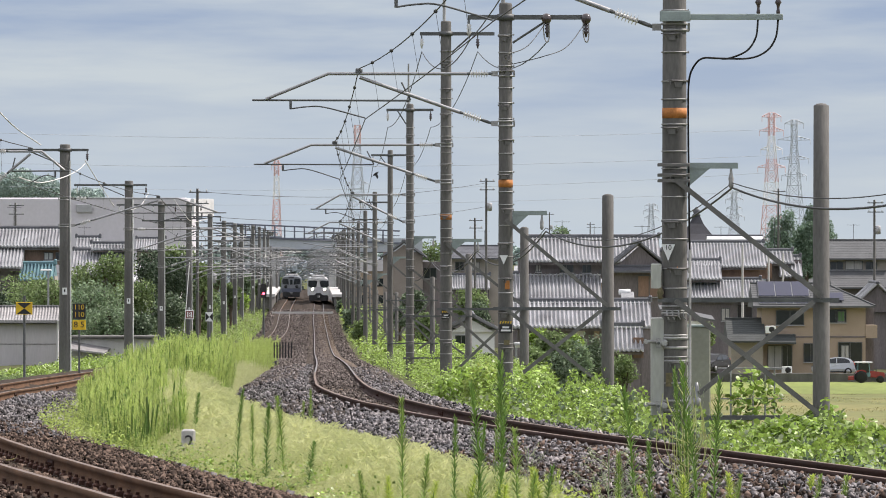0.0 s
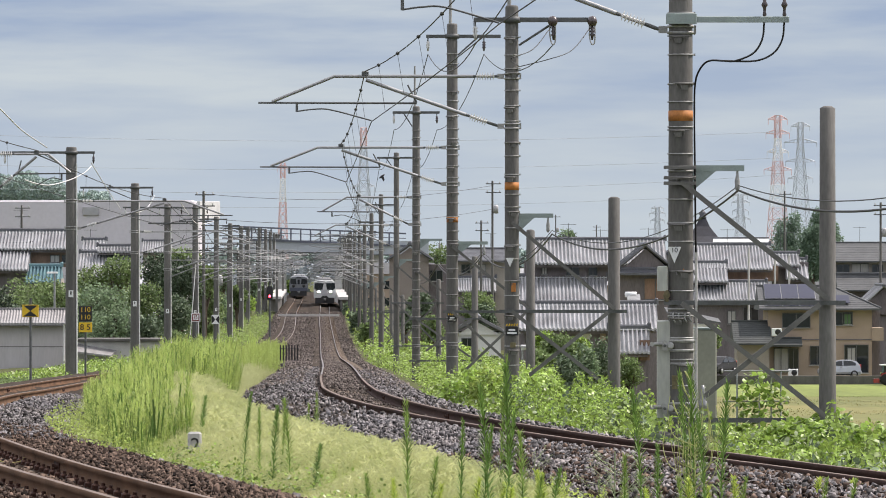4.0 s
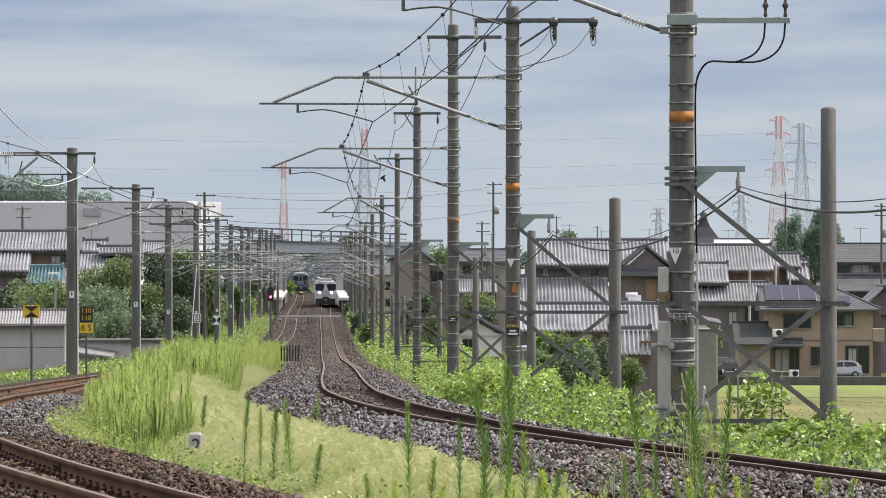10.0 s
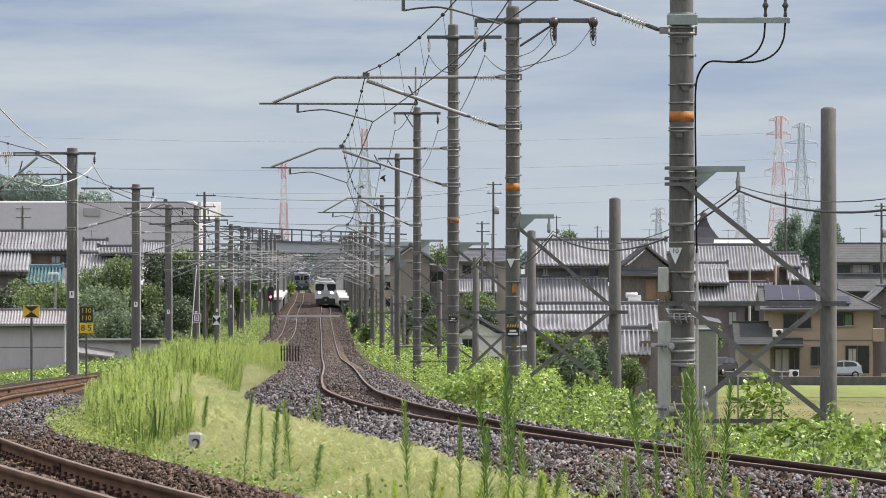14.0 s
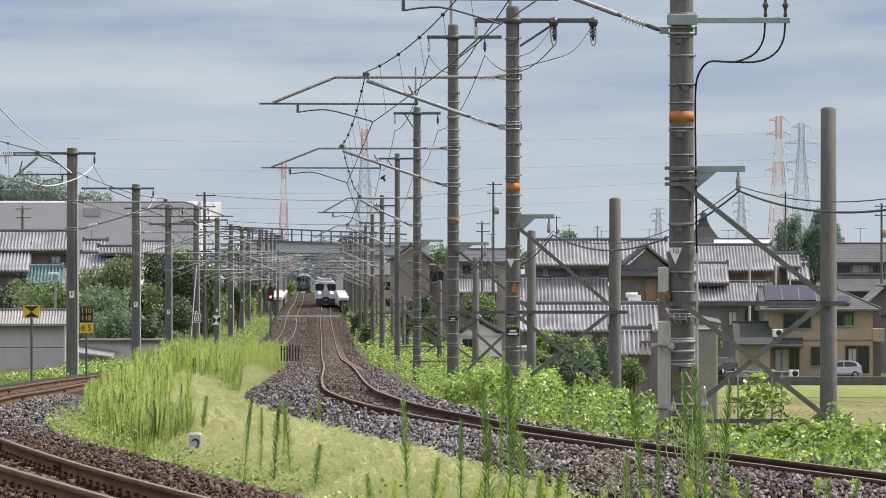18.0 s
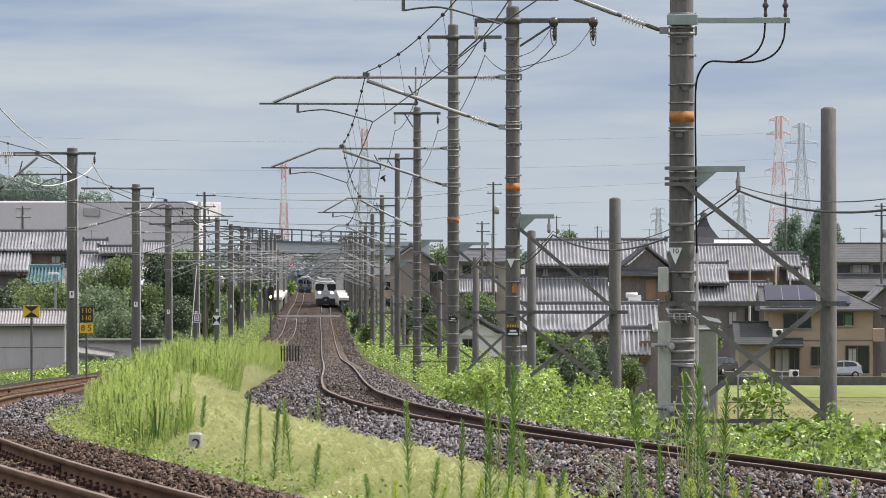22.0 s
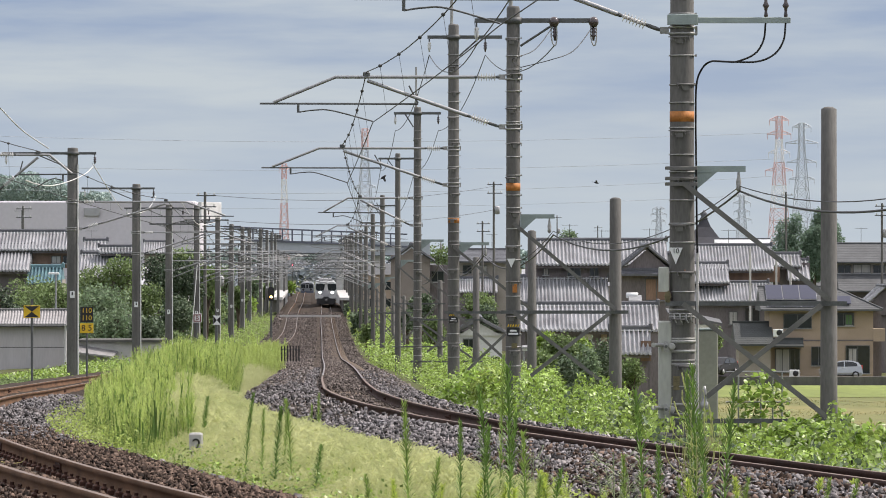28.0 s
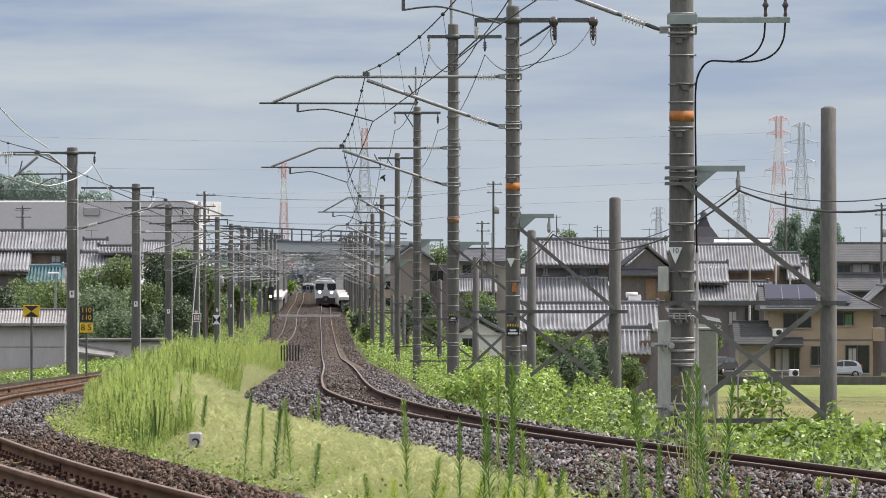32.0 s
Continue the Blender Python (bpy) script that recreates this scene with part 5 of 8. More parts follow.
house("house", (-33.0, 527.8, -6.5), "low house with a long grey tiled roof behind trees",
      ((-2.89, 2.78, 8.7, 6.48, 0, TILE, False), (-2.78, -0.44, 9.98, 9.09, 5, TILE, False), (-1.11, 2.67, 9.37, 8.92, 3, TILE, False)),
      ((-2.78, 2.67, 6.7, -0.3, 1, 6, WOOD_DARK), (-2.67, -0.56, 9.2, -0.3, 6, 4, PLASTER_GREY)),
      (), (), "house", 2.1)
house("house", (-36.0, 678.6, -6.5), "distant house with pale grey tiled roof",
      ((-2.0, 1.71, 10.06, 8.77, 0, TILE, False),),
      ((-1.86, 1.57, 8.91, -0.3, 1, 5, PLASTER_GREY),),
      (), (), "house", 2.1)
house("shed", (31.2, 560.0, -9.3), "low shed with a white sheet roof behind the farmhouse",
      ((-2.9, 2.9, 13.05, 12.65, 0, WHITE, True),),
      ((-2.7, 2.7, 12.7, -0.3, 0.4, 2, PLASTER_GREY),), (), (), "shed", 2.1)
house("warehouse", (-24.47, 316.7, -4.6), "low grey concrete storehouse with a weathered sheet roof",
      ((-3.0, 2.37, 3.72, 2.9, 0, SHEET_PALE, False),),
      ((-3.0, 2.2, 3.0, -0.3, 0.6, 5, STORE_WALL), (-3.0, 2.21, 1.5, 1.46, 0.58, 0.1, CONCRETE)),
      (), (), "warehouse", 1.9)


# ---------------------------------------------------------------- plants
LEAF_BROAD = [(0, 0, 0), (0.42, 0.25, 0.06), (0.5, 0.75, 0.0), (0.0, 1.15, -0.12), (-0.5, 0.75, 0.0), (-0.42, 0.25, 0.06), (0, 0.6, 0.1)]
LEAF_BROAD_F = [(0, 1, 6), (1, 2, 6), (2, 3, 6), (3, 4, 6), (4, 5, 6), (5, 0, 6)]
LEAF_TRIPLE = ([(0, 0, 0), (0.3, 0.3, 0.05), (0.25, 0.75, -0.02), (0, 1.0, -0.14), (-0.3, 0.7, -0.03), (-0.28, 0.3, 0.05),
                (0.05, -0.02, 0), (0.5, 0.12, 0.02), (0.85, -0.1, -0.1), (0.7, -0.5, -0.16), (0.4, -0.55, -0.04), (0.1, -0.3, 0.05),
                (-0.05, -0.02, 0), (-0.1, -0.3, 0.05), (-0.4, -0.5, -0.04), (-0.75, -0.4, -0.14), (-0.8, -0.02, -0.1), (-0.45, 0.14, 0.02)],
               [(0, 1, 2, 3), (0, 3, 4, 5), (6, 11, 10, 9), (6, 9, 8, 7), (12, 17, 16, 15), (12, 15, 14, 13)])
LEAF_SMALL = [(0, 0, 0), (0.35, 0.5, 0.05), (0, 1.0, -0.05), (-0.35, 0.5, 0.05)]
LEAF_SMALL_F = [(0, 1, 2, 3)]
SMALL = (LEAF_SMALL, LEAF_SMALL_F)


def leaf_cover(name, x, y, low, tall, size, mat, seed, label, category="plants", proto=None, patch=1.0, flat=0.9, jitter=0.12, lumps=1.0):
    """Leaves over an uneven canopy above the ground."""
    rng = np.random.default_rng(seed)
    n = len(x)
    z = ground(x, y) + low + tall * fbm(x * lumps, y / lumps, patch, seed) ** lumps ** 0.5 - rng.random(n) ** 2 * (low + tall * 0.5) + jitter * rng.standard_normal(n) * 0.5
    m = placings(np.stack([x, y, z], 1), size * (0.55 + 0.75 * rng.random(n)), rng.random(n) * 6.3, rng.normal(0.15, flat * 0.6, n), rng.normal(0, flat * 0.6, n))
    pv, pf = proto or (LEAF_BROAD, LEAF_BROAD_F)
    return tagged(part(name, strew(name, pv, pf, m, mat), None), label, category, kind="stuff")


def along_spots(centre, n, y0, y1, o0, o1, seed, bias=1.0):
    rng = np.random.default_rng(seed)
    y = y0 + (y1 - y0) * rng.random(n) ** bias
    o = o0 + (o1 - o0) * rng.random(n)
    return centre(y) + o, y


# climbing vine over the right bank
x, y = along_spots(track_right, 21000, 43, 110, 0.0, 1.0, 11, 1.0)
x = track_right(y) + np.interp(y, [45, 55, 70, 90], [1.0, 1.2, 2.0, 2.7]) * (1 - (x - track_right(y))) + np.interp(y, [55, 64, 72, 85, 110], [8, 6.4, 4.3, 4.2, 5.2]) * (x - track_right(y))
clear = (x / y < 0.0395) | (x / y > 0.0525) | (y < 52) | (y > 86) | (np.arange(len(x)) % 9 == 0)
x, y = x[clear], y[clear]
low_part = np.where((x / y > 0.05) & (x / y < 0.0715) & (y < 86), 0.42, 1.0)      # kept low before the tie beam
leaf_cover("vine_cover", x, y, 0.04, 0.78 * low_part, 0.066, LEAF, 1, "broad-leaved green vine smothering the bank", "vines", LEAF_TRIPLE, 1.6, 1.3, 0.16, 2.2)
# A darker leaf colour paints the shaded gaps within the vine canopy.
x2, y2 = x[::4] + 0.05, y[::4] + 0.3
leaf_cover("shaded_vine", x2, y2, 0.02, 0.66 * low_part[::4], 0.085, LEAF_DARK, 1, "vine leaves coloured darker for the shade between lit ones", "vines", LEAF_TRIPLE, 1.6, 1.4, 0.12, 2.2)
x, y = along_spots(track_right, 9000, 62, 150, 3.8, 7.0, 111, 1.0)
clear = (x / y < 0.0395) | (x / y > 0.0535) | (y > 86)
leaf_cover("creeping_vine", x[clear], y[clear], 0.0, 0.1, 0.07, LEAF, 2, "low creeping vine at the bank's edge", "vines", LEAF_TRIPLE, 1.6, 1.0, 0.05)
x, y = along_spots(track_right, 6000, 78, 150, 2.2, 3.9, 112, 1.0)
leaf_cover("edge_weeds", x, y, 0.02, 0.3, 0.08, LEAF, 9, "low weeds at the foot of the ballast", "weeds", LEAF_TRIPLE, 1.6, 1.1, 0.1)
x, y = along_spots(track_right, 700, 44, 110, 2.0, 4.2, 12, 1.0)
clear = (x / y < 0.0395) | (x / y > 0.0525) | (y > 86)
leaf_cover("pale_vine_leaves", x[clear], y[clear], 0.1, 0.43, 0.055, LEAF_PALE, 1, "paler vine leaves scattered over the bank", "vines", None, 1.3, 1.4)
def vine_heap(px, py, pz, w, h, n, seed, mat=LEAF):
    rng = np.random.default_rng(seed)
    d = rng.standard_normal((n, 3))
    d /= np.linalg.norm(d, axis=1)[:, None]
    d[:, 2] = np.abs(d[:, 2])
    p = np.array([px, py, pz]) + d * np.array([w, w, h]) * (0.6 + 0.4 * rng.random((n, 1)))
    m = placings(p, 0.08 * (0.6 + 0.7 * rng.random(n)), rng.random(n) * 6.3, rng.normal(0.2, 0.6, n), rng.normal(0, 0.6, n))
    tagged(part("vine_heap", strew("vine_heap", LEAF_BROAD, LEAF_BROAD_F, m, mat), None), "heap of broad-leaved vine climbing over old gear", "vines", kind="stuff")


for px, py, pz, w, h, n, seed, mat in ((2.84, 79.17, -0.3, 0.38, 0.78, 1000, 1, LEAF_TREE), (5.05, 84.82, -0.2, 0.5, 1.05, 430, 2, LEAF), (5.97, 82.61, -0.2, 0.4, 0.45, 500, 3, LEAF),
                                       (1.85, 100, -0.5, 0.7, 0.75, 1100, 4, LEAF), (2.43, 97.94, -0.5, 0.6, 0.6, 800, 5, LEAF), (0.66, 111.76, -0.6, 0.8, 0.8, 1200, 6, LEAF),
                                       (0.98, 107.95, -0.6, 0.5, 0.95, 900, 7, WEED), (4.97, 63.33, 0.05, 0.55, 0.6, 700, 8, LEAF), (4.9, 67.86, 0.0, 0.4, 0.55, 500, 18, LEAF), (4.49, 70.37, 0.0, 0.5, 0.42, 500, 19, LEAF), (5.09, 76, -0.1, 0.5, 0.4, 600, 9, LEAF)):
    vine_heap(px, py, pz, w, h, n, seed, mat)
x, y = along_spots(track_right, 56000, 105, 300, 0.0, 1.0, 13, 1.3)
x = track_right(y) + 2.6 + (x - track_right(y)) * (np.interp(y, [105, 150, 300], [4.1, 6.0, 9.5]) - 2.6)
leaf_cover("bank_weeds", x, y, 0.15, 0.75, 0.095, LEAF, 3, "dense green weeds on the bank by the masts", "weeds", SMALL, 0.9)
x, y = along_spots(track_right, 30000, 280, 620, 2.4, 8.5, 14, 1.3)
leaf_cover("far_bank_weeds", x, y, 0.3, 1.2, 0.18, LEAF, 4, "green weeds lining the far track", "weeds", SMALL, 0.5)
x, y = along_spots(track_left, 34000, 100, 190, -7.5, -2.2, 15)
leaf_cover("verge_weeds", x, y, 0.04, 0.16, 0.085, LEAF_TREE, 5, "low green weeds beside the rusty rails", "weeds", SMALL, 0.9)
x, y = along_spots(track_left, 40000, 190, 620, -8.5, -2.0, 16, 1.5)
leaf_cover("far_verge_weeds", x, y, 0.12, np.interp(y, [230, 330], [0.15, 0.75]), 0.12, LEAF, 6, "green weeds under the far masts", "weeds", SMALL, 0.5)
x, y = along_spots(track_left, 16000, 41, 72, 2.3, 3.5, 17)
leaf_cover("low_weeds", x, y, 0.05, 0.3, 0.042, LEAF, 7, "low leafy weeds at the edge of the ballast", "weeds", SMALL, 1.8)
x, y = along_spots(track_left, 9000, 38.5, 43, 2.6, 4.0, 19)
leaf_cover("low_weeds", x, y, 0.02, 0.34, 0.04, WEED_FRESH, 9, "lush lime-green weeds among the tall stems", "weeds", SMALL, 2.2)
x, y = along_spots(track_left, 16000, 62, 96, 1.75, 2.6, 18)
leaf_cover("low_weeds", x, y, 0.05, 0.45, 0.04, WEED, 8, "low leafy weeds at the edge of the ballast", "weeds", SMALL, 1.8)


def goldenrod_shape(seed, leaves=60, top=1.0, lean=0.04, upright=0.25, broad=0.011, reach=1.0, thick=0.0055):
    """A tall unbranched weed: stem, and narrow leaves set all the way up."""
    rng = random.Random(seed)
    stem, leaf = Shape(), Shape()
    sway = rng.uniform(0, 6.3)
    bend = [(lean * (k / 6) ** 2 * math.cos(sway), lean * (k / 6) ** 2 * math.sin(sway), top * k / 6) for k in range(7)]
    stem.tube(bend, thick, 4)
    for i in range(leaves):
        u = 0.12 + 0.88 * (i / leaves) ** 0.9
        k = min(5, int(u * 6))
        base = Vector(bend[k]).lerp(Vector(bend[k + 1]), u * 6 - k)
        a = i * 2.4 + rng.uniform(-0.4, 0.4)
        ln = (0.15 - 0.085 * u) * reach * rng.uniform(0.75, 1.25)
        up = upright + 1.3 * u ** 2
        d = Vector((math.cos(a), math.sin(a), up)).normalized()
        w = Vector((-math.sin(a), math.cos(a), 0)) * broad
        mid = base + d * ln * 0.5 + Vector((0, 0, 0.006))
        tip = base + d * ln - Vector((0, 0, 0.02 * (1 - u)))
        leaf.add([base, mid + w, tip, mid - w], [(0, 1, 2, 3)])
    return stem, leaf


# tall green weeds between the tracks
def plume_shape(seed, n=120):
    """The soft top of a tall weed: side twigs that arch out, each set with hair-thin florets."""
    rng = random.Random(seed)
    s = Shape()
    for i in range(n):
        u = rng.random() ** 0.8
        z = 0.5 + 0.49 * u
        a, ln = rng.uniform(0, 6.3), rng.uniform(0.06, 0.24) * (1.15 - 0.85 * u)
        d = Vector((math.cos(a), math.sin(a), rng.uniform(0.8, 2.4))).normalized()
        w = Vector((-math.sin(a), math.cos(a), rng.uniform(-0.6, 0.6))) * rng.uniform(0.0018, 0.0034)
        b = Vector((0, 0, z))
        out = b + d * ln
        s.add([b - w * 0.4, b + d * ln * 0.5 + w * 1.3, out], [(0, 1, 2)])
    return s


def weed_thicket(name, n, y0, y1, f0, f1, h0, h1, seed, mat, label, keep=None, reach=0.62, plume=True):
    rng = np.random.default_rng(seed)
    y = y0 + (y1 - y0) * rng.random(n)
    f = f0 + (f1 - f0) * rng.random(n)
    near = np.interp(y, [80, 96], [0, 1])
    a, b = track_left(y) + 2.42 - 0.3 * near, track_right(y) - 2.4 + 0.3 * near
    x = a + (b - a) * f
    if keep is not None:
        k = keep(x, y, f)
        x, y, a = x[k], y[k], a[k]
    n = len(x)
    st, lf = goldenrod_shape(seed, 26 if plume else 80, 1.0, 0.05 if plume else 0.02, 1.0 if plume else 0.9, 0.006, reach, 0.003 if plume else 0.0085)
    v = st.v + lf.v
    quads = st.f + [tuple(i + len(st.v) for i in q) for q in lf.f]
    clump = fbm(x, y * 0.6, 2.6, seed)
    h = (h0 + (h1 - h0) * (0.3 * rng.random(n) + 0.7 * clump)) * np.where(rng.random(n) < 0.12, 0.6 + 0.3 * rng.random(n), 1.0)
    h = h * (0.6 + 0.4 * np.clip((x - a) / 1.5, 0, 1)) * (1 + 0.1 * rng.standard_normal(n))
    m = placings(np.stack([x, y, ground(x, y)], 1), h, rng.random(n) * 6.3, rng.normal(0, 0.06, n), rng.normal(0, 0.06, n), np.stack([1.35 / h ** 0.5, 1.35 / h ** 0.5, np.ones(n)], 1))
    if plume:
        pl = plume_shape(seed)
        tagged(part("weed_plumes", strew("weed_plumes", pl.v, pl.f, m, WEED_PLUME), None), "soft feathery lime-green tops of tall weeds", "weeds", kind="stuff")
    return tagged(part(name, strew(name, v, quads, m, mat), None), label, "weeds", kind="stuff")


EDGE = 0.05       # the pale grass begins to the right of this line
in_thicket = lambda x, y: x < -EDGE * y + 1.1 * fbm(x * 0.5, y * 0.4, 3.0) - 0.74
weed_thicket("weed_thicket", 4100, 60, 118, 0.0, 0.9, 0.82, 1.34, 21, WEED_MID, "dense thicket of tall bright green weeds between the tracks",
             lambda x, y, f: (in_thicket(x, y) & (y > 64) & (fbm(x * 1.0, y * 0.35, 4.5, 3.0) > 0.34)) | ((y > 95) & (x < -0.038 * y)))
weed_thicket("dark_weed_thicket", 640, 60, 112, 0.0, 0.8, 0.7, 1.2, 22, WEED_DARK, "scattered darker green weed stems", lambda x, y, f: in_thicket(x, y) | ((y > 95) & (x < -0.042 * y)), 0.34, False)
weed_thicket("dark_weed_stems", 1900, 61, 72, 0.0, 0.62, 0.75, 1.2, 27, WEED_DARK, "dark green leafy stems along the thicket's edge", lambda x, y, f: in_thicket(x, y) & (y < 65 + 7 * fbm(x, y, 3.0, 1.0)) & (np.arange(len(x)) % 12 == 0), 0.36, False)
weed_thicket("dark_weed_stems", 420, 66, 100, 0.0, 0.16, 0.75, 1.15, 28, WEED_DARK, "dark green leafy stems along the thicket's edge", lambda x, y, f: np.arange(len(x)) % 3 == 0, 0.42, False)
weed_thicket("low_weed_thicket", 900, 54, 70, 0.0, 0.6, 0.2, 0.8, 29, WEED_MID, "lower green weeds before the thicket", lambda x, y, f: (x < -0.0515 * y) & (fbm(x, y, 3.2, 6.0) > 0.3))
weed_thicket("far_weed_thicket", 1300, 112, 235, 0.0, 0.95, 0.9, 1.5, 23, WEED, "tall green weeds beside the left track", lambda x, y, f: f < np.interp(y, [112, 170, 215], [0.5, 0.66, 0.95]))
weed_thicket("low_weed_stems", 420, 40, 66, 0.02, 0.98, 0.2, 0.55, 24, WEED, "short green weeds between the tracks")


def feather_grass(name, n, y0, y1, h0, h1, seed, mat, label, keep, airy=True):
    rng = np.random.default_rng(seed)
    y = y0 + (y1 - y0) * rng.random(n)
    f = rng.random(n)
    a, b = track_left(y) + 2.3, track_right(y) - np.interp(y, [40, 50, 65, 80, 110], [2.7, 2.1, 1.9, 1.9, 2.3])
    x = a + (b - a) * f
    k = keep(x, y, f)
    x, y = x[k], y[k]
    n = len(x)
    if airy:
        # a thin culm under an open, drooping panicle of hair-fine branches
        pick = random.Random(seed)
        blade, faces = [(-0.0016, 0, 0), (0.0016, 0, 0), (0.0, 0.05, 0.9)], [(0, 1, 2)]
        for i in range(13):
            z, ang, ln = pick.uniform(0.45, 0.95), pick.uniform(0, 6.3), pick.uniform(0.1, 0.27)
            dx, dy, up = math.cos(ang) * 0.6, math.sin(ang) * 0.6, pick.uniform(0.1, 1.0)
            o = len(blade)
            blade += [(0, 0.05 * z, z - 0.003), (-dy * 0.004 + dx * ln * 0.6, dx * 0.004 + dy * ln * 0.6, z + up * ln * 0.7 + 0.003), (dx * ln, dy * ln, z + up * ln - 0.03)]
            faces.append((o, o + 1, o + 2))
    else:
        w = 0.0017
        blade = [(-w, 0, 0), (w, 0, 0), (-w, 0.03, 0.5), (w, 0.03, 0.5), (-w, 0.07, 0.82), (w, 0.07, 0.82), (0, 0.13, 1.0), (0.006, 0.11, 0.9)]
        faces = [(0, 1, 3), (0, 3, 2), (2, 3, 5), (2, 5, 4), (4, 5, 6), (5, 7, 6)]
    h = h0 + (h1 - h0) * (0.75 * rng.random(n) + 0.45 * fbm(x, y, 2.2, seed))
    a, b = a[k], b[k]
    h = h * (0.3 + 0.7 * np.clip(np.minimum(x - a, (b - x) * 1.6) / 1.3, 0, 1)) * np.interp(y, [60, 90], [0.9, 1.1])
    m = placings(np.stack([x, y, ground(x, y)], 1), h, rng.random(n) * 6.3, rng.normal(0, 0.16, n), rng.normal(0, 0.16, n))
    return tagged(part(name, strew(name, blade, faces, m, mat), None), label, "grass", kind="stuff")


feather_grass("feather_grass", 74000, 40, 100, 0.3, 0.7, 31, STRAW, "soft pale feathery grass gone to seed", lambda x, y, f: ~in_thicket(x - 0.2 + 0.7 * (np.sin(x * 91 + y * 57) * np.sin(x * 37 - y * 83)), y) | ((y < 66) & (f > 0.03)))
feather_grass("green_grass", 15000, 40, 100, 0.3, 0.6, 36, WEED_FRESH, "thin green grass among the pale seed heads", lambda x, y, f: (f > 0.05) & (fbm(x, y, 1.9, 5.0) > 0.5))
feather_grass("feather_grass", 16000, 98, 150, 0.3, 0.55, 33, STRAW, "soft pale feathery grass gone to seed", lambda x, y, f: x > -0.044 * y)
feather_grass("feather_grass", 14000, 112, 215, 0.35, 0.6, 34, STRAW, "soft pale feathery grass gone to seed", lambda x, y, f: x > -0.0372 * y)
feather_grass("green_grass", 14000, 40, 58, 0.25, 0.5, 35, WEED, "tufts of green grass by the track", lambda x, y, f: (f < 0.55) & (fbm(x, y, 3.0, 7.0) > 0.4), False)
feather_grass("green_grass", 22000, 38, 112, 0.15, 0.36, 32, WEED, "green grass blades among the weeds", lambda x, y, f: f > 0.02, False)


# single tall weeds in front
def dry_shape(seed):
    """A dried weed: a thin stem that forks into many fine, rising twigs with small seed heads."""
    rng = random.Random(seed)
    stem, heads = Shape(), Shape()
    stem.tube([(0, 0, 0), (0.02, 0.01, 0.5), (0.0, 0.0, 1.0)], 0.004, 4)
    for i in range(26):
        z, a = rng.uniform(0.25, 0.95), rng.uniform(0, 6.3)
        ln = rng.uniform(0.12, 0.3) * (1.15 - 0.6 * z)
        d = Vector((math.cos(a), math.sin(a), 0))
        p = [Vector((0, 0, z)), Vector((0, 0, z)) + d * ln * 0.6 + Vector((0, 0, ln * 0.35)), Vector((0, 0, z)) + d * ln + Vector((0, 0, ln * 0.95))]
        stem.tube(p, 0.0025, 3)
        for k in range(7):
            q = p[1].lerp(p[2], rng.random()) + Vector((rng.uniform(-1, 1), rng.uniform(-1, 1), rng.uniform(-1, 1))) * 0.02
            w = Vector((rng.uniform(-1, 1), rng.uniform(-1, 1), rng.uniform(-0.4, 1))).normalized() * 0.014
            u = Vector((rng.uniform(-1, 1), rng.uniform(-1, 1), 0.3)).normalized() * 0.005
            heads.add([q - w, q + u, q + w, q - u], [(0, 1, 2, 3)])
    return stem, heads


def tall_weed(x, y, height, wide, seed, mat, wisps):
    dry = mat is LEAF_PALE
    st, lf = dry_shape(seed) if dry else goldenrod_shape(seed, 180, 1.0, 0.09, 0.55, 0.0065, 1.0)
    z = float(ground(x, y))
    if dry:
        t = thing("dry_weed", (x, y, z), seed * 47.0, "pale dried weed with fine forking twigs", "weed", "tall weeds in the foreground")
    else:
        t = thing("goldenrod", (x, y, z), seed * 47.0, "tall green weed with narrow leaves all up its stem", "weed", "tall weeds in the foreground")
    part("stem", st, LEAF_PALE if dry else WEED_DARK, t)
    leaves = part("seed_plume" if dry else "foliage", lf, mat, t)
    tagged(leaves, kind="stuff")
    rng = random.Random(seed)
    for i in range(wisps):
        a, r, z0 = rng.uniform(0, 6.3), rng.uniform(0.1, 0.24), rng.uniform(0.3, 0.62)
        pts = [(0, 0, z0), (r * 0.75 * math.cos(a), r * 0.75 * math.sin(a), z0 + 0.05), (r * math.cos(a), r * math.sin(a), z0 + 0.16), (r * 0.9 * math.cos(a), r * 0.9 * math.sin(a), z0 + 0.27)]
        part("side_shoot", Shape().tube(smooth(pts, 4), 0.003, 4), STRAW, t, "thin pale curved side shoot")
    t.scale = (wide, wide, height)
    return t


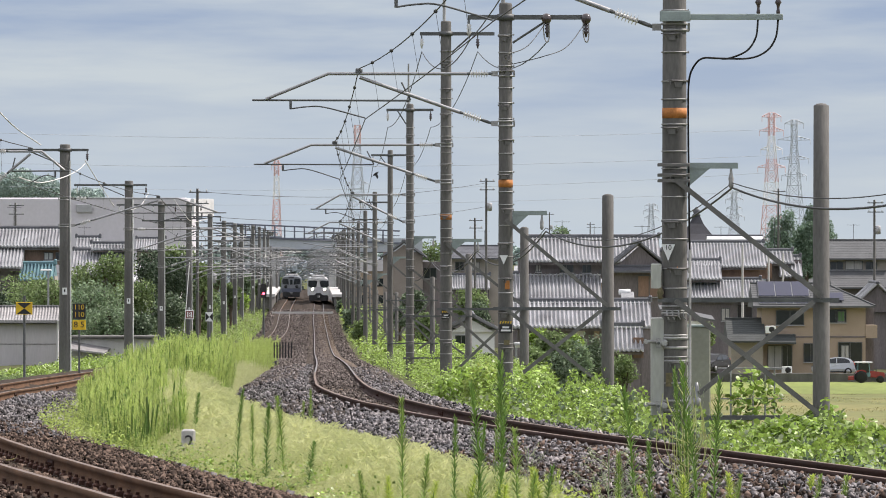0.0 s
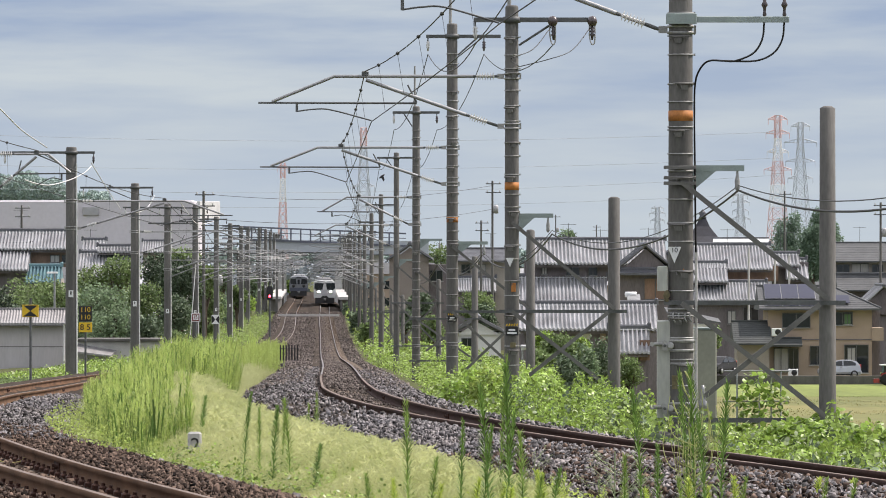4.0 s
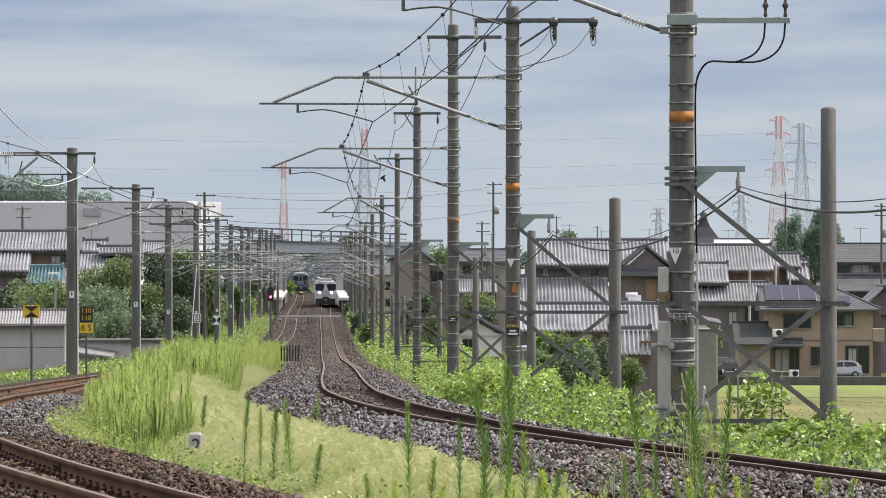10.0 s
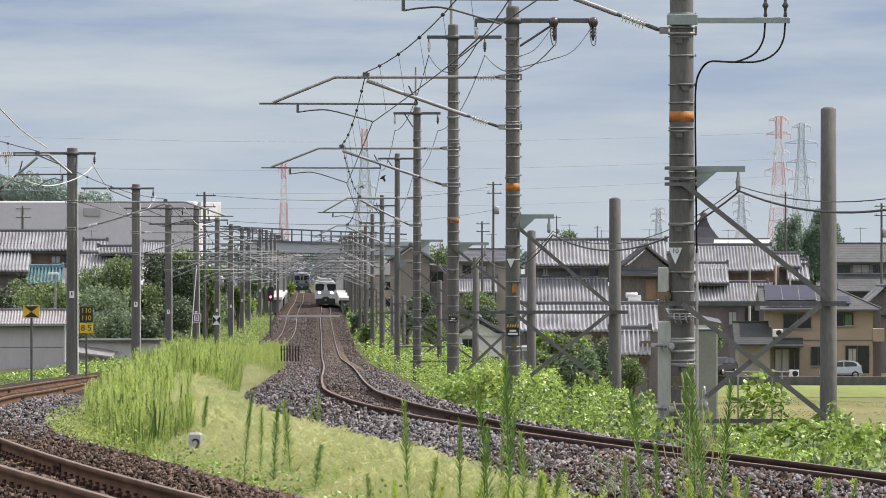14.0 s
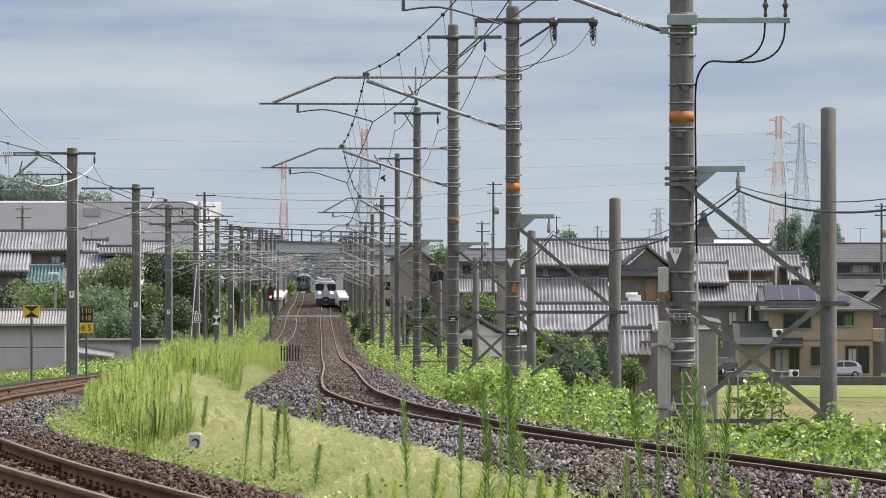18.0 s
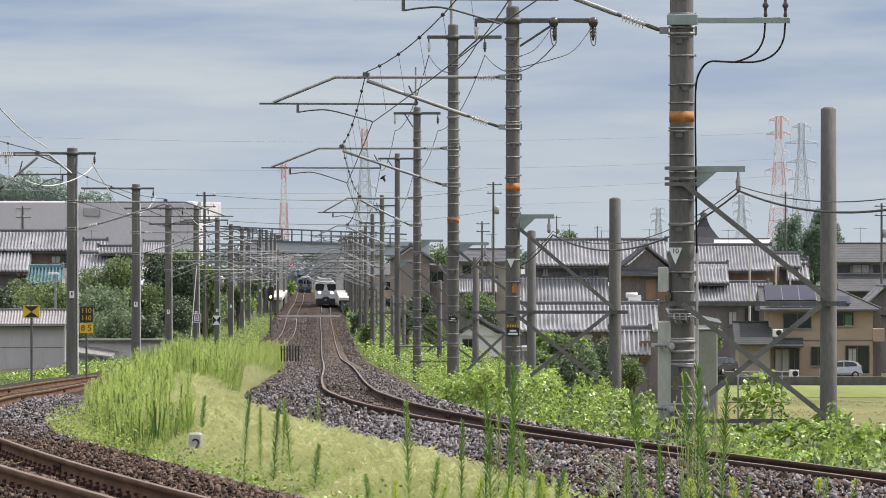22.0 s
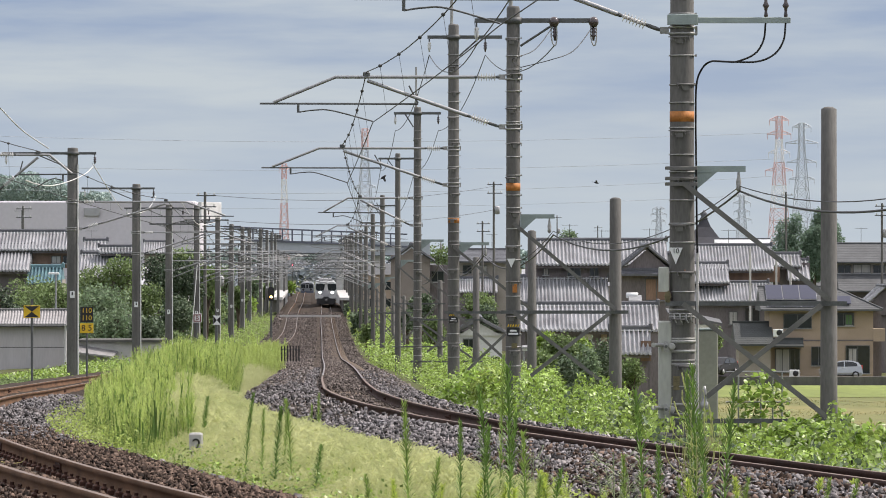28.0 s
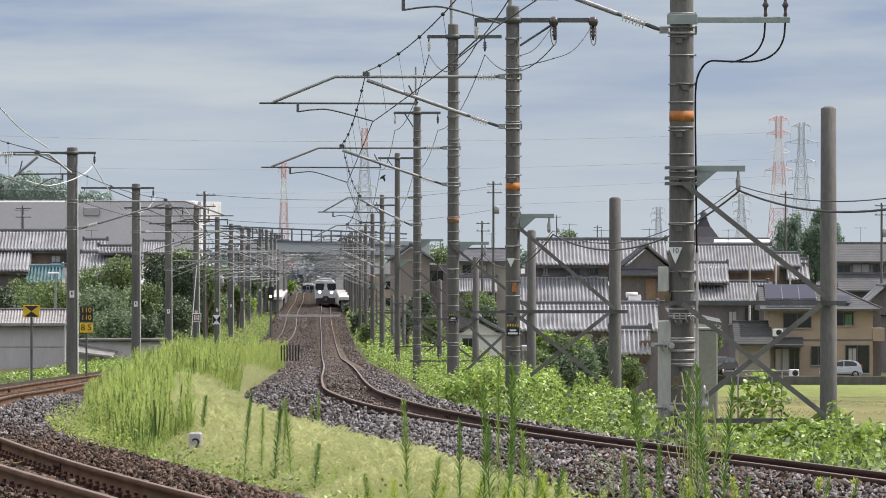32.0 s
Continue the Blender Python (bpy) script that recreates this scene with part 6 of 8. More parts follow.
FRONT_WEEDS = [  # x, y, height of the tip, breadth, colour
    (-0.25, 40.4, 1.52, 0.88, WEED_MID),
    (0.13, 40.4, 1.38, 0.72, WEED_DARK),
    (0.36, 40.9, 1.63, 1.12, WEED_DARK),
    (0.53, 41.7, 1.78, 1.12, WEED_DARK),
    (0.61, 39.6, 1.33, 1.04, WEED_MID),
    (1.51, 40.4, 1.60, 1.00, WEED_DARK),
    (1.59, 39.6, 1.23, 0.88, WEED_DARK),
    (1.95, 41.3, 1.77, 1.08, WEED_DARK),
    (1.92, 41.7, 1.70, 0.80, WEED_DARK),
    (2.12, 40.9, 1.65, 1.04, WEED_DARK),
    (-0.10, 39.6, 1.14, 0.80, WEED_MID),
    (0.80, 39.6, 1.06, 0.80, WEED_DARK),
    (2.17, 39.3, 1.01, 0.72, WEED_MID),
    (2.72, 38.8, 1.03, 0.72, WEED_MID),
    (2.91, 38.8, 1.02, 0.80, WEED_MID),
    (1.76, 38.8, 1.03, 0.80, WEED_MID),
    (1.34, 39.6, 1.16, 0.72, WEED_MID),
    (-0.52, 39.6, 1.02, 0.72, WEED_MID),
    (0.47, 40.3, 1.45, 0.80, WEED_DARK),
    (1.96, 39.9, 1.44, 0.88, WEED_DARK),
    (0.30, 40.3, 1.35, 0.80, WEED_DARK),
    (0.67, 39.3, 1.03, 0.80, WEED_MID),
    (-1.97, 52.9, 1.26, 0.75, WEED_DARK),
    (-1.62, 51.3, 1.17, 1.00, WEED_DARK),
    (-1.45, 51.3, 1.24, 1.00, WEED_MID),
    (-1.17, 48.7, 0.91, 1.00, WEED_DARK),
    (-2.85, 63.3, 0.94, 1.00, WEED_DARK),
    (-1.80, 52.9, 1.11, 0.67, WEED_MID),
    (-3.33, 67.9, 0.67, 0.60, WEED_DARK),
    (-3.92, 73.1, 0.78, 0.60, WEED_DARK),
    (-4.45, 73.1, 0.71, 0.60, WEED_DARK),
    (-1.48, 63.3, 0.97, 0.70, WEED_MID),
    (-1.59, 63.3, 0.84, 0.60, WEED_MID),
    (-1.58, 52.9, 1.06, 0.59, WEED_MID),
    (0.44, 41.7, 1.83, 0.56, WEED_MID),
    (1.30, 40.9, 1.15, 1.30, LEAF_PALE),
    (1.39, 40.3, 1.06, 1.20, LEAF_PALE),
    (1.17, 39.9, 0.98, 1.20, LEAF_PALE),
    (2.28, 47.5, 1.41, 0.50, LEAF_PALE),
    (0.70, 41.3, 1.14, 0.80, LEAF_PALE),
    (1.83, 39.6, 0.99, 1.00, WEED_FRESH),
    (1.95, 40.1, 0.91, 0.90, WEED_FRESH),
    (2.23, 40.2, 0.98, 1.10, WEED_FRESH),
    (2.77, 40.1, 0.97, 1.10, WEED_FRESH),
    (3.05, 40.5, 0.94, 1.30, WEED_FRESH),
    (2.57, 40.6, 0.86, 0.90, WEED_FRESH),
    (0.80, 39.6, 1.05, 1.10, WEED_FRESH),
    (0.72, 39.9, 1.02, 0.90, WEED_FRESH),
    (1.60, 40.0, 0.90, 0.90, WEED_FRESH),
    (0.41, 40.7, 0.91, 1.00, WEED_FRESH),
    (0.22, 40.4, 0.96, 1.00, WEED_FRESH),
    (0.51, 40.0, 0.91, 1.20, WEED_FRESH),
    (0.97, 40.7, 0.87, 1.00, WEED_FRESH),
    (-0.07, 40.3, 0.92, 0.90, WEED_FRESH),
    (-0.36, 40.8, 0.93, 0.90, WEED_FRESH),
    (3.19, 40.3, 0.91, 0.80, WEED_FRESH),
]
front_weeds = []
for k, (x, y, tip, wide, mat) in enumerate(FRONT_WEEDS):
    front_weeds.append(tall_weed(x, y, tip - float(ground(x, y)), wide, k + 1, mat, 18 if k in (7, 8) else 0))


def tree(at, height, blobs, mat, leaf, count, seed, label, trunk=0.22, category="tree", name="tree", base_z=None):
    """Trunk, limbs, and a crown of leaves clumped round the limbs' ends. blobs: dx, dy, z, radius, squash."""
    rng = np.random.default_rng(seed)
    x, y = at
    z0 = float(ground(x, y)) if base_z is None else base_z
    t = thing(name, (x, y, z0), 0, label, category)
    wood = Shape()
    wood.tube([(0, 0, -0.3), (0.05, 0, height * 0.25), (-0.05, 0.05, height * 0.55), (0, 0, height * 0.8)], trunk * 0.7, 7)
    for bx, by, bz, br, sq in blobs:
        wood.rod((0, 0, max(0.3, bz * 0.45)), (bx, by, bz), trunk * 0.4, trunk * 0.08, 6)
    part("trunk", wood, BARK, t)
    w = np.array([b[3] ** 2 for b in blobs])
    pick = rng.choice(len(blobs), count, p=w / w.sum())
    bl = np.array(blobs)[pick]
    d = rng.standard_normal((count, 3))
    d /= np.linalg.norm(d, axis=1)[:, None]
    clump = 1 + 0.28 * np.sin(d[:, 0] * 7 + bl[:, 0]) * np.sin(d[:, 2] * 6 + d[:, 1] * 5 + bl[:, 2])
    r = bl[:, 3] * (0.55 + 0.45 * rng.random(count) ** 0.5) * clump
    p = bl[:, :3] + d * r[:, None] * np.stack([np.ones(count), np.ones(count), bl[:, 4]], 1)
    m = placings(p, leaf * (0.6 + 0.8 * rng.random(count)), rng.random(count) * 6.3, rng.normal(0.2, 0.7, count), rng.normal(0, 0.7, count))
    part("crown", strew("crown", LEAF_SMALL, LEAF_SMALL_F, m, mat), None, t)
    return t


def round_tree(px, ztop, d, half, mat, leaf, count, seed, label, squash=0.9, **kw):
    """A broad tree by the place and size of its crown."""
    rng = random.Random(seed)
    z0 = float(ground(px, d))
    h = ztop - z0
    blobs = [(rng.uniform(-0.6, 0.6) * half, rng.uniform(-0.5, 0.5) * half, h - half * rng.uniform(0.45, 1.6) * squash, half * rng.uniform(0.38, 0.62), squash) for _ in range(9)]
    blobs.append((0, 0, h - half * 0.7 * squash, half * 0.7, squash))
    blobs.append((0, 0, h - half * 1.7 * squash, half * 0.75, squash))
    return tree((px, d), h, blobs, mat, leaf, count, seed, label, **kw)


round_tree(-31.00, -0.38, 396, 3.12, LEAF_TREE, 0.22, 5000, 40, "leafy green tree below the line")
round_tree(-25.92, 0.43, 365, 1.92, LEAF_TREE, 0.2, 3500, 41, "leafy green tree below the line")
round_tree(-22.56, 0.51, 352, 2.22, LEAF_GREY, 0.2, 5200, 42, "grey-green leafy tree below the line")
round_tree(-19.97, -0.89, 328, 1.72, LEAF_GREY, 0.18, 4000, 43, "grey-green leafy tree below the line")
round_tree(-28.14, 1.38, 432, 2.05, LEAF_TREE, 0.22, 3000, 44, "leafy green tree behind the storehouse")
round_tree(-25.86, 2.06, 432, 1.82, LEAF_TREE, 0.22, 2600, 45, "leafy green tree behind the storehouse")
round_tree(-20.3, 0.3, 360, 1.35, LEAF_TREE, 0.18, 3800, 46, "yellow-green leafy tree by the masts")
round_tree(-25.20, 2.25, 475, 2.00, LEAF_DEEP, 0.24, 3200, 47, "dark shady tree behind the masts")
round_tree(-22.95, 2.75, 475, 1.60, LEAF_TREE, 0.24, 3000, 48, "leafy tree behind the masts")
round_tree(-20.63, -1.26, 422, 1.43, LEAF_TREE, 0.24, 3000, 49, "leafy shrub by the masts")
round_tree(-17.80, -1.27, 317, 1.20, LEAF_DARK, 0.2, 3000, 50, "dark shrub at the foot of the masts")
round_tree(-20.95, 1.25, 475, 1.40, LEAF_TREE, 0.24, 2600, 51, "leafy tree behind the masts")
round_tree(-20.22, -1.13, 528, 1.00, LEAF_TREE, 0.28, 1500, 52, "leafy shrub beside the far masts")
round_tree(-18.0, -2.69, 352, 1.16, LEAF_TREE, 0.23, 2500, 53, "leafy shrub by the masts")
round_tree(-21.95, -3.46, 492, 1.29, LEAF_TREE, 0.29, 2000, 54, "leafy shrub by the masts")
round_tree(-21.50, -2.55, 594, 0.94, LEAF, 0.28, 1200, 55, "yellow-green shrub beside the far platform")
round_tree(-24.55, -2.66, 864, 0.82, LEAF, 0.4, 500, 56, "yellow-green shrub by the far platform")
round_tree(5.55, -1.27, 250, 0.95, LEAF_TREE, 0.15, 3600, 58, "rounded garden bush behind the bank")
round_tree(6.47, -1.80, 250, 0.89, LEAF_GREY, 0.15, 3000, 59, "dark garden bush behind the bank")
round_tree(4.19, -1.68, 226, 0.60, LEAF_TREE, 0.15, 2000, 60, "garden bush behind the bank")
round_tree(19.12, -2.66, 380, 0.88, LEAF_TREE, 0.2, 1500, 61, "small garden tree between houses")
round_tree(14.83, -2.26, 396, 0.42, LEAF_TREE, 0.2, 700, 62, "small garden tree beside the hut")
round_tree(3.05, -1.00, 475, 1.50, LEAF_TREE, 0.24, 2200, 63, "green hedge tree in front of houses")
round_tree(3.17, -1.42, 396, 1.08, LEAF_DARK, 0.22, 1800, 64, "dark hedge tree in front of houses")
round_tree(0.30, -1.50, 475, 0.90, LEAF_TREE, 0.24, 1200, 65, "green tree between the masts")
round_tree(-1.12, 4.08, 1188, 3.50, LEAF_TREE, 0.5, 1400, 66, "distant clump of dark woods")
round_tree(-1.62, -0.59, 396, 0.92, LEAF_DARK, 0.22, 1600, 67, "dark tree behind the masts")
round_tree(-0.68, -1.55, 339, 0.86, LEAF_TREE, 0.2, 1800, 68, "green bush behind the masts")
round_tree(-2.46, -1.49, 365, 0.69, LEAF_DARK, 0.2, 1300, 69, "dark bush behind the masts")
round_tree(-10.60, -3.57, 633, 1.07, LEAF_DARK, 0.3, 1300, 70, "dark shrub beside the far platform")
round_tree(-7.20, -3.00, 475, 1.10, LEAF_DARK, 0.26, 1500, 71, "dark shrub along the far track")
round_tree(-5.36, -2.66, 380, 0.64, LEAF_TREE, 0.22, 1000, 72, "green shrub along the far track")
tree((47.3, 731), 16.3, [(0.77, 0.00, 15.77, 0.86, 1.5), (-0.77, 0.20, 14.08, 1.35, 1.5), (0.77, 0.40, 12.38, 1.85, 1.5), (-0.77, 0.60, 10.69, 2.34, 1.5), (0.77, 0.80, 9.00, 2.83, 1.5)], EVERGREEN, 0.25, 17000, 98, "tall dense evergreen tree among houses", 0.35)
tree((56.17, 792), 18.6, [(0.62, 0.00, 17.71, 0.70, 1.5), (-0.62, 0.20, 16.33, 1.10, 1.5), (0.62, 0.40, 14.96, 1.50, 1.5), (-0.62, 0.60, 13.58, 1.90, 1.5), (0.62, 0.80, 12.21, 2.30, 1.5)], EVERGREEN, 0.25, 17000, 98, "tall dense evergreen tree among houses", 0.35)
tree((50.46, 731), 15.2, [(0.48, 0.00, 14.48, 0.54, 1.5), (-0.48, 0.20, 13.42, 0.85, 1.5), (0.48, 0.40, 12.37, 1.15, 1.5), (-0.48, 0.60, 11.31, 1.46, 1.5), (0.48, 0.80, 10.25, 1.77, 1.5)], EVERGREEN, 0.25, 12000, 130, "tall dense evergreen tree among houses", 0.35)
round_tree(13.8, 4.9, 600, 1.25, LEAF_GREY, 0.3, 900, 73, "distant garden pine above the roofs")
round_tree(-22.88, 0.99, 559, 1.29, LEAF_GREY, 0.26, 2000, 140, "leafy tree beside the far masts")
round_tree(-22.10, -3.15, 562, 1.18, LEAF_GREY, 0.29, 1800, 141, "leafy shrub beside the far masts")
round_tree(-22.60, -0.57, 633, 1.33, LEAF_GREY, 0.3, 1600, 142, "leafy tree beside the far masts")
round_tree(-22.03, -1.61, 518, 1.42, LEAF_GREY, 0.26, 2200, 143, "grey-green shrub beside the far masts")
round_tree(-23.36, -1.01, 339, 1.61, LEAF_GREY, 0.2, 3600, 144, "grey-green leafy tree below the line")
round_tree(-34.48, 0.37, 452, 2.86, LEAF_TREE, 0.24, 3600, 145, "leafy green tree below the line")
round_tree(-31.4, 0.2, 380, 1.80, LEAF_DEEP, 0.22, 3000, 146, "dark leafy tree below the line")
round_tree(-22.43, -1.51, 679, 1.00, LEAF_TREE, 0.3, 900, 147, "leafy shrub by the far platform")


# dry pale stalks before the nearest mast, and litter on the track
for k, pts in enumerate((((3.42, 73.08, 0.13), (3.29, 73.08, 0.32), (3.18, 73.08, 0.49), (3.14, 73.08, 0.63)), ((3.32, 71.97, 0.51), (3.21, 71.97, 0.65), (3.2, 71.97, 0.81)), ((3.37, 72.52, 0.65), (3.27, 72.52, 0.8), (3.22, 72.52, 1.03)), ((3.42, 72.52, 0.68), (3.36, 72.52, 0.88), (3.28, 72.52, 1.04)))):
    tagged(part("dry_stalk", Shape().tube(smooth(pts), 0.011, 5), STRAW), "thin pale dry stalk leaning by the mast", "stalk", "dry stalks")
tagged(part("dry_branch", Shape().tube(smooth([(-3.45, 50.53, 0.46), (-3.39, 50.8, 0.48), (-3.31, 50.8, 0.49), (-3.25, 50.8, 0.48)]), 0.009, 6), STRAW_DULL), "pale dry branch lying between the rails", "branch")
tagged(part("dry_branch", Shape().tube(smooth([(-4.45, 53.98, 0.56), (-4.34, 53.98, 0.54), (-4.23, 53.98, 0.56), (-4.2, 53.98, 0.6)]), 0.008, 6), STRAW_DULL), "pale dry branch lying between the rails", "branch")
round_tree(7.5, -1.75, 264, 1.25, LEAF_DARK, 0.15, 3000, 160, "dark garden bush behind the bank")
round_tree(5.2, -2.0, 238, 1.15, LEAF_DARK, 0.14, 3000, 161, "dark garden bush behind the bank")
round_tree(9.6, -2.9, 279, 0.8, LEAF_TREE, 0.15, 2000, 162, "dark garden bush behind the bank")
round_tree(5.11, -1.38, 264, 0.56, LEAF, 0.14, 1500, 163, "yellow-green clipped garden tree")
round_tree(6.59, -1.60, 257, 0.54, LEAF, 0.14, 1500, 164, "yellow-green clipped garden tree")
round_tree(-18.5, 1.75, 380, 2.0, LEAF_DEEP, 0.2, 5000, 170, "dark shady tree by the masts")
round_tree(-21.62, -0.70, 490, 1.77, LEAF_TREE, 0.27, 2600, 171, "leafy green tree by the masts")
round_tree(-18.3, -0.6, 366, 1.5, LEAF_DARK, 0.2, 3600, 172, "dark shrub at the foot of the trees")


# ---------------------------------------------------------------- trains
def train_front(name, at, rz, label, body_mat, lower_mat, lights, length=20.0, cars=3):
    """An electric train seen end on: body shell with a rounded section, front mask, windows, underframe, wheels."""
    t = thing(name, at, rz, label, "train")
    sec = [(-1.40, 1.0), (-1.44, 1.3), (-1.44, 2.2), (-1.42, 2.8), (-1.3, 3.1), (-0.9, 3.28), (0, 3.34), (0.9, 3.28), (1.3, 3.1), (1.42, 2.8), (1.44, 2.2), (1.44, 1.3), (1.40, 1.0)]
    for c in range(cars):
        y0 = c * (length + 0.6)
        body = part("car_body", Shape().prism(sec, y0, y0 + length), body_mat, t, "ribbed steel passenger car body" if c else "")
        under = Shape()
        under.box((0, y0 + length / 2, 0.72), (2.3, length - 1.2, 0.5))
        part("underframe", under, STEEL_DARK, body)
        part("air_conditioner", Shape().slab((0, y0 + length / 2 + 4, 3.4), (1.8, 4.2, 0.2), 0.08), SHEET_GREY, body, "grey roof unit")
        for yb in (3.2, length - 3.2):
            bogie = Shape().box((0, y0 + yb, 0.5), (2.1, 2.6, 0.22))
            bogie = part("bogie", bogie, STEEL_DARK, t)
            for dy in (-1.05, 1.05):
                for x in (-0.55, 0.55):
                    part("wheel", Shape().turned([(0.1, -0.06), (0.43, -0.05), (0.43, 0.05), (0.1, 0.06)], 14, (x, y0 + yb + dy, 0.43), "X"), STEEL_DARK, bogie)
    # front
    part("front_panel", Shape().prism([(x * 0.985, z) for x, z in sec], -0.06, 0.0), lower_mat, t)
    for s in (-1, 1):
        o = [(s * 0.3, 2.14), (s * 1.1, 2.1), (s * 1.36, 2.3), (s * 1.32, 3.0), (s * 0.12, 3.0)] if lights else [(s * 0.34, 2.15), (s * 1.24, 2.2), (s * 1.3, 2.6), (s * 1.2, 2.98), (s * 0.45, 2.98)]
        glass = part("windscreen", Shape().prism(o if s < 0 else o[::-1], -0.1, -0.055), GLASS, t, "dark slanting windscreen")
        part("wiper", Shape().rod((s * 0.6, -0.11, 2.0), (s * 0.8, -0.11, 2.6), 0.015, seg=5), BLACK, glass)
    if lights:
        part("nose_panel", Shape().prism([(-0.3, 1.35), (0.3, 1.35), (0.62, 1.75), (0.3, 2.15), (-0.3, 2.15), (-0.62, 1.75)][::-1], -0.12, -0.06), SHEET_GREY, t, "grey panel between the headlights")
        part("dark_chin", Shape().prism([(-0.55, 1.05), (0.55, 1.05), (0.3, 1.34), (-0.3, 1.34)][::-1], -0.15, -0.06), BLACK, t, "dark panel under the nose")
    else:
        part("gangway_door", Shape().slab((0, -0.1, 2.0), (0.5, 0.06, 2.0), 0.02), lower_mat, t)
        part("door_window", Shape().slab((0, -0.14, 2.5), (0.36, 0.02, 0.7), 0.01), GLASS, t)
    part("destination_box", Shape().slab((0, -0.11, 3.13), (0.75, 0.06, 0.17), 0.02), WHITE if lights else BLACK, t, "small destination panel")
    part("coupler", Shape().slab((0, -0.5, 0.88), (0.32, 0.9, 0.3), 0.05), STEEL_DARK, t, "dark automatic coupler")
    part("skirt", Shape().slab((0, -0.02, 0.72), (2.5, 0.2, 0.75), 0.05), BLACK, t, "black front skirt")
    for x in (-0.8, 0.8):
        hold = part("lamp_housing", Shape().turned([(0.05, 0), (0.24, -0.02), (0.24, -0.1), (0.2, -0.12)], 14, (x, -0.06, 1.86), "Y"), BLACK, t)
        part("lamp", Shape().turned([(0.16, -0.125), (0.13, -0.15), (0.04, -0.165)], 14, (x, -0.06, 1.86), "Y"), HEADLIGHT if lights else BLACK, hold, "lit headlight" if lights else "unlit tail lamp")
    pan = Shape()
    pan.tube([(-0.5, 4, 3.4), (0, 3.2, 4.2), (0.0, 4.2, 5.0)], 0.03, 5)
    pan.tube([(0.5, 4, 3.4), (0, 3.2, 4.2)], 0.03, 5)
    pan.tube([(-0.8, 4.2, 4.95), (-0.5, 4.2, 5.03), (0.5, 4.2, 5.03), (0.8, 4.2, 4.95)], 0.03, 5)
    part("pantograph", pan, STEEL_DARK, t, "raised pantograph")
    return t


train_front("waiting_train", (float(track_right(704)), 704, float(rail_level(704))), 1.4, "white electric train with lit headlights waiting at a platform", TRAIN_WHITE, TRAIN_WHITE, True)
dark_train = train_front("departing_train", (float(track_left(772)), 772, float(rail_level(772))), 1.4, "blue-grey steel electric train running away along the line", TRAIN_STEEL, TRAIN_STEEL, False, cars=2)
part("blue_band", Shape().slab((0, -0.12, 1.35), (2.7, 0.03, 0.5), 0.01), TRAIN_BLUE, dark_train, "dark blue painted band")


# ---------------------------------------------------------------- far station
def platform(x0, x1, y0, y1, z, label):
    t = thing("platform", ((x0 + x1) / 2, y0, z - 1.6), 0.0, label, "platform", "platforms", "structure")
    w, L = x1 - x0, y1 - y0
    lean = math.degrees(math.atan(0.0235))
    for nm, sh, mt in (("slab", Shape().slab((0, L / 2, 1.5), (w, L, 0.34), 0.03), CONCRETE_PALE), ("wall", Shape().box((0, L / 2 + 0.9, 0.6), (w - 0.9, L, 1.6)), CONCRETE),
                       ("edge_line", Shape().box((w / 2 - 0.6 if x0 < -18 else -w / 2 + 0.6, L / 2, 1.604), (0.12, L, 0.008)), WHITE)):
        part(nm, sh, mt, t)
    t.rotation_euler = (0, 0, radians(lean))
    return t


platform(-21.1, -19.4, 648, 760, -3.19, "bare pale concrete platform beside the far track")
platform(-12.6, -11.2, 651, 765, -3.26, "bare pale concrete platform beside the waiting train")
duct = tagged(part("pipe_crossing", Shape().box((-14.75, 593.75, -4.72), (6.75, 0.35, 0.22)), CONCRETE_PALE), "pale pipe duct laid across both tracks", "pipe duct")

portal = thing("portal_frame", (-14.7, 640, float(rail_level(640)) - 0.4), 0, "dark steel portal beam on two posts across both tracks", "portal", "portals over the line")
zp = 2.0 - float(rail_level(640)) + 0.4
for x in (-5.0, 5.0):
    part("post", Shape().rod((x, 0, -0.4), (x, 0, zp + 0.6), 0.17, 0.14, 10), CONCRETE, portal)
chords = Shape()
for dz in (-0.2, 0.2):
    chords.box((0, 0, zp + dz), (10.6, 0.3, 0.1))
for k in range(12):
    chords.rod((-5 + k * 10 / 12, 0, zp - 0.2 + 0.4 * (k % 2)), (-5 + (k + 1) * 10 / 12, 0, zp + 0.2 - 0.4 * (k % 2)), 0.04, seg=5)
part("beam", chords, STEEL_DARK, portal, "dark lattice steel beam")
copy_thing(portal, pose(-16.8, 735, float(rail_level(735)) - 0.4))

# picket fence by the left track
fence = thing("picket_fence", (-5.89, 206.52, -1.58), 0, "short dark picket fence between the tracks", "fence")
for k in range(7):
    part("picket", Shape().box((-0.33 + 0.11 * k, 0, 0.26), (0.05, 0.03, 0.6)), BLACK, fence)
part("fence_rail", Shape().box((0, 0.02, 0.42), (0.75, 0.02, 0.03)), STEEL_DARK, fence)


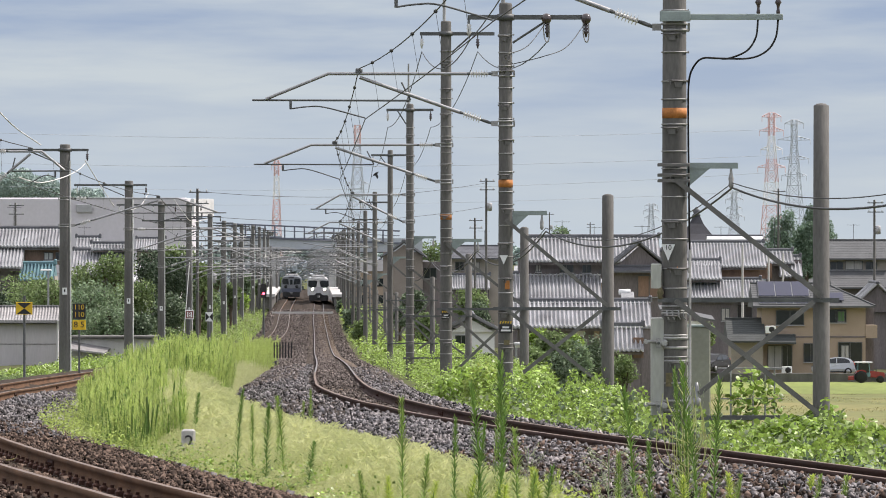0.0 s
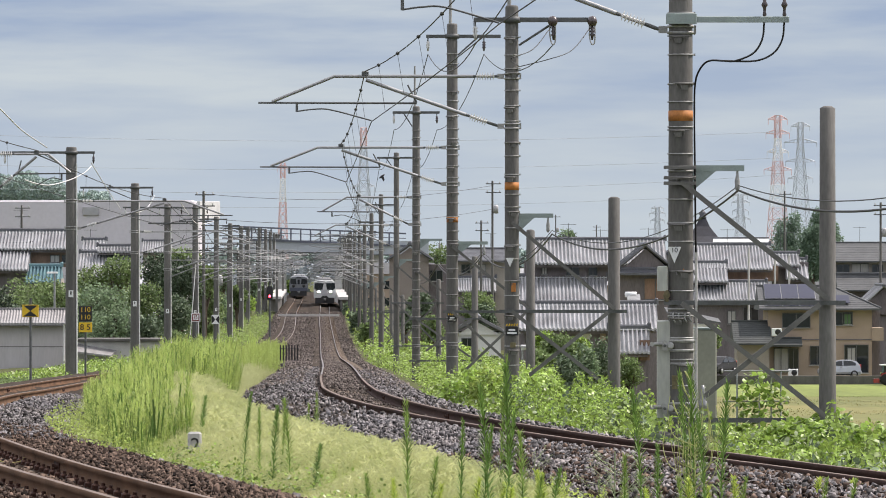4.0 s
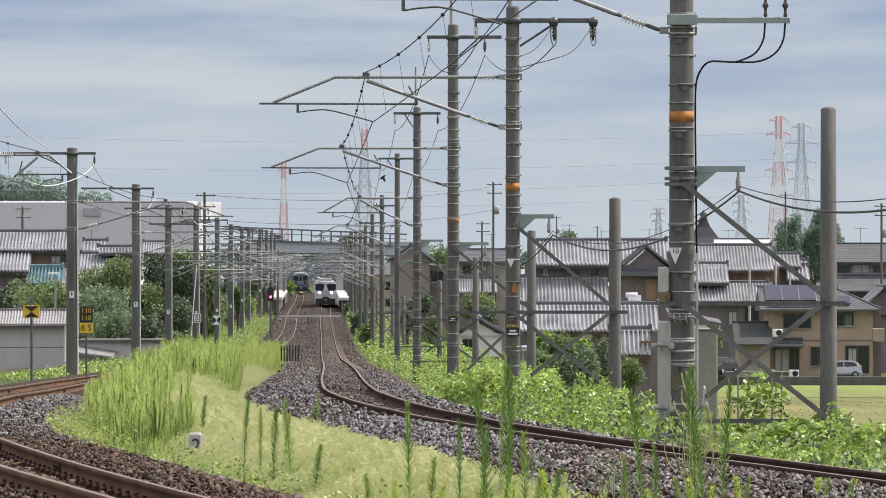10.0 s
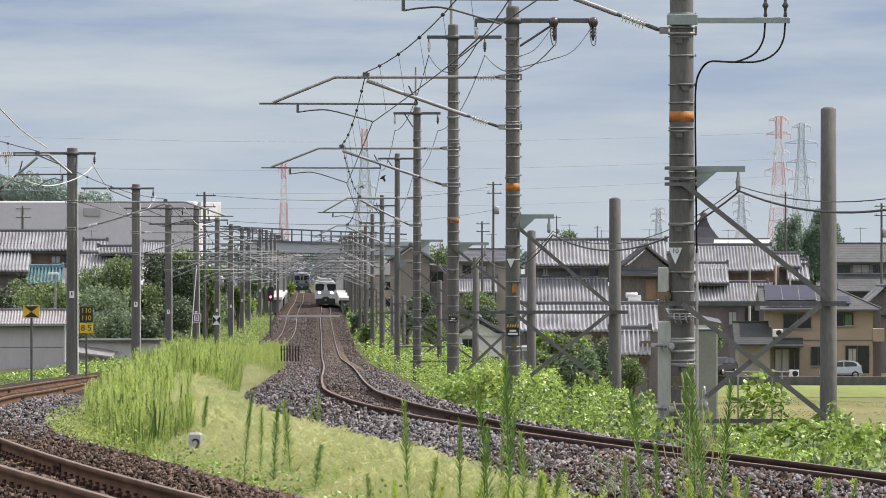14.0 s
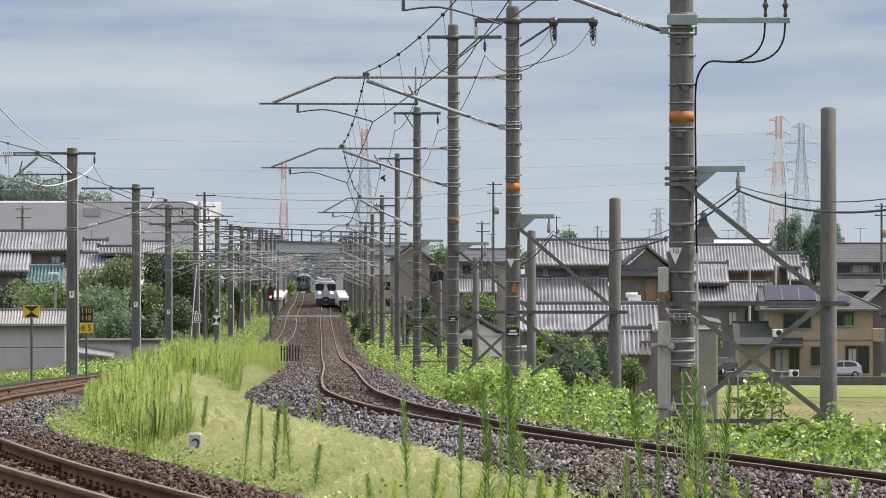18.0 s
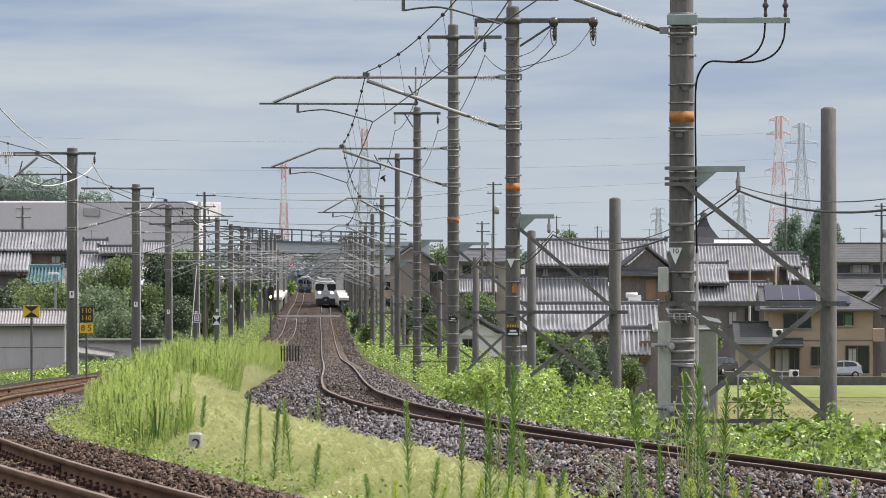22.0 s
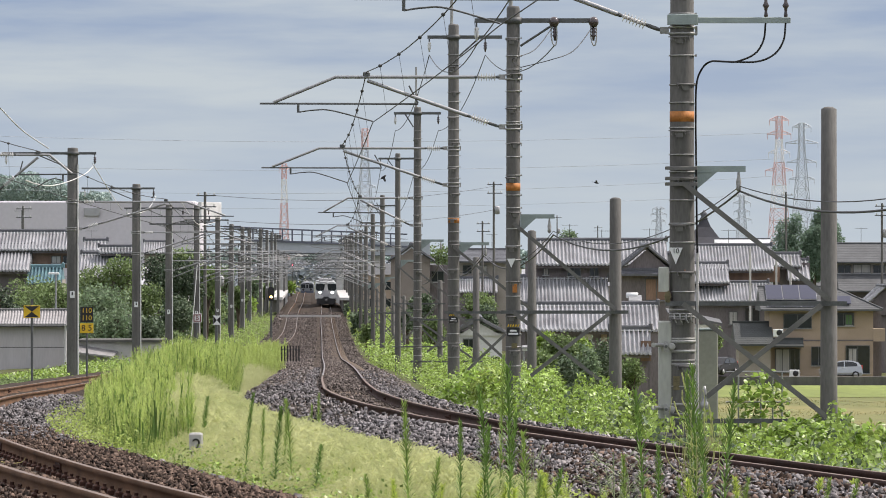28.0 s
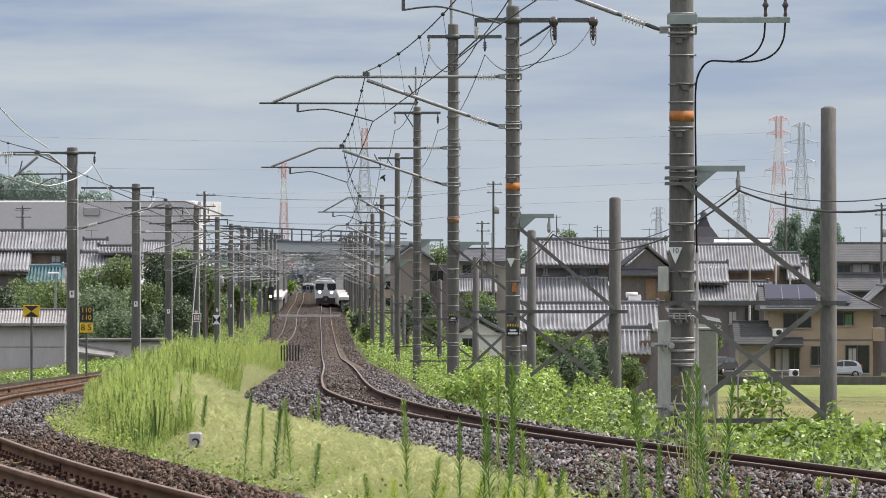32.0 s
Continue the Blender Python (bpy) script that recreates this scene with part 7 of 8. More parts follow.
# ---------------------------------------------------------------- road bridge over the line
def road_bridge():
    y = 791.67
    t = thing("road_bridge", (-21.17, y, float(rail_level(y)) - 0.5), 0, "bluish grey steel road bridge with railings over the tracks", "bridge", kind="structure")
    z = lambda py: 2.7 + (441 - py) / 12 - (float(rail_level(y)) - 0.5)
    X = lambda px: (px - 530) / 12
    for x0, x1, a, b in ((425, 512, 424, 450), (512, 592, 427, 448), (592, 760, 428, 452)):
        g = Shape()
        g.add([(X(x0), 0, z(b)), (X(x1), 0, z(b)), (X(x1), 0, z(a)), (X(x0), 0, z(a)), (X(x0), 7, z(b)), (X(x1), 7, z(b)), (X(x1), 7, z(a)), (X(x0), 7, z(a))],
              [(0, 1, 2, 3), (5, 4, 7, 6), (3, 2, 6, 7), (4, 5, 1, 0), (1, 5, 6, 2), (4, 0, 3, 7)])
        part("girder", g, GIRDER, t)
        part("lower_flange", Shape().box(((X(x0) + X(x1)) / 2, 0.2, z(b) - 0.08), (X(x1) - X(x0) - 0.02, 0.9, 0.16)), STEEL_DARK, t)
    slope = lambda px: 403 + (px - 430) * 0.042
    px = 412.0
    pm = Shape().box((0, 0, 0.95), (0.22, 0.16, 1.9)).mesh("railing_post", RAILING)
    while px < 700:
        part("railing_post", pm, None, t).location = (X(px), -0.2, z(slope(px) + 23))
        px += 17.4
    for dz, hh in ((0, 0.22), (8.5, 0.1), (22, 0.3)):
        a, b = Vector((X(395), -0.22, z(slope(395) + dz))), Vector((X(720), -0.22, z(slope(720) + dz)))
        part("railing_bar", Shape().box((a + b) / 2, ((b - a).length, 0.1, hh), ry=math.degrees(math.atan2(a.z - b.z, b.x - a.x))), RAILING, t)
    for px in (432, 500, 600, 668):
        part("pier", Shape().slab((X(px), 3, z(451) / 2), (1.1, 5, z(451)), 0.1), CONCRETE_PALE, t)
    return t


road_bridge()


# ---------------------------------------------------------------- signs and signals
def lettering(text, size, mat, parent, at, label=""):
    cu = bpy.data.curves.new("text", "FONT")
    cu.body, cu.size, cu.extrude, cu.align_x, cu.align_y = text, size, 0.003, "CENTER", "CENTER"
    ob = new("text_source", cu)
    me = bpy.data.meshes.new_from_object(ob.evaluated_get(bpy.context.evaluated_depsgraph_get()))
    bpy.data.objects.remove(ob)
    me.materials.clear()
    me.materials.append(mat)
    o = part("lettering", me, None, parent, label)
    o.matrix_basis = pose(*at, 90, 0, 0)
    return o


def post_sign(name, at, height, label, r=0.03):
    t = thing(name, at, 0, label, "sign")
    part("post", Shape().rod((0, 0, -0.3), (0, 0, height), r, seg=8), STEEL_DARK, t)
    return t


# yellow and black cross board
s0 = post_sign("cross_board_sign", (-9.71, 126.67, -0.11), 1.63, "square yellow sign with black triangles on a post")
board = part("board", Shape().slab((0, -0.06, 1.33), (0.39, 0.02, 0.29), 0.006), YELLOW, s0)
hw, hh, zc = 0.17, 0.13, 1.33
part("black_triangle", Shape().prism([(-hw, zc + hh), (0, zc), (hw, zc + hh)], -0.078, -0.072), BLACK, board)
part("black_triangle", Shape().prism([(-hw, zc - hh), (hw, zc - hh), (0, zc)], -0.078, -0.072), BLACK, board)

# speed boards
s1 = post_sign("speed_limit_sign", (-10.18, 153.23, -0.64), 1.58, "stacked yellow and black speed limit boards on a post")
zc = (648 - 557) / 62
dark = part("black_board", Shape().slab((0, -0.06, zc), (0.37, 0.02, 0.44), 0.006), BLACK, s1)
lettering("110", 0.2, YELLOW, dark, (0, -0.076, zc + 0.11), "yellow figures")
lettering("110", 0.2, YELLOW, dark, (0, -0.076, zc - 0.1), "yellow figures")
zc = (648 - 581) / 62
gold = part("yellow_board", Shape().slab((0, -0.06, zc), (0.38, 0.02, 0.28), 0.006), YELLOW, s1)
lettering("8 5", 0.24, BLACK, gold, (0, -0.076, zc), "black figures")

s2 = post_sign("letter_sign", (-8.38, 182.69, -1.13), 1.5, "small square sign with a red letter on a post")
bb = part("board", Shape().slab((0, -0.05, 1.48), (0.3, 0.02, 0.3), 0.006), WHITE, s2)
part("red_border", Shape().box((0, -0.064, 1.48), (0.25, 0.006, 0.25)), RED_DULL, bb)
part("white_field", Shape().box((0, -0.069, 1.48), (0.18, 0.006, 0.18)), WHITE, bb)
lettering("B", 0.22, RED_DULL, bb, (0, -0.075, 1.48), "red letter")

s3 = post_sign("cross_marker_sign", (-8.91, 211.11, -1.83), 1.96, "white marker board with black triangles on a post")
bb = part("board", Shape().slab((0, -0.05, 1.73), (0.3, 0.02, 0.36), 0.006), WHITE, s3)
zc = 1.73
part("black_triangle", Shape().prism([(-0.14, zc + 0.16), (-0.14, zc - 0.16), (0, zc)], -0.068, -0.062), BLACK, bb)
part("black_triangle", Shape().prism([(0.14, zc + 0.16), (0, zc), (0.14, zc - 0.16)], -0.068, -0.062), BLACK, bb)

lettering("10", 0.1, BLACK, PLATE, (0.0, -0.22, 3.25), "dark figures")

# concrete marker post in the grass
mk = thing("marker_post", (-2.79, 60.51, 0.34), 0, "short pale concrete marker post with a dark figure", "marker post")
part("block", Shape().slab((0, 0, 0.05), (0.155, 0.12, 0.48), 0.02), CONCRETE_PALE, mk)
lettering("2", 0.22, BLACK, mk, (0.01, -0.066, 0.14), "dark painted figure")

# colour light signal by the far platform; its lens wheel turns from red to amber
sig = thing("railway_signal", (-14.52, 452.38, float(rail_level(452)) - 0.4), 0, "black two-aspect railway signal on a dark post", "railway signal")
z0 = float(rail_level(452)) - 0.4
part("post", Shape().rod((0, 0, -0.2), (0, 0, 0.27 - z0), 0.09, seg=10), STEEL_DARK, sig)
zs = -1.2 - z0
head = Shape()
head.prism([(-0.2, zs - 0.5), (0.2, zs - 0.5), (0.25, zs - 0.3), (0.25, zs + 0.55), (0.17, zs + 0.7), (-0.17, zs + 0.7), (-0.25, zs + 0.55), (-0.25, zs - 0.3)], -0.28, -0.12)
head = part("signal_head", head, BLACK, sig)
part("finial", Shape().slab((0, 0, 0.27 - z0), (0.9, 0.6, 0.12), 0.03), STEEL_DARK, sig)
wheel = part("lens_wheel", Shape().turned([(0.02, -0.02), (0.27, -0.02), (0.27, 0.0)], 20, (0, 0, 0), "Y"), BLACK, sig, "turning lens wheel")
wheel.location = (0, -0.3, zs)
part("red_lens", Shape().turned([(0.11, -0.03), (0.10, -0.06), (0.04, -0.08)], 14, (0, 0, -0.14), "Y"), LAMP_RED, wheel, "lit red lens")
part("amber_lens", Shape().turned([(0.11, -0.03), (0.10, -0.06), (0.04, -0.08)], 14, (0, 0, 0.14), "Y"), LAMP_AMBER, wheel, "lit amber lens")
part("visor", Shape().prism([(-0.28, zs + 0.01), (0.28, zs + 0.01), (0.28, zs + 0.36), (-0.28, zs + 0.36)], -0.5, -0.42), BLACK, sig, "black hood over the upper half")


# a second signal far down the line, its red lens hidden until the train has passed it
far_sig = thing("railway_signal", (-28.1, 1000, float(rail_level(1000)) - 0.4), 0, "distant black railway signal on a slim post", "railway signal")
zf = 2.7 - 26 / 9.5 - float(rail_level(1000)) + 0.4
part("post", Shape().rod((0, 0, -0.2), (0, 0, zf + 0.6), 0.09, seg=8), STEEL_DARK, far_sig)
part("signal_head", Shape().slab((0, -0.2, zf + 0.15), (0.6, 0.16, 1.3), 0.08), BLACK, far_sig)
far_wheel = part("lens_wheel", Shape().turned([(0.02, -0.02), (0.36, -0.02), (0.36, 0.0)], 20, (0, 0, 0), "Y"), BLACK, far_sig, "turning lens wheel")
far_wheel.location = (0, -0.3, zf)
part("red_lens", Shape().turned([(0.17, -0.03), (0.15, -0.06), (0.04, -0.08)], 14, (0, 0, -0.18), "Y"), LAMP_RED, far_wheel, "lit red lens")
part("visor", Shape().slab((0, -0.46, zf + 0.22), (0.74, 0.08, 0.42), 0.02), BLACK, far_sig, "black hood over the upper half")


tagged(part("rain_pipe", Shape().tube([(-22.3, 316.6, -1.75), (-22.34, 317.1, -2.2), (-22.34, 317.1, -4.3)], 0.065, 8), WHITE), "white rain pipe on the storehouse's corner", "pipe")
# guard rail and lamp post by the storehouse
annex = thing("annex", (-21.11, 311.48, -4.6), 0, "low grey annex wall with a pale coping and a lean-to roof", "annex")
part("wall", Shape().box((2.46, 1.5, -2.71 / 2 + 2.3), (4.92, 3, -2.71 + 4.6)), CONCRETE_PALE, annex)
part("coping", Shape().slab((2.46, 1.4, -2.61 + 4.6), (5.11, 3.4, 0.14), 0.03), CONCRETE, annex)
lean = Shape().add([(-0.3, -1.2, -3.23 + 4.6), (1.97, -1.2, -3.5 + 4.6), (2.23, -0.02, -3.23 + 4.6), (-0.3, -0.02, -2.81 + 4.6),
                    (-0.3, -1.2, -3.33 + 4.6), (1.97, -1.2, -3.6 + 4.6), (2.23, -0.02, -3.33 + 4.6), (-0.3, -0.02, -2.91 + 4.6)],
                   [(0, 1, 2, 3), (7, 6, 5, 4), (0, 4, 5, 1), (1, 5, 6, 2), (3, 7, 4, 0)])
part("lean_to_roof", lean, SHEET_PALE, annex)
lp = thing("street_lamp", (-24.55, 340.0, -4.0), 0, "slim grey street lamp beside the road", "street lamp")
part("pole", Shape().rod((0, 0, -1), (0, 0, 5.19), 0.075, 0.06, 8), GALV, lp)
part("lamp_head", Shape().slab((-0.15, 0, 5.15), (0.7, 0.2, 0.12), 0.04), WHITE, lp)


# ---------------------------------------------------------------- cars
def car(at, rz, paint, label):
    t = thing("car", at, rz, label, "car", "parked cars")
    # a lofted body: outline points (x, z) with half widths, narrower at the roof
    prof = [(-1.78, 0.22, 0.7), (-1.86, 0.45, 0.76), (-1.82, 0.68, 0.78), (-1.6, 0.84, 0.77), (-1.05, 0.97, 0.76), (-0.62, 1.22, 0.69), (-0.2, 1.44, 0.6), (0.35, 1.52, 0.58), (0.95, 1.49, 0.58),
            (1.42, 1.36, 0.62), (1.66, 1.08, 0.72), (1.76, 0.8, 0.77), (1.8, 0.5, 0.77), (1.74, 0.22, 0.7)]
    n = len(prof)
    body = Shape().add([(x, -w, z) for x, z, w in prof] + [(x, w, z) for x, z, w in prof], [tuple(range(n)), tuple(range(2 * n - 1, n - 1, -1))] + [(i, n + i, n + (i + 1) % n, (i + 1) % n) for i in range(n)], False)
    part("body", body, paint, t)
    for y in (-1, 1):
        for pts in ([(-0.78, 1.02), (-0.3, 1.36), (0.2, 1.43), (0.2, 1.0)], [(0.28, 1.0), (0.28, 1.44), (0.95, 1.41), (1.3, 1.26), (1.36, 1.03)]):
            side = [(x, y * (0.78 - 0.2 * max(0, (z - 0.9) / 0.6)), z) for x, z in pts]
            m = len(side)
            part("side_window", Shape().add(side + [(p[0], p[1] - 0.03 * y, p[2]) for p in side], [tuple(range(m)), tuple(range(2 * m - 1, m - 1, -1))] + [(i, m + i, m + (i + 1) % m, (i + 1) % m) for i in range(m)]), GLASS, t)
        part("sill_strip", Shape().slab((0, y * 0.77, 0.27), (2.0, 0.04, 0.1), 0.01), RUBBER, t)
    part("door_handle", Shape().slab((0.1, -0.79, 0.88), (0.16, 0.03, 0.04), 0.01), GALV, t)
    part("bumper", Shape().slab((1.76, 0, 0.45), (0.12, 1.5, 0.24), 0.04), paint, t)
    for x in (-1.15, 1.2):
        for y in (-0.74, 0.74):
            w = part("wheel", Shape().turned([(0.2, -0.1), (0.29, -0.1), (0.31, -0.06), (0.31, 0.06), (0.29, 0.1), (0.2, 0.1)], 18, (x, y, 0.31), "Y"), RUBBER, t)
            part("rim", Shape().turned([(0.02, -0.11), (0.19, -0.105), (0.19, 0.105), (0.02, 0.11)], 14, (x, y, 0.31), "Y"), GALV, w)
    for x, y in ((1.72, -0.64), (1.72, 0.64)):
        part("tail_lamp", Shape().slab((x, y, 0.95), (0.12, 0.16, 0.34), 0.02), RED, t)
    return t


SILVER_BLUE = material("silver_blue_car_paint", (0.47, 0.49, 0.53), 0.3, 0.3, vary=0.05, bump=0, coat=0.8)
TRACTOR_RED = material("red_tractor_paint", (0.3, 0.03, 0.035), 0.25, 0.2, vary=0.05, bump=0, coat=0.8)
car((33.7, 456.73 - 1.5, -8.26), 0, SILVER_BLUE, "small silver-blue hatchback parked before the tan house")
car((23.38, 452.38, -7.92), 60, BLACK, "dark car parked in a shady yard")


# low wall and rice field before the houses
wall = tagged(part("garden_wall", Shape().slab((28, 452.38, -8.54), (48, 0.25, 1.0), 0.04), CONCRETE), "low dark grey wall along the field", "wall", kind="structure")
fld = Shape()
fld.add([(-20, 240, -9.32), (160, 240, -9.32), (160, 480, -9.32), (-20, 480, -9.32)], [(0, 1, 2, 3)])
rng = np.random.default_rng(77)
for tuft_mat, n in ((GRASS, 7000), (STRAW_DULL, 3000)):
    p = np.stack([6 + 32 * rng.random(n), 335 + 108 * rng.random(n) ** 0.8, np.full(n, -9.32)], 1)
    k = fbm(p[:, 0], p[:, 1], 0.25, 2.0 if tuft_mat is GRASS_GREEN else 4.0) > 0.45
    p = p[k]
    n = len(p)
    blade = [(-0.25, 0, 0), (0.25, 0, 0), (0.12, 0.15, 0.7), (-0.2, 0.1, 1.0), (0.3, -0.2, 0.0), (0.55, -0.1, 0.6)]
    tagged(part("field_tufts", strew("field_tufts", blade, [(0, 1, 2), (0, 2, 3), (1, 4, 5)], placings(p, 0.05 + 0.05 * rng.random(n), rng.random(n) * 6.3), tuft_mat), None), "tufts of mown grass scattered over the field", "grass", kind="stuff")
tagged(part("field", fld, GRASS), "yellowing mown grass field below the bank", "field", kind="structure")


# tall gray building, hill, and masts far off
big = thing("industrial_building", (-67.11, 1055.56, -3.86), 0, "huge pale grey industrial hall, its sunlit end coloured white", "building")
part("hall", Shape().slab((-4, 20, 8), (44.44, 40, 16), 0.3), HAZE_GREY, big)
# White render on a turned block brings out the sunlit end wall.
part("sunlit_white_end", Shape().slab((21.11, 1.2, 14.11), (0.8, 7.4, 3.33), 0.05, rz=-30), PLASTER_WHITE, big)
part("vent", Shape().slab((-2, -0.3, 13.89), (3.11, 0.4, 1.56), 0.05), SHEET_GREY, big)


def hill():
    rng = np.random.default_rng(77)
    n = 60000
    x = -330 + 130 * rng.random(n)
    top = np.interp(x, [-330, -300, -285, -262, -257, -252, -246, -240, -235, -231, -200], [60, 62, 64, 56, 52, 49, 50, 53, 51, 44, 20]) + 1.5 * np.sin(x / 3.1) + np.sin(x / 1.3)
    z = np.maximum(top, 20) * rng.random(n) ** 0.5
    p = np.stack([x, 3750 + 60 * rng.random(n) - z * 0.8, z - 10], 1)
    m = placings(p, 2.1 * (0.5 + 0.7 * rng.random(n)), rng.random(n) * 6.3, rng.normal(0.9, 0.5, n), rng.normal(0, 0.6, n))
    tagged(part("wooded_hill", strew("wooded_hill", LEAF_SMALL, LEAF_SMALL_F, m, HILL), None), "distant wooded hill with haze mixed into its colour", "hill", kind="stuff")


hill()


def pylon(x, d, ztop, half_top, half_base, arms, mats, label, zbase=-12.0):
    t = thing("transmission_pylon", (x, d, zbase), 12, label, "pylon", "transmission pylons")
    h = ztop - zbase
    n = 14
    for k in range(n):
        u0, u1 = k / n, (k + 1) / n
        w = lambda u: half_base + (half_top - half_base) * min(1, u / 0.85)
        a, b = w(u0), w(u1)
        z0, z1 = h * u0, h * u1
        s = Shape()
        for i in range(4):
            c0 = [(-a, -a), (a, -a), (a, a), (-a, a)]
            c1 = [(-b, -b), (b, -b), (b, b), (-b, b)]
            p, q, pn, qn = c0[i], c1[i], c0[(i + 1) % 4], c1[(i + 1) % 4]
            s.rod((*p, z0), (*q, z1), 0.2, seg=4, caps=False)
            s.rod((*p, z0), (*qn, z1), 0.14, seg=4, caps=False)
            s.rod((*pn, z0), (*q, z1), 0.14, seg=4, caps=False)
            s.rod((*q, z1), (*qn, z1), 0.14, seg=4, caps=False)
        part("lattice_section", s, mats[min(len(mats) - 1, k * len(mats) // n)], t)
    for u, ln in arms:
        z = h * u
        for sx in (-1, 1):
            s = Shape()
            for e in (-1, 1):
                s.rod((sx * half_top, e * half_top, z), (sx * ln, 0, z + 0.3), 0.15, seg=4, caps=False)
                s.rod((sx * half_top, e * half_top, z + 2.2), (sx * ln, 0, z + 0.5), 0.15, seg=4, caps=False)
                for q in (0.3, 0.6):
                    x = sx * (half_top + (ln - half_top) * q)
                    s.rod((x, e * half_top * (1 - q), z + 0.3 * q), (x, e * half_top * (1 - q), z + 2.2 - 1.7 * q), 0.12, seg=4, caps=False)
            s.rod((sx * ln, 0, z + 0.4), (sx * ln, 0, z - 2.4), 0.14, seg=4, caps=False)
            part("cross_arm", s, mats[-1] if u > 0.8 else mats[min(len(mats) - 1, int(u * len(mats)))], t)
    return t


# Steel and red are paled by distance haze put into the colour.
STEEL_FAR = material("hazed_galvanised_lattice", (0.5, 0.535, 0.58), 0.6, 0.1, vary=0.1, bump=0)
RED_FAR = material("hazed_red_lattice_paint", (0.68, 0.47, 0.455), 0.6, vary=0.1, bump=0)
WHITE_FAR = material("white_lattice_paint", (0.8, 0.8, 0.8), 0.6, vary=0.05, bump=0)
ARMS = [(0.972, 5.0), (0.885, 6.2), (0.77, 5.6), (0.66, 7.2)]
ARMS_WIDE = [(0.97, 5.2), (0.865, 9.0), (0.74, 8.2), (0.63, 7.0)]
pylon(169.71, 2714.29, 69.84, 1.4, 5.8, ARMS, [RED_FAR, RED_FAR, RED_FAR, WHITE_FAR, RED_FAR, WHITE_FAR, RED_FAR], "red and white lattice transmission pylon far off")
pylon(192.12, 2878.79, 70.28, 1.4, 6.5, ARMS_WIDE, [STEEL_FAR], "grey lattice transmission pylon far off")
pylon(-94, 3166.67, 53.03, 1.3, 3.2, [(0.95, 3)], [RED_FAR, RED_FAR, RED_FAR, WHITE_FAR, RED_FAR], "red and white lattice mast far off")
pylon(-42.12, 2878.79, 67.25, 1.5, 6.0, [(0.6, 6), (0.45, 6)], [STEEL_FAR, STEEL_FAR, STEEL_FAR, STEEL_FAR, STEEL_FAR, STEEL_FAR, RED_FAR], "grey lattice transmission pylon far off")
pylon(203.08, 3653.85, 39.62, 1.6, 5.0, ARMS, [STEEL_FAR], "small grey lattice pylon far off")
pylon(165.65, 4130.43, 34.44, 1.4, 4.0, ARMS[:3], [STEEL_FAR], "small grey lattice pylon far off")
for za, zb, sag in ((225, 236, 3), (280, 282, 3), (318, 312, 4), (352, 344, 3)):
    wire("transmission_line", sagging((169.71, 2700, 2.7 + (441 - zb) / 3.5), (-330, 2720, 2.7 + (441 - za) / 3.5), sag * 2, 24), 0.09, STEEL_FAR, "thin transmission line across the sky", "wire", "transmission lines")
for za, zb in ((345, 330), (388, 372)):
    wire("utility_wire", sagging((-19.18, 431.82, 22.75)[:2] + (2.7 + (441 - za) / 22,), (5.24, 558.82, 28.64)[:2] + (2.7 + (441 - zb) / 17,), 0.9, 20), 0.02, WIRE, "thin utility wire strung between utility poles", "wire", "utility wires")


def utility_pole(x, d, ztop, label, arms=(0.4, 1.1), w=0.9, r=0.16, gear=True, mat=None):
    z0 = float(ground(x, d))
    h = ztop - z0
    t = thing("utility_pole", (x, d, z0), 0, label, "utility pole", "utility poles")
    part("pole", Shape().rod((0, 0, -0.5), (0, 0, h), r, r * 0.7, 10), mat or CONCRETE, t)
    for k, a in enumerate(arms):
        part("crossarm", Shape().box((0.1, -0.12, h - a), (2 * w, 0.09, 0.09)), STEEL_DARK, t)
        for x in (-w * 0.8, 0.0, w * 0.8):
            part("insulator", Shape().turned([(0.03, 0), (0.07, 0.06), (0.04, 0.1), (0.07, 0.15), (0.02, 0.2)], 8, (x + 0.1, -0.12, h - a + 0.04)), PORCELAIN, t)
    if gear:
        part("transformer", Shape().turned([(0.05, 0), (0.26, 0.03), (0.28, 0.75), (0.2, 0.85), (0.04, 0.88)], 12, (0.35, -0.1, h - 3.4)), SHEET_GREY, t, "grey pole transformer")
    return t


for px, py, s, gear in ((873, 322, 17, True), (853, 392, 15, False), (362, 340, 22, False), (40, 365, 17, False), (1057, 400, 9, False), (1390, 340, 14, False), (1560, 360, 18, True), (985, 382, 9, True)):
    utility_pole((px - 784) / s, 9500 / s, 2.7 + (441 - py) / s, "grey utility pole with crossarms among houses", (0.3, 1.2) if s > 14 else (0.4,), 0.8, 0.15, gear)

for x, ztop in ((28.1, 2.75), (30.5, 2.0), (31.8, 2.0)):
    utility_pole(x, 492.0, ztop, "slim pale concrete pole beside the farmhouse", (), 0.8, 0.13, False, CONCRETE_PALE)
# line of plain poles behind the masts
for k, y in enumerate((392, 445, 500, 552, 604, 655, 705)):
    utility_pole(LEFT_X.get((361, 416, 471, 526, 575, 625, 675)[k]) - 1.3, y, float(rail_level(y)) + 7.4 + 0.5 * (k % 3), "plain concrete pole with crossarms beside the masts", (0.3, 0.9), 0.9, 0.17, k % 3 == 1)

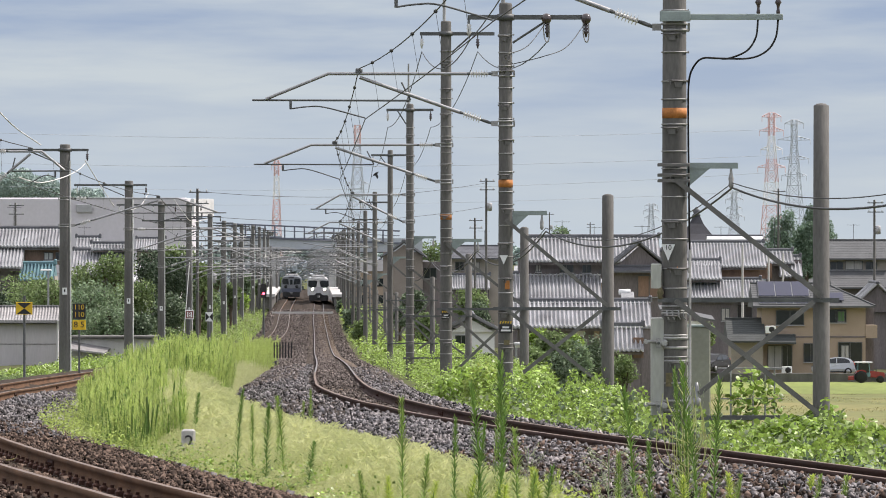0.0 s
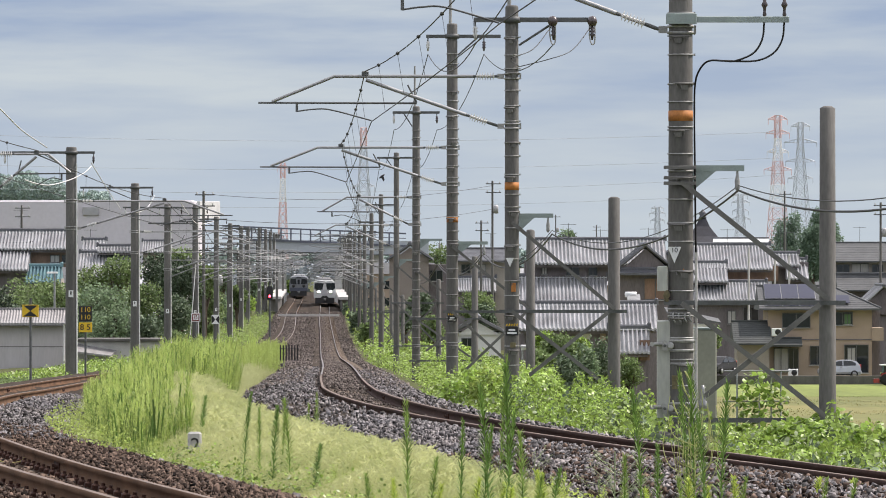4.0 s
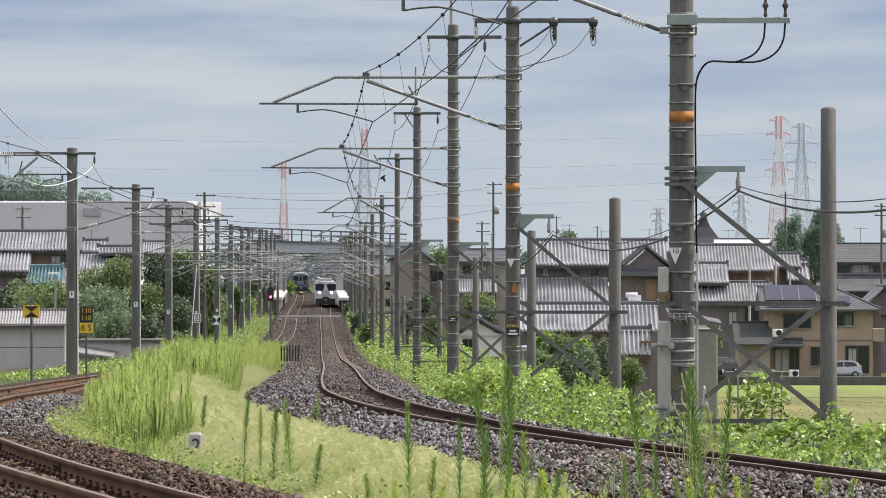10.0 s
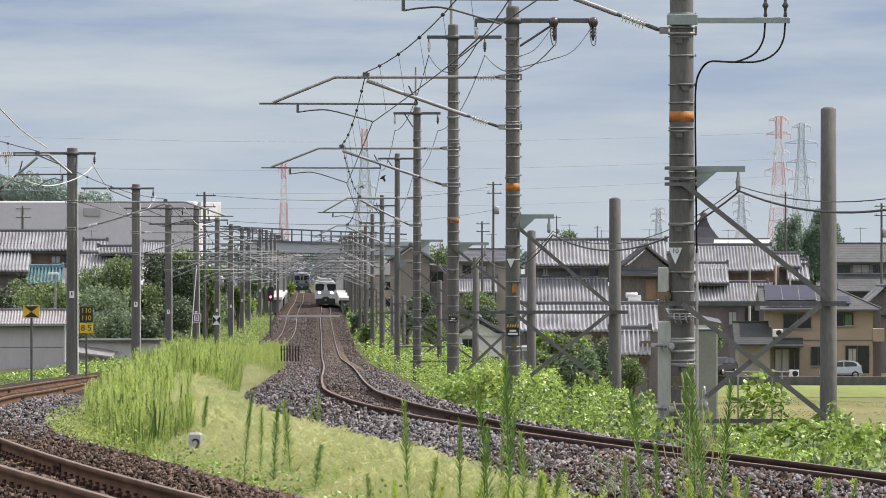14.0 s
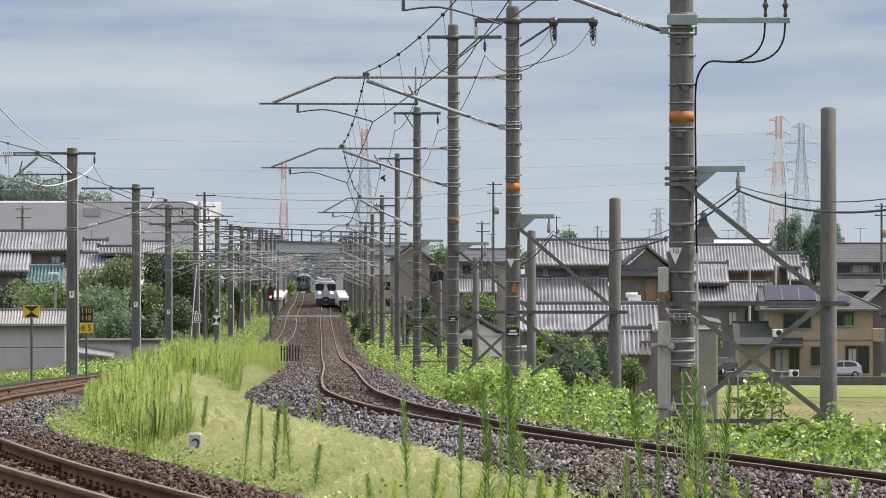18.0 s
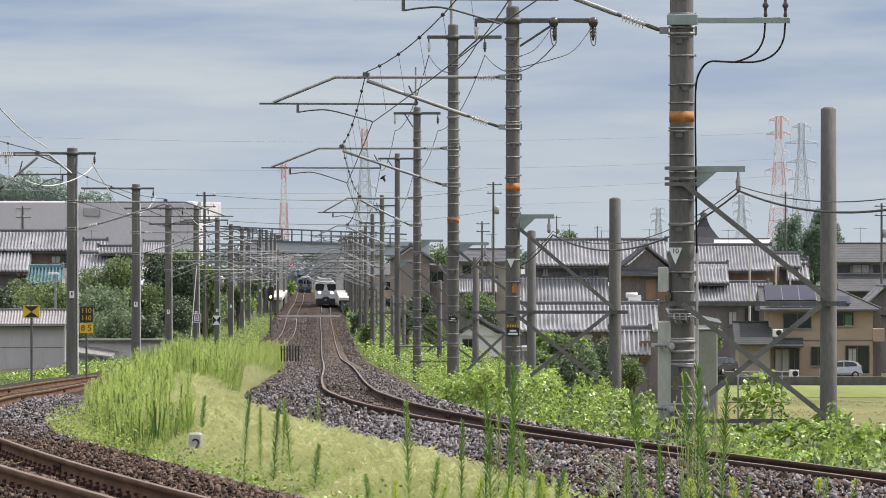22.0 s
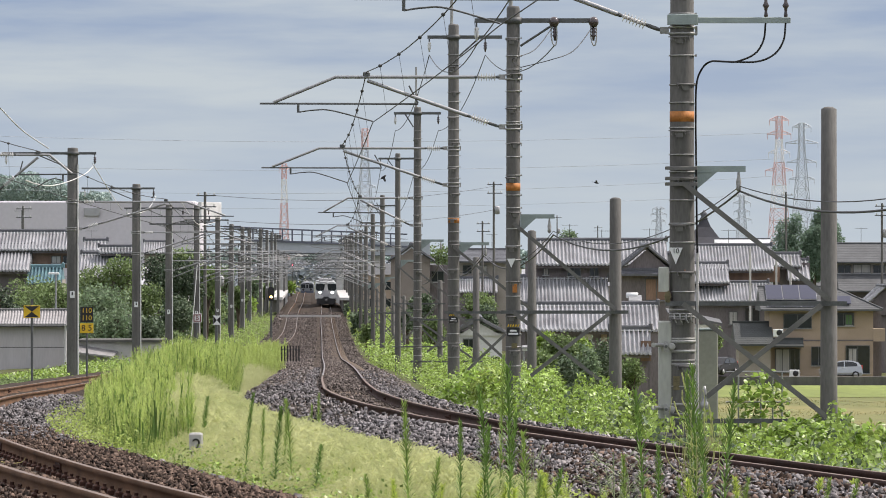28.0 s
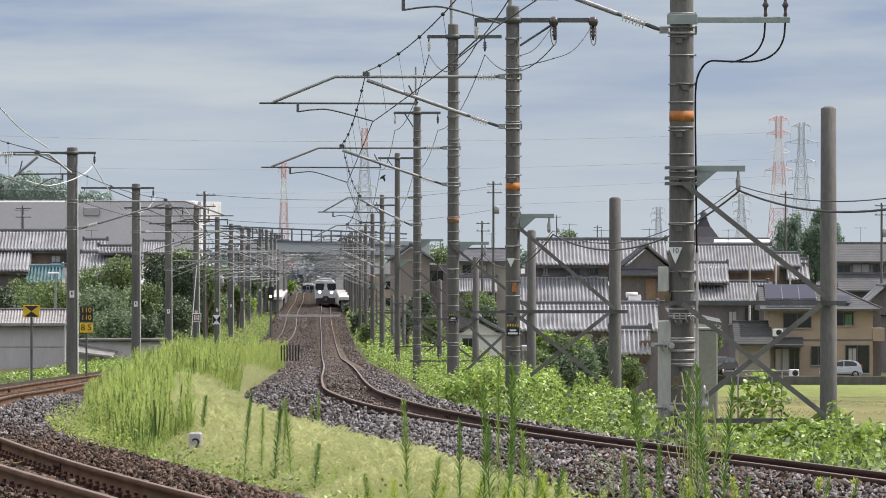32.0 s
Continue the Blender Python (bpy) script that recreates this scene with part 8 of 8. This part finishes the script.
# solar panels on the tan house
sp = thing("solar_array", (30.05, 463.35, -2.44), 0, "dark solar panels on a sloping roof", "solar panels")
for r, L, yy, zz in ((1, 2.8, 2.72, 1.40), (0, 0.85, 0.62, 0.36)):
    for k in range(3):
        ob = part("panel", Shape().slab((0, 0, 0), (1.4, L, 0.05), 0.01), SOLAR, sp)
        ob.matrix_basis = pose(-1.37 + k * 1.47, yy, zz, 25.5, 0, 0)
        fr = part("panel_frame", Shape().slab((0, 0, -0.035), (1.47, L + 0.1, 0.04), 0.01), GALV, ob)
sp2 = thing("solar_array", (34.5, 463.35, -2.42), 0, "small dark solar panel set on the roof", "solar panels")
part("panel", Shape().slab((0, 0, 0), (1.5, 1.5, 0.05), 0.01), SOLAR, sp2).matrix_basis = pose(0, 1.2, 0.72, 25.5, 0, 0)


# ---------------------------------------------------------------- birds
def bird(name, at, label, spread):
    t = thing(name, at, 0, label, "bird")
    part("body", Shape().turned([(0.004, -0.12), (0.03, -0.08), (0.045, 0), (0.035, 0.07), (0.02, 0.1), (0.004, 0.14)], 8, (0, 0, 0), "X"), BLACK, t)
    wings = []
    for s in (-1, 1):
        w = Shape()
        w.add([(-0.05, 0, 0), (0.06, 0, 0), (0.02, s * 0.16, 0.0), (-0.05, s * 0.2, 0), (-0.05, 0, 0.006), (0.06, 0, 0.006), (0.02, s * 0.16, 0.004), (-0.05, s * 0.2, 0.004)],
              [(0, 1, 2, 3), (7, 6, 5, 4), (0, 4, 5, 1), (1, 5, 6, 2), (2, 6, 7, 3), (3, 7, 4, 0)])
        wings.append(part("wing", w, BLACK, t))
    part("tail", Shape().box((-0.16, 0, 0), (0.1, 0.05, 0.01)), BLACK, t)
    for k, w in enumerate(wings):
        w.rotation_euler = (radians(spread) * (1 if k else -1), 0, 0)
    return t, wings


perched, _ = bird("perched_bird", (-2.18, 193.88, 5.29), "small dark bird perched on a bracket", -75)
perched.rotation_euler = (0, radians(-35), 0)
swallow, swallow_wings = bird("flying_swallow", (-6.31, 211.11, -1.86), "small dark swallow flying over the track", 0)
swallow.scale = (0.75, 0.75, 0.75)
flyer, flaps = bird("flying_bird", (1.38, 105.74, 3.6), "small dark bird crossing the sky", 0)
flyer.scale = (0.42, 0.42, 0.42)


# ---------------------------------------------------------------- far woods and town
def treeline(x0, x1, d, z0, z1, n, seed, mat, size):
    rng = np.random.default_rng(seed)
    x = x0 + (x1 - x0) * rng.random(n)
    top = z0 + (z1 - z0) * fbm(x, np.full(n, d), 0.06 * 1500 / d, seed)
    z = -12 + (top + 12) * rng.random(n) ** 0.45
    p = np.stack([x, d + 15 * rng.random(n), z], 1)
    m = placings(p, size * (0.6 + 0.8 * rng.random(n)), rng.random(n) * 6.3, rng.normal(0.9, 0.5, n), rng.normal(0, 0.6, n))
    tagged(part("far_woods", strew("far_woods", LEAF_BROAD, LEAF_BROAD_F, m, mat), None), "distant line of trees across the plain", "woods", kind="stuff")


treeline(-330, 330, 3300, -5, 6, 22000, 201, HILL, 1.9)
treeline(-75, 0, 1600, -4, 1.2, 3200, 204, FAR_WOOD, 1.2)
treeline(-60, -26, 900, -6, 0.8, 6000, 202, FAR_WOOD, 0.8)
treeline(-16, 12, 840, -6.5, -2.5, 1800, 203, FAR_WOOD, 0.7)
rng = random.Random(9)
FAR_WALLS, FAR_ROOFS = (PLASTER_GREY, PLASTER_WHITE, PLASTER_TAN, SHEET_GREY), (TILE_DARK, SLATE, TILE)
for k in range(46):
    d = rng.uniform(620, 1500)
    px = rng.choice((rng.uniform(620, 1000), rng.uniform(950, 1568), rng.uniform(0, 300)))
    x = (px - 784) / 9500 * d
    tl, tr = float(track_left(d)), float(track_right(d))
    if tl - 9 < x < tr + 9:
        continue
    z0 = float(ground(x, d))
    w, dp, hh, rr = rng.uniform(7, 13), rng.uniform(6, 9), rng.uniform(4.5, 6.2), rng.uniform(1.4, 2.4)
    h = thing("house", (x, d, z0), rng.choice((0, 90, 8, -6)), "distant house with a plain gable roof", "house", "distant houses")
    part("wall", Shape().box((0, 0, hh / 2 - 0.2), (w, dp, hh + 0.4)), rng.choice(FAR_WALLS), h)
    part("roof", Shape().add([(-w / 2 - 0.4, -dp / 2 - 0.5, hh - 0.1), (w / 2 + 0.4, -dp / 2 - 0.5, hh - 0.1), (w / 2 + 0.4, dp / 2 + 0.5, hh - 0.1), (-w / 2 - 0.4, dp / 2 + 0.5, hh - 0.1), (-w / 2 - 0.4, 0, hh + rr), (w / 2 + 0.4, 0, hh + rr)],
                             [(0, 1, 5, 4), (2, 3, 4, 5), (0, 4, 3), (1, 2, 5), (3, 2, 1, 0)]), rng.choice(FAR_ROOFS), h)
    for i in range(int(w / 2.6)):
        for lv in (0.28, 0.7):
            part("window", Shape().slab((-w / 2 + 1.5 + 2.6 * i, -dp / 2, hh * lv), (1.3, 0.12, 1.1), 0.02), GLASS, h)


# ---------------------------------------------------------------- temple roof, aerials, yard gear
temple = thing("temple_hall", (28.81, 593.75, -9.3), 0, "temple hall with a black sweeping tiled roof", "temple")
zt = 6.01 + 9.3
roof = Shape().turned([(6.0, zt - 4.0), (5.8, zt - 3.7), (3.9, zt - 3.0), (2.2, zt - 2.0), (1.05, zt - 0.9), (0.5, zt)], 4)
roof = part("roof", roof, TILE_BLACK, temple)
roof.rotation_euler = (0, 0, radians(45))
roof.data.polygons.foreach_set("use_smooth", [False] * len(roof.data.polygons))
part("finial", Shape().turned([(0.5, zt), (0.3, zt + 0.25), (0.45, zt + 0.5), (0.05, zt + 1.0)], 10), TILE_DARK, temple)
part("hall", Shape().box((0, 0, (zt - 3.8) / 2), (8, 8, zt - 3.8)), WOOD_DARK, temple)


def aerial(x, y, z, h, label="thin television aerial on a roof"):
    t = thing("television_aerial", (x, y, z), 20, label, "aerial", "television aerials")
    part("mast", Shape().rod((0, 0, -3.0), (0, 0, h), 0.025, seg=6), STEEL_DARK, t)
    part("boom", Shape().rod((-0.6, 0, h - 0.1), (0.7, 0, h - 0.1), 0.018, seg=5), STEEL_DARK, t)
    for k in range(6):
        part("element", Shape().rod((-0.55 + 0.23 * k, -0.45 + 0.03 * k, h - 0.1), (-0.55 + 0.23 * k, 0.45 - 0.03 * k, h - 0.1), 0.012, seg=5), STEEL_DARK, t)


for x, y, z, h in ((10.67, 452.38, 3.41) + (1.4,), (17.43, 452.38, 3.22) + (1.2,), (27.5, 516.3, 3.08) + (1.5,), (33.21, 516.3, 2.1) + (2.2,), (43.59, 558.82, 3.35) + (1.6,), (5.89, 650.68, 2.77) + (1.8,), (-38.61, 489.69, 3.68) + (2.6,), (32.84, 519.13, 2.97) + (2.4,), (13.38, 452.38, 3.32) + (1.0,), (-36.28, 552.33, 3.46) + (1.2,)):
    aerial(x, y + 1.5, z, h)
unit = thing("air_conditioner", (29.71, 454.55, -8.16), 0, "white outdoor air conditioner unit by a house wall", "air conditioner")
part("case", Shape().slab((0, 0, 0.32), (0.85, 0.32, 0.62), 0.04), WHITE, unit)
part("fan_grille", Shape().turned([(0.02, -0.17), (0.24, -0.17), (0.25, -0.16)], 16, (0.1, 0, 0.32), "Y"), BLACK, unit)
copy_thing(unit, pose(*(28.33, 454.55, -4.72)))
shed = thing("shed", (16.96, 365.38, -9.3), 0, "small pale shed with a sheet roof", "shed")
part("wall", Shape().box((0, 1.5, -2.45 / 2 + 4.65), (2.6, 3, -2.45 + 9.3)), PLASTER_WHITE, shed)
rf = Shape().add([(-1.7, -0.4, -1.61 + 9.3), (2.0, -0.4, -2.34 + 9.3), (2.0, 3.4, -2.11 + 9.3), (-1.7, 3.4, -1.34 + 9.3), (-1.7, -0.4, -1.72 + 9.3), (2.0, -0.4, -2.45 + 9.3), (2.0, 3.4, -2.22 + 9.3), (-1.7, 3.4, -1.45 + 9.3)],
                 [(0, 1, 2, 3), (7, 6, 5, 4), (0, 4, 5, 1), (1, 5, 6, 2), (2, 6, 7, 3), (3, 7, 4, 0)])
part("roof", rf, SLATE, shed)

verge = Shape()
verge.add([(-10, 434, -9.3), (120, 434, -9.3), (120, 446, -8.77), (-10, 446, -8.77), (-10, 451.8, -8.77), (120, 451.8, -8.77), (120, 451.8, -9.4), (-10, 451.8, -9.4)], [(0, 1, 2, 3), (3, 2, 5, 4), (4, 5, 6, 7), (1, 6, 5, 2), (0, 3, 4, 7)])
tagged(part("grass_strip", verge, GRASS_GREEN), "low bank of fresh green grass along the field's far edge", "grass", kind="structure")
carport = thing("carport", (5.95, 330, -9.3), 0, "flat pale carport roof on thin posts in a yard", "carport")
part("roof", Shape().slab((0, 1.2, 5.95), (2.2, 3.0, 0.14), 0.03), SHEET_GREY, carport)
for x in (-1.0, 0.1, 1.0):
    for y in (0.1, 2.4):
        part("post", Shape().rod((x, y, -0.2), (x, y, 5.9), 0.05, seg=8), GALV, carport)
part("beam", Shape().box((0, 0.0, 5.8), (2.2, 0.08, 0.14)), WHITE, carport)
heater = thing("water_heater", (13.97, 392.56, -1.31), 0, "white slanting water heater on a tiled roof", "water heater")
part("tank", Shape().turned([(0.02, -0.45), (0.2, -0.42), (0.2, 0.42), (0.02, 0.45)], 12, (-0.15, 0.75, 0.62), "X"), WHITE, heater, "white round tank")
part("collector", Shape().slab((0, 0, 0), (0.95, 1.3, 0.08), 0.02), GALV, heater).matrix_basis = pose(0.05, 0.15, 0.3, 28, 0, 0)
part("foot", Shape().box((0, 0.5, 0.0), (0.8, 1.1, 0.5)), STEEL_DARK, heater)



# ---------------------------------------------------------------- tractor on the grass bank
tractor = thing("tractor", (35.56, 449.17, -8.77), 0, "small red farm tractor with a teal cab and white roof", "tractor")
part("bonnet", Shape().prism([(0.75, 0.45), (1.95, 0.42), (2.0, 0.7), (1.9, 0.86), (0.75, 1.0)], -0.3, 0.3), TRACTOR_RED, tractor, "red bonnet")
part("chassis", Shape().slab((0.85, 0, 0.42), (2.1, 0.34, 0.26), 0.04), STEEL_DARK, tractor)
cab = part("cab", Shape().slab((0.22, 0, 0.68), (1.1, 0.84, 0.34), 0.06), TEAL, tractor, "teal cab")
part("cab_glass", Shape().prism([(-0.28, 0.86), (0.72, 0.86), (0.62, 1.62), (-0.2, 1.62)], -0.4, 0.4), GLASS, cab)
for px, py in ((-0.3, -0.42), (-0.3, 0.42), (0.7, -0.42), (0.7, 0.42)):
    part("cab_post", Shape().rod((px, py, 0.8), (px * 0.9, py, 1.68), 0.035, seg=6), TEAL, cab)
part("roof", Shape().slab((0.2, 0, 1.71), (1.45, 1.0, 0.1), 0.04), WHITE, cab, "white roof")
for py in (-0.46, 0.46):
    part("fender", Shape().prism([(-0.5, 0.75), (-0.35, 1.02), (0.0, 1.1), (0.35, 1.02), (0.45, 0.8), (0.3, 0.92), (0.0, 1.0), (-0.28, 0.93)], py - 0.16, py + 0.16), TRACTOR_RED, tractor)
    part("headlight", Shape().slab((1.97, py * 0.5, 0.68), (0.05, 0.14, 0.1), 0.02), WHITE, tractor)
part("exhaust", Shape().rod((1.3, -0.2, 0.9), (1.3, -0.2, 1.4), 0.03, seg=8), STEEL_DARK, tractor)
part("tiller", Shape().slab((-0.85, 0, 0.4), (0.5, 1.2, 0.35), 0.05), TRACTOR_RED, tractor, "red tiller")
part("hitch", Shape().rod((-0.65, 0, 0.45), (0.0, 0, 0.5), 0.05, seg=6), STEEL_DARK, tractor)
tractor_wheels = []
for wx, r, w in ((0.0, 0.5, 0.26), (1.6, 0.3, 0.18)):
    for py in (-0.5, 0.5):
        tyre = Shape().turned([(r * 0.5, -w / 2), (r * 0.93, -w / 2), (r, -w / 4), (r, w / 4), (r * 0.93, w / 2), (r * 0.5, w / 2)], 24, (0, 0, 0), "Y")
        for k in range(14):
            a = k * 2 * math.pi / 14
            tyre.rod((r * 0.97 * math.cos(a), -w / 2, r * 0.97 * math.sin(a)), (r * 0.97 * math.cos(a + 0.2), w / 2, r * 0.97 * math.sin(a + 0.2)), 0.03, seg=4)
        wh = part("wheel", tyre, RUBBER, tractor)
        wh.location = (wx, py, r)
        part("rim", Shape().turned([(0.02, -w * 0.35), (r * 0.5, -w * 0.4), (r * 0.5, w * 0.4), (0.02, w * 0.35)], 16, (0, 0, 0), "Y"), WHITE, wh)
        tractor_wheels.append((wh, wx, py, r))



def motions():
    # the departing train runs away over the crest
    rows = []
    for k in range(17):
        t = 2.0 * k
        y = 772 + 14.6 * t - 0.03 * t * t
        p, b = along(track_left, y, 0, 0)
        rows.append((t, pose(*p, 0, 0, b)))
    walk(dark_train, rows)
    # the tractor drives off along the farm track and stops
    x0, y0, z0 = tractor.location
    times = [0, 0.7, 1.4, 2.5, 3.5] + [4.0 + 0.5 * k for k in range(21)] + [32]
    gone = [float(np.interp(t, [0, 0.7, 1.4, 2.5, 3.5, 6, 13, 14], [0, 0.16, 0.5, 0.9, 1.35, 2.55, 5.9, 6.0])) for t in times]
    walk(tractor, [(t, pose(x0 + g, y0, z0)) for t, g in zip(times, gone)])
    for wh, wx, py, r in tractor_wheels:
        walk(wh, [(t, pose(wx, py, r, 0, math.degrees(g / r), 0)) for t, g in zip(times, gone)])
    # the signal's lens wheel turns half round
    z = wheel.location.z
    walk(wheel, [(0, pose(0, -0.3, z)), (19.6, pose(0, -0.3, z)), (19.7, pose(0, -0.3, z, 0, 60, 0)), (19.8, pose(0, -0.3, z, 0, 120, 0)), (19.9, pose(0, -0.3, z, 0, 180, 0)), (32, pose(0, -0.3, z, 0, 180, 0))])
    zf = far_wheel.location.z
    walk(far_wheel, [(0, pose(0, -0.3, zf, 0, 180, 0)), (15.7, pose(0, -0.3, zf, 0, 180, 0)), (15.8, pose(0, -0.3, zf, 0, 120, 0)), (15.9, pose(0, -0.3, zf, 0, 60, 0)), (16.0, pose(0, -0.3, zf)), (32, pose(0, -0.3, zf))])
    # the bird leaves one mast and flies to the next near 28 s
    path = [(0, (1.38, 105.74, 3.6)), (27.55, (1.38, 105.74, 3.6)), (27.7, (1.43, 105.9, 3.77)), (27.8, (1.92, 105.9, 3.94)), (27.9, (2.46, 105.8, 4.0)), (28.0, (3.0, 105.4, 4.0)), (28.1, (3.63, 104.6, 3.81)), (28.2, (4.27, 103.4, 3.45)), (28.3, (4.52, 102.2, 3.14)),
            (28.6, (4.43, 100.6, 1.2)), (28.9, (4.41, 100.0, 0.02)), (32, (4.41, 100.0, 0.02))]
    walk(flyer, [(t, pose(*p, 0, 12, 0)) for t, p in path])
    # a swallow rises from the weeds near 12 s and settles behind a mast
    path = [(0, (-6.31, 211.11, -1.86)), (11.4, (-6.31, 211.11, -1.86)), (11.6, (-5.67, 211.11, 0.81)), (11.7, (-5.62, 211.11, 0.99)), (11.8, (-5.58, 211.11, 1.12)), (11.9, (-5.49, 211.11, 1.28)), (12.0, (-5.38, 211.11, 1.48)), (12.1, (-5.24, 211.11, 1.54)), (12.3, (-5.07, 211.11, 1.81)),
            (12.5, (-4.87, 211.11, 1.97)), (13.0, (-3.91, 202.13, 3.15)), (14.0, (-3, 197.92, 5.01)), (14.6, (-1.9, 195.2, 5.25)), (15.2, (-0.94, 194.12, 5.4)), (32, (-0.94, 194.12, 5.4))]
    walk(swallow, [(t, pose(*p, 0, -20, 40)) for t, p in path])
    for k, w in enumerate(swallow_wings):
        s = 1 if k else -1
        walk(w, [(0, pose(0, 0, 0, -70 * s))] + [(11.4 + 0.1 * i, pose(0, 0, 0, (35 if i % 2 else -35) * s)) for i in range(32)] + [(32, pose(0, 0, 0, -70 * s))])
    # the tall weeds stir in a light wind
    for k, w in enumerate(front_weeds):
        x, y, zz = w.location
        a = math.degrees(w.rotation_euler.z)
        walk(w, [(t, pose(x, y, zz, 1.1 * math.sin(1.7 * t + k * 0.5), 1.6 * math.sin(1.3 * t + k * 0.7) + 0.6 * math.sin(3.1 * t + k), a)) for t in range(33)])
    for k, w in enumerate(flaps):
        s = 1 if k else -1
        walk(w, [(0, pose(0, 0, 0, 10 * s))] + [(27.5 + 0.1 * i, pose(0, 0, 0, (35 if i % 2 else -35) * s)) for i in range(11)] + [(32, pose(0, 0, 0, 10 * s))])


motions()
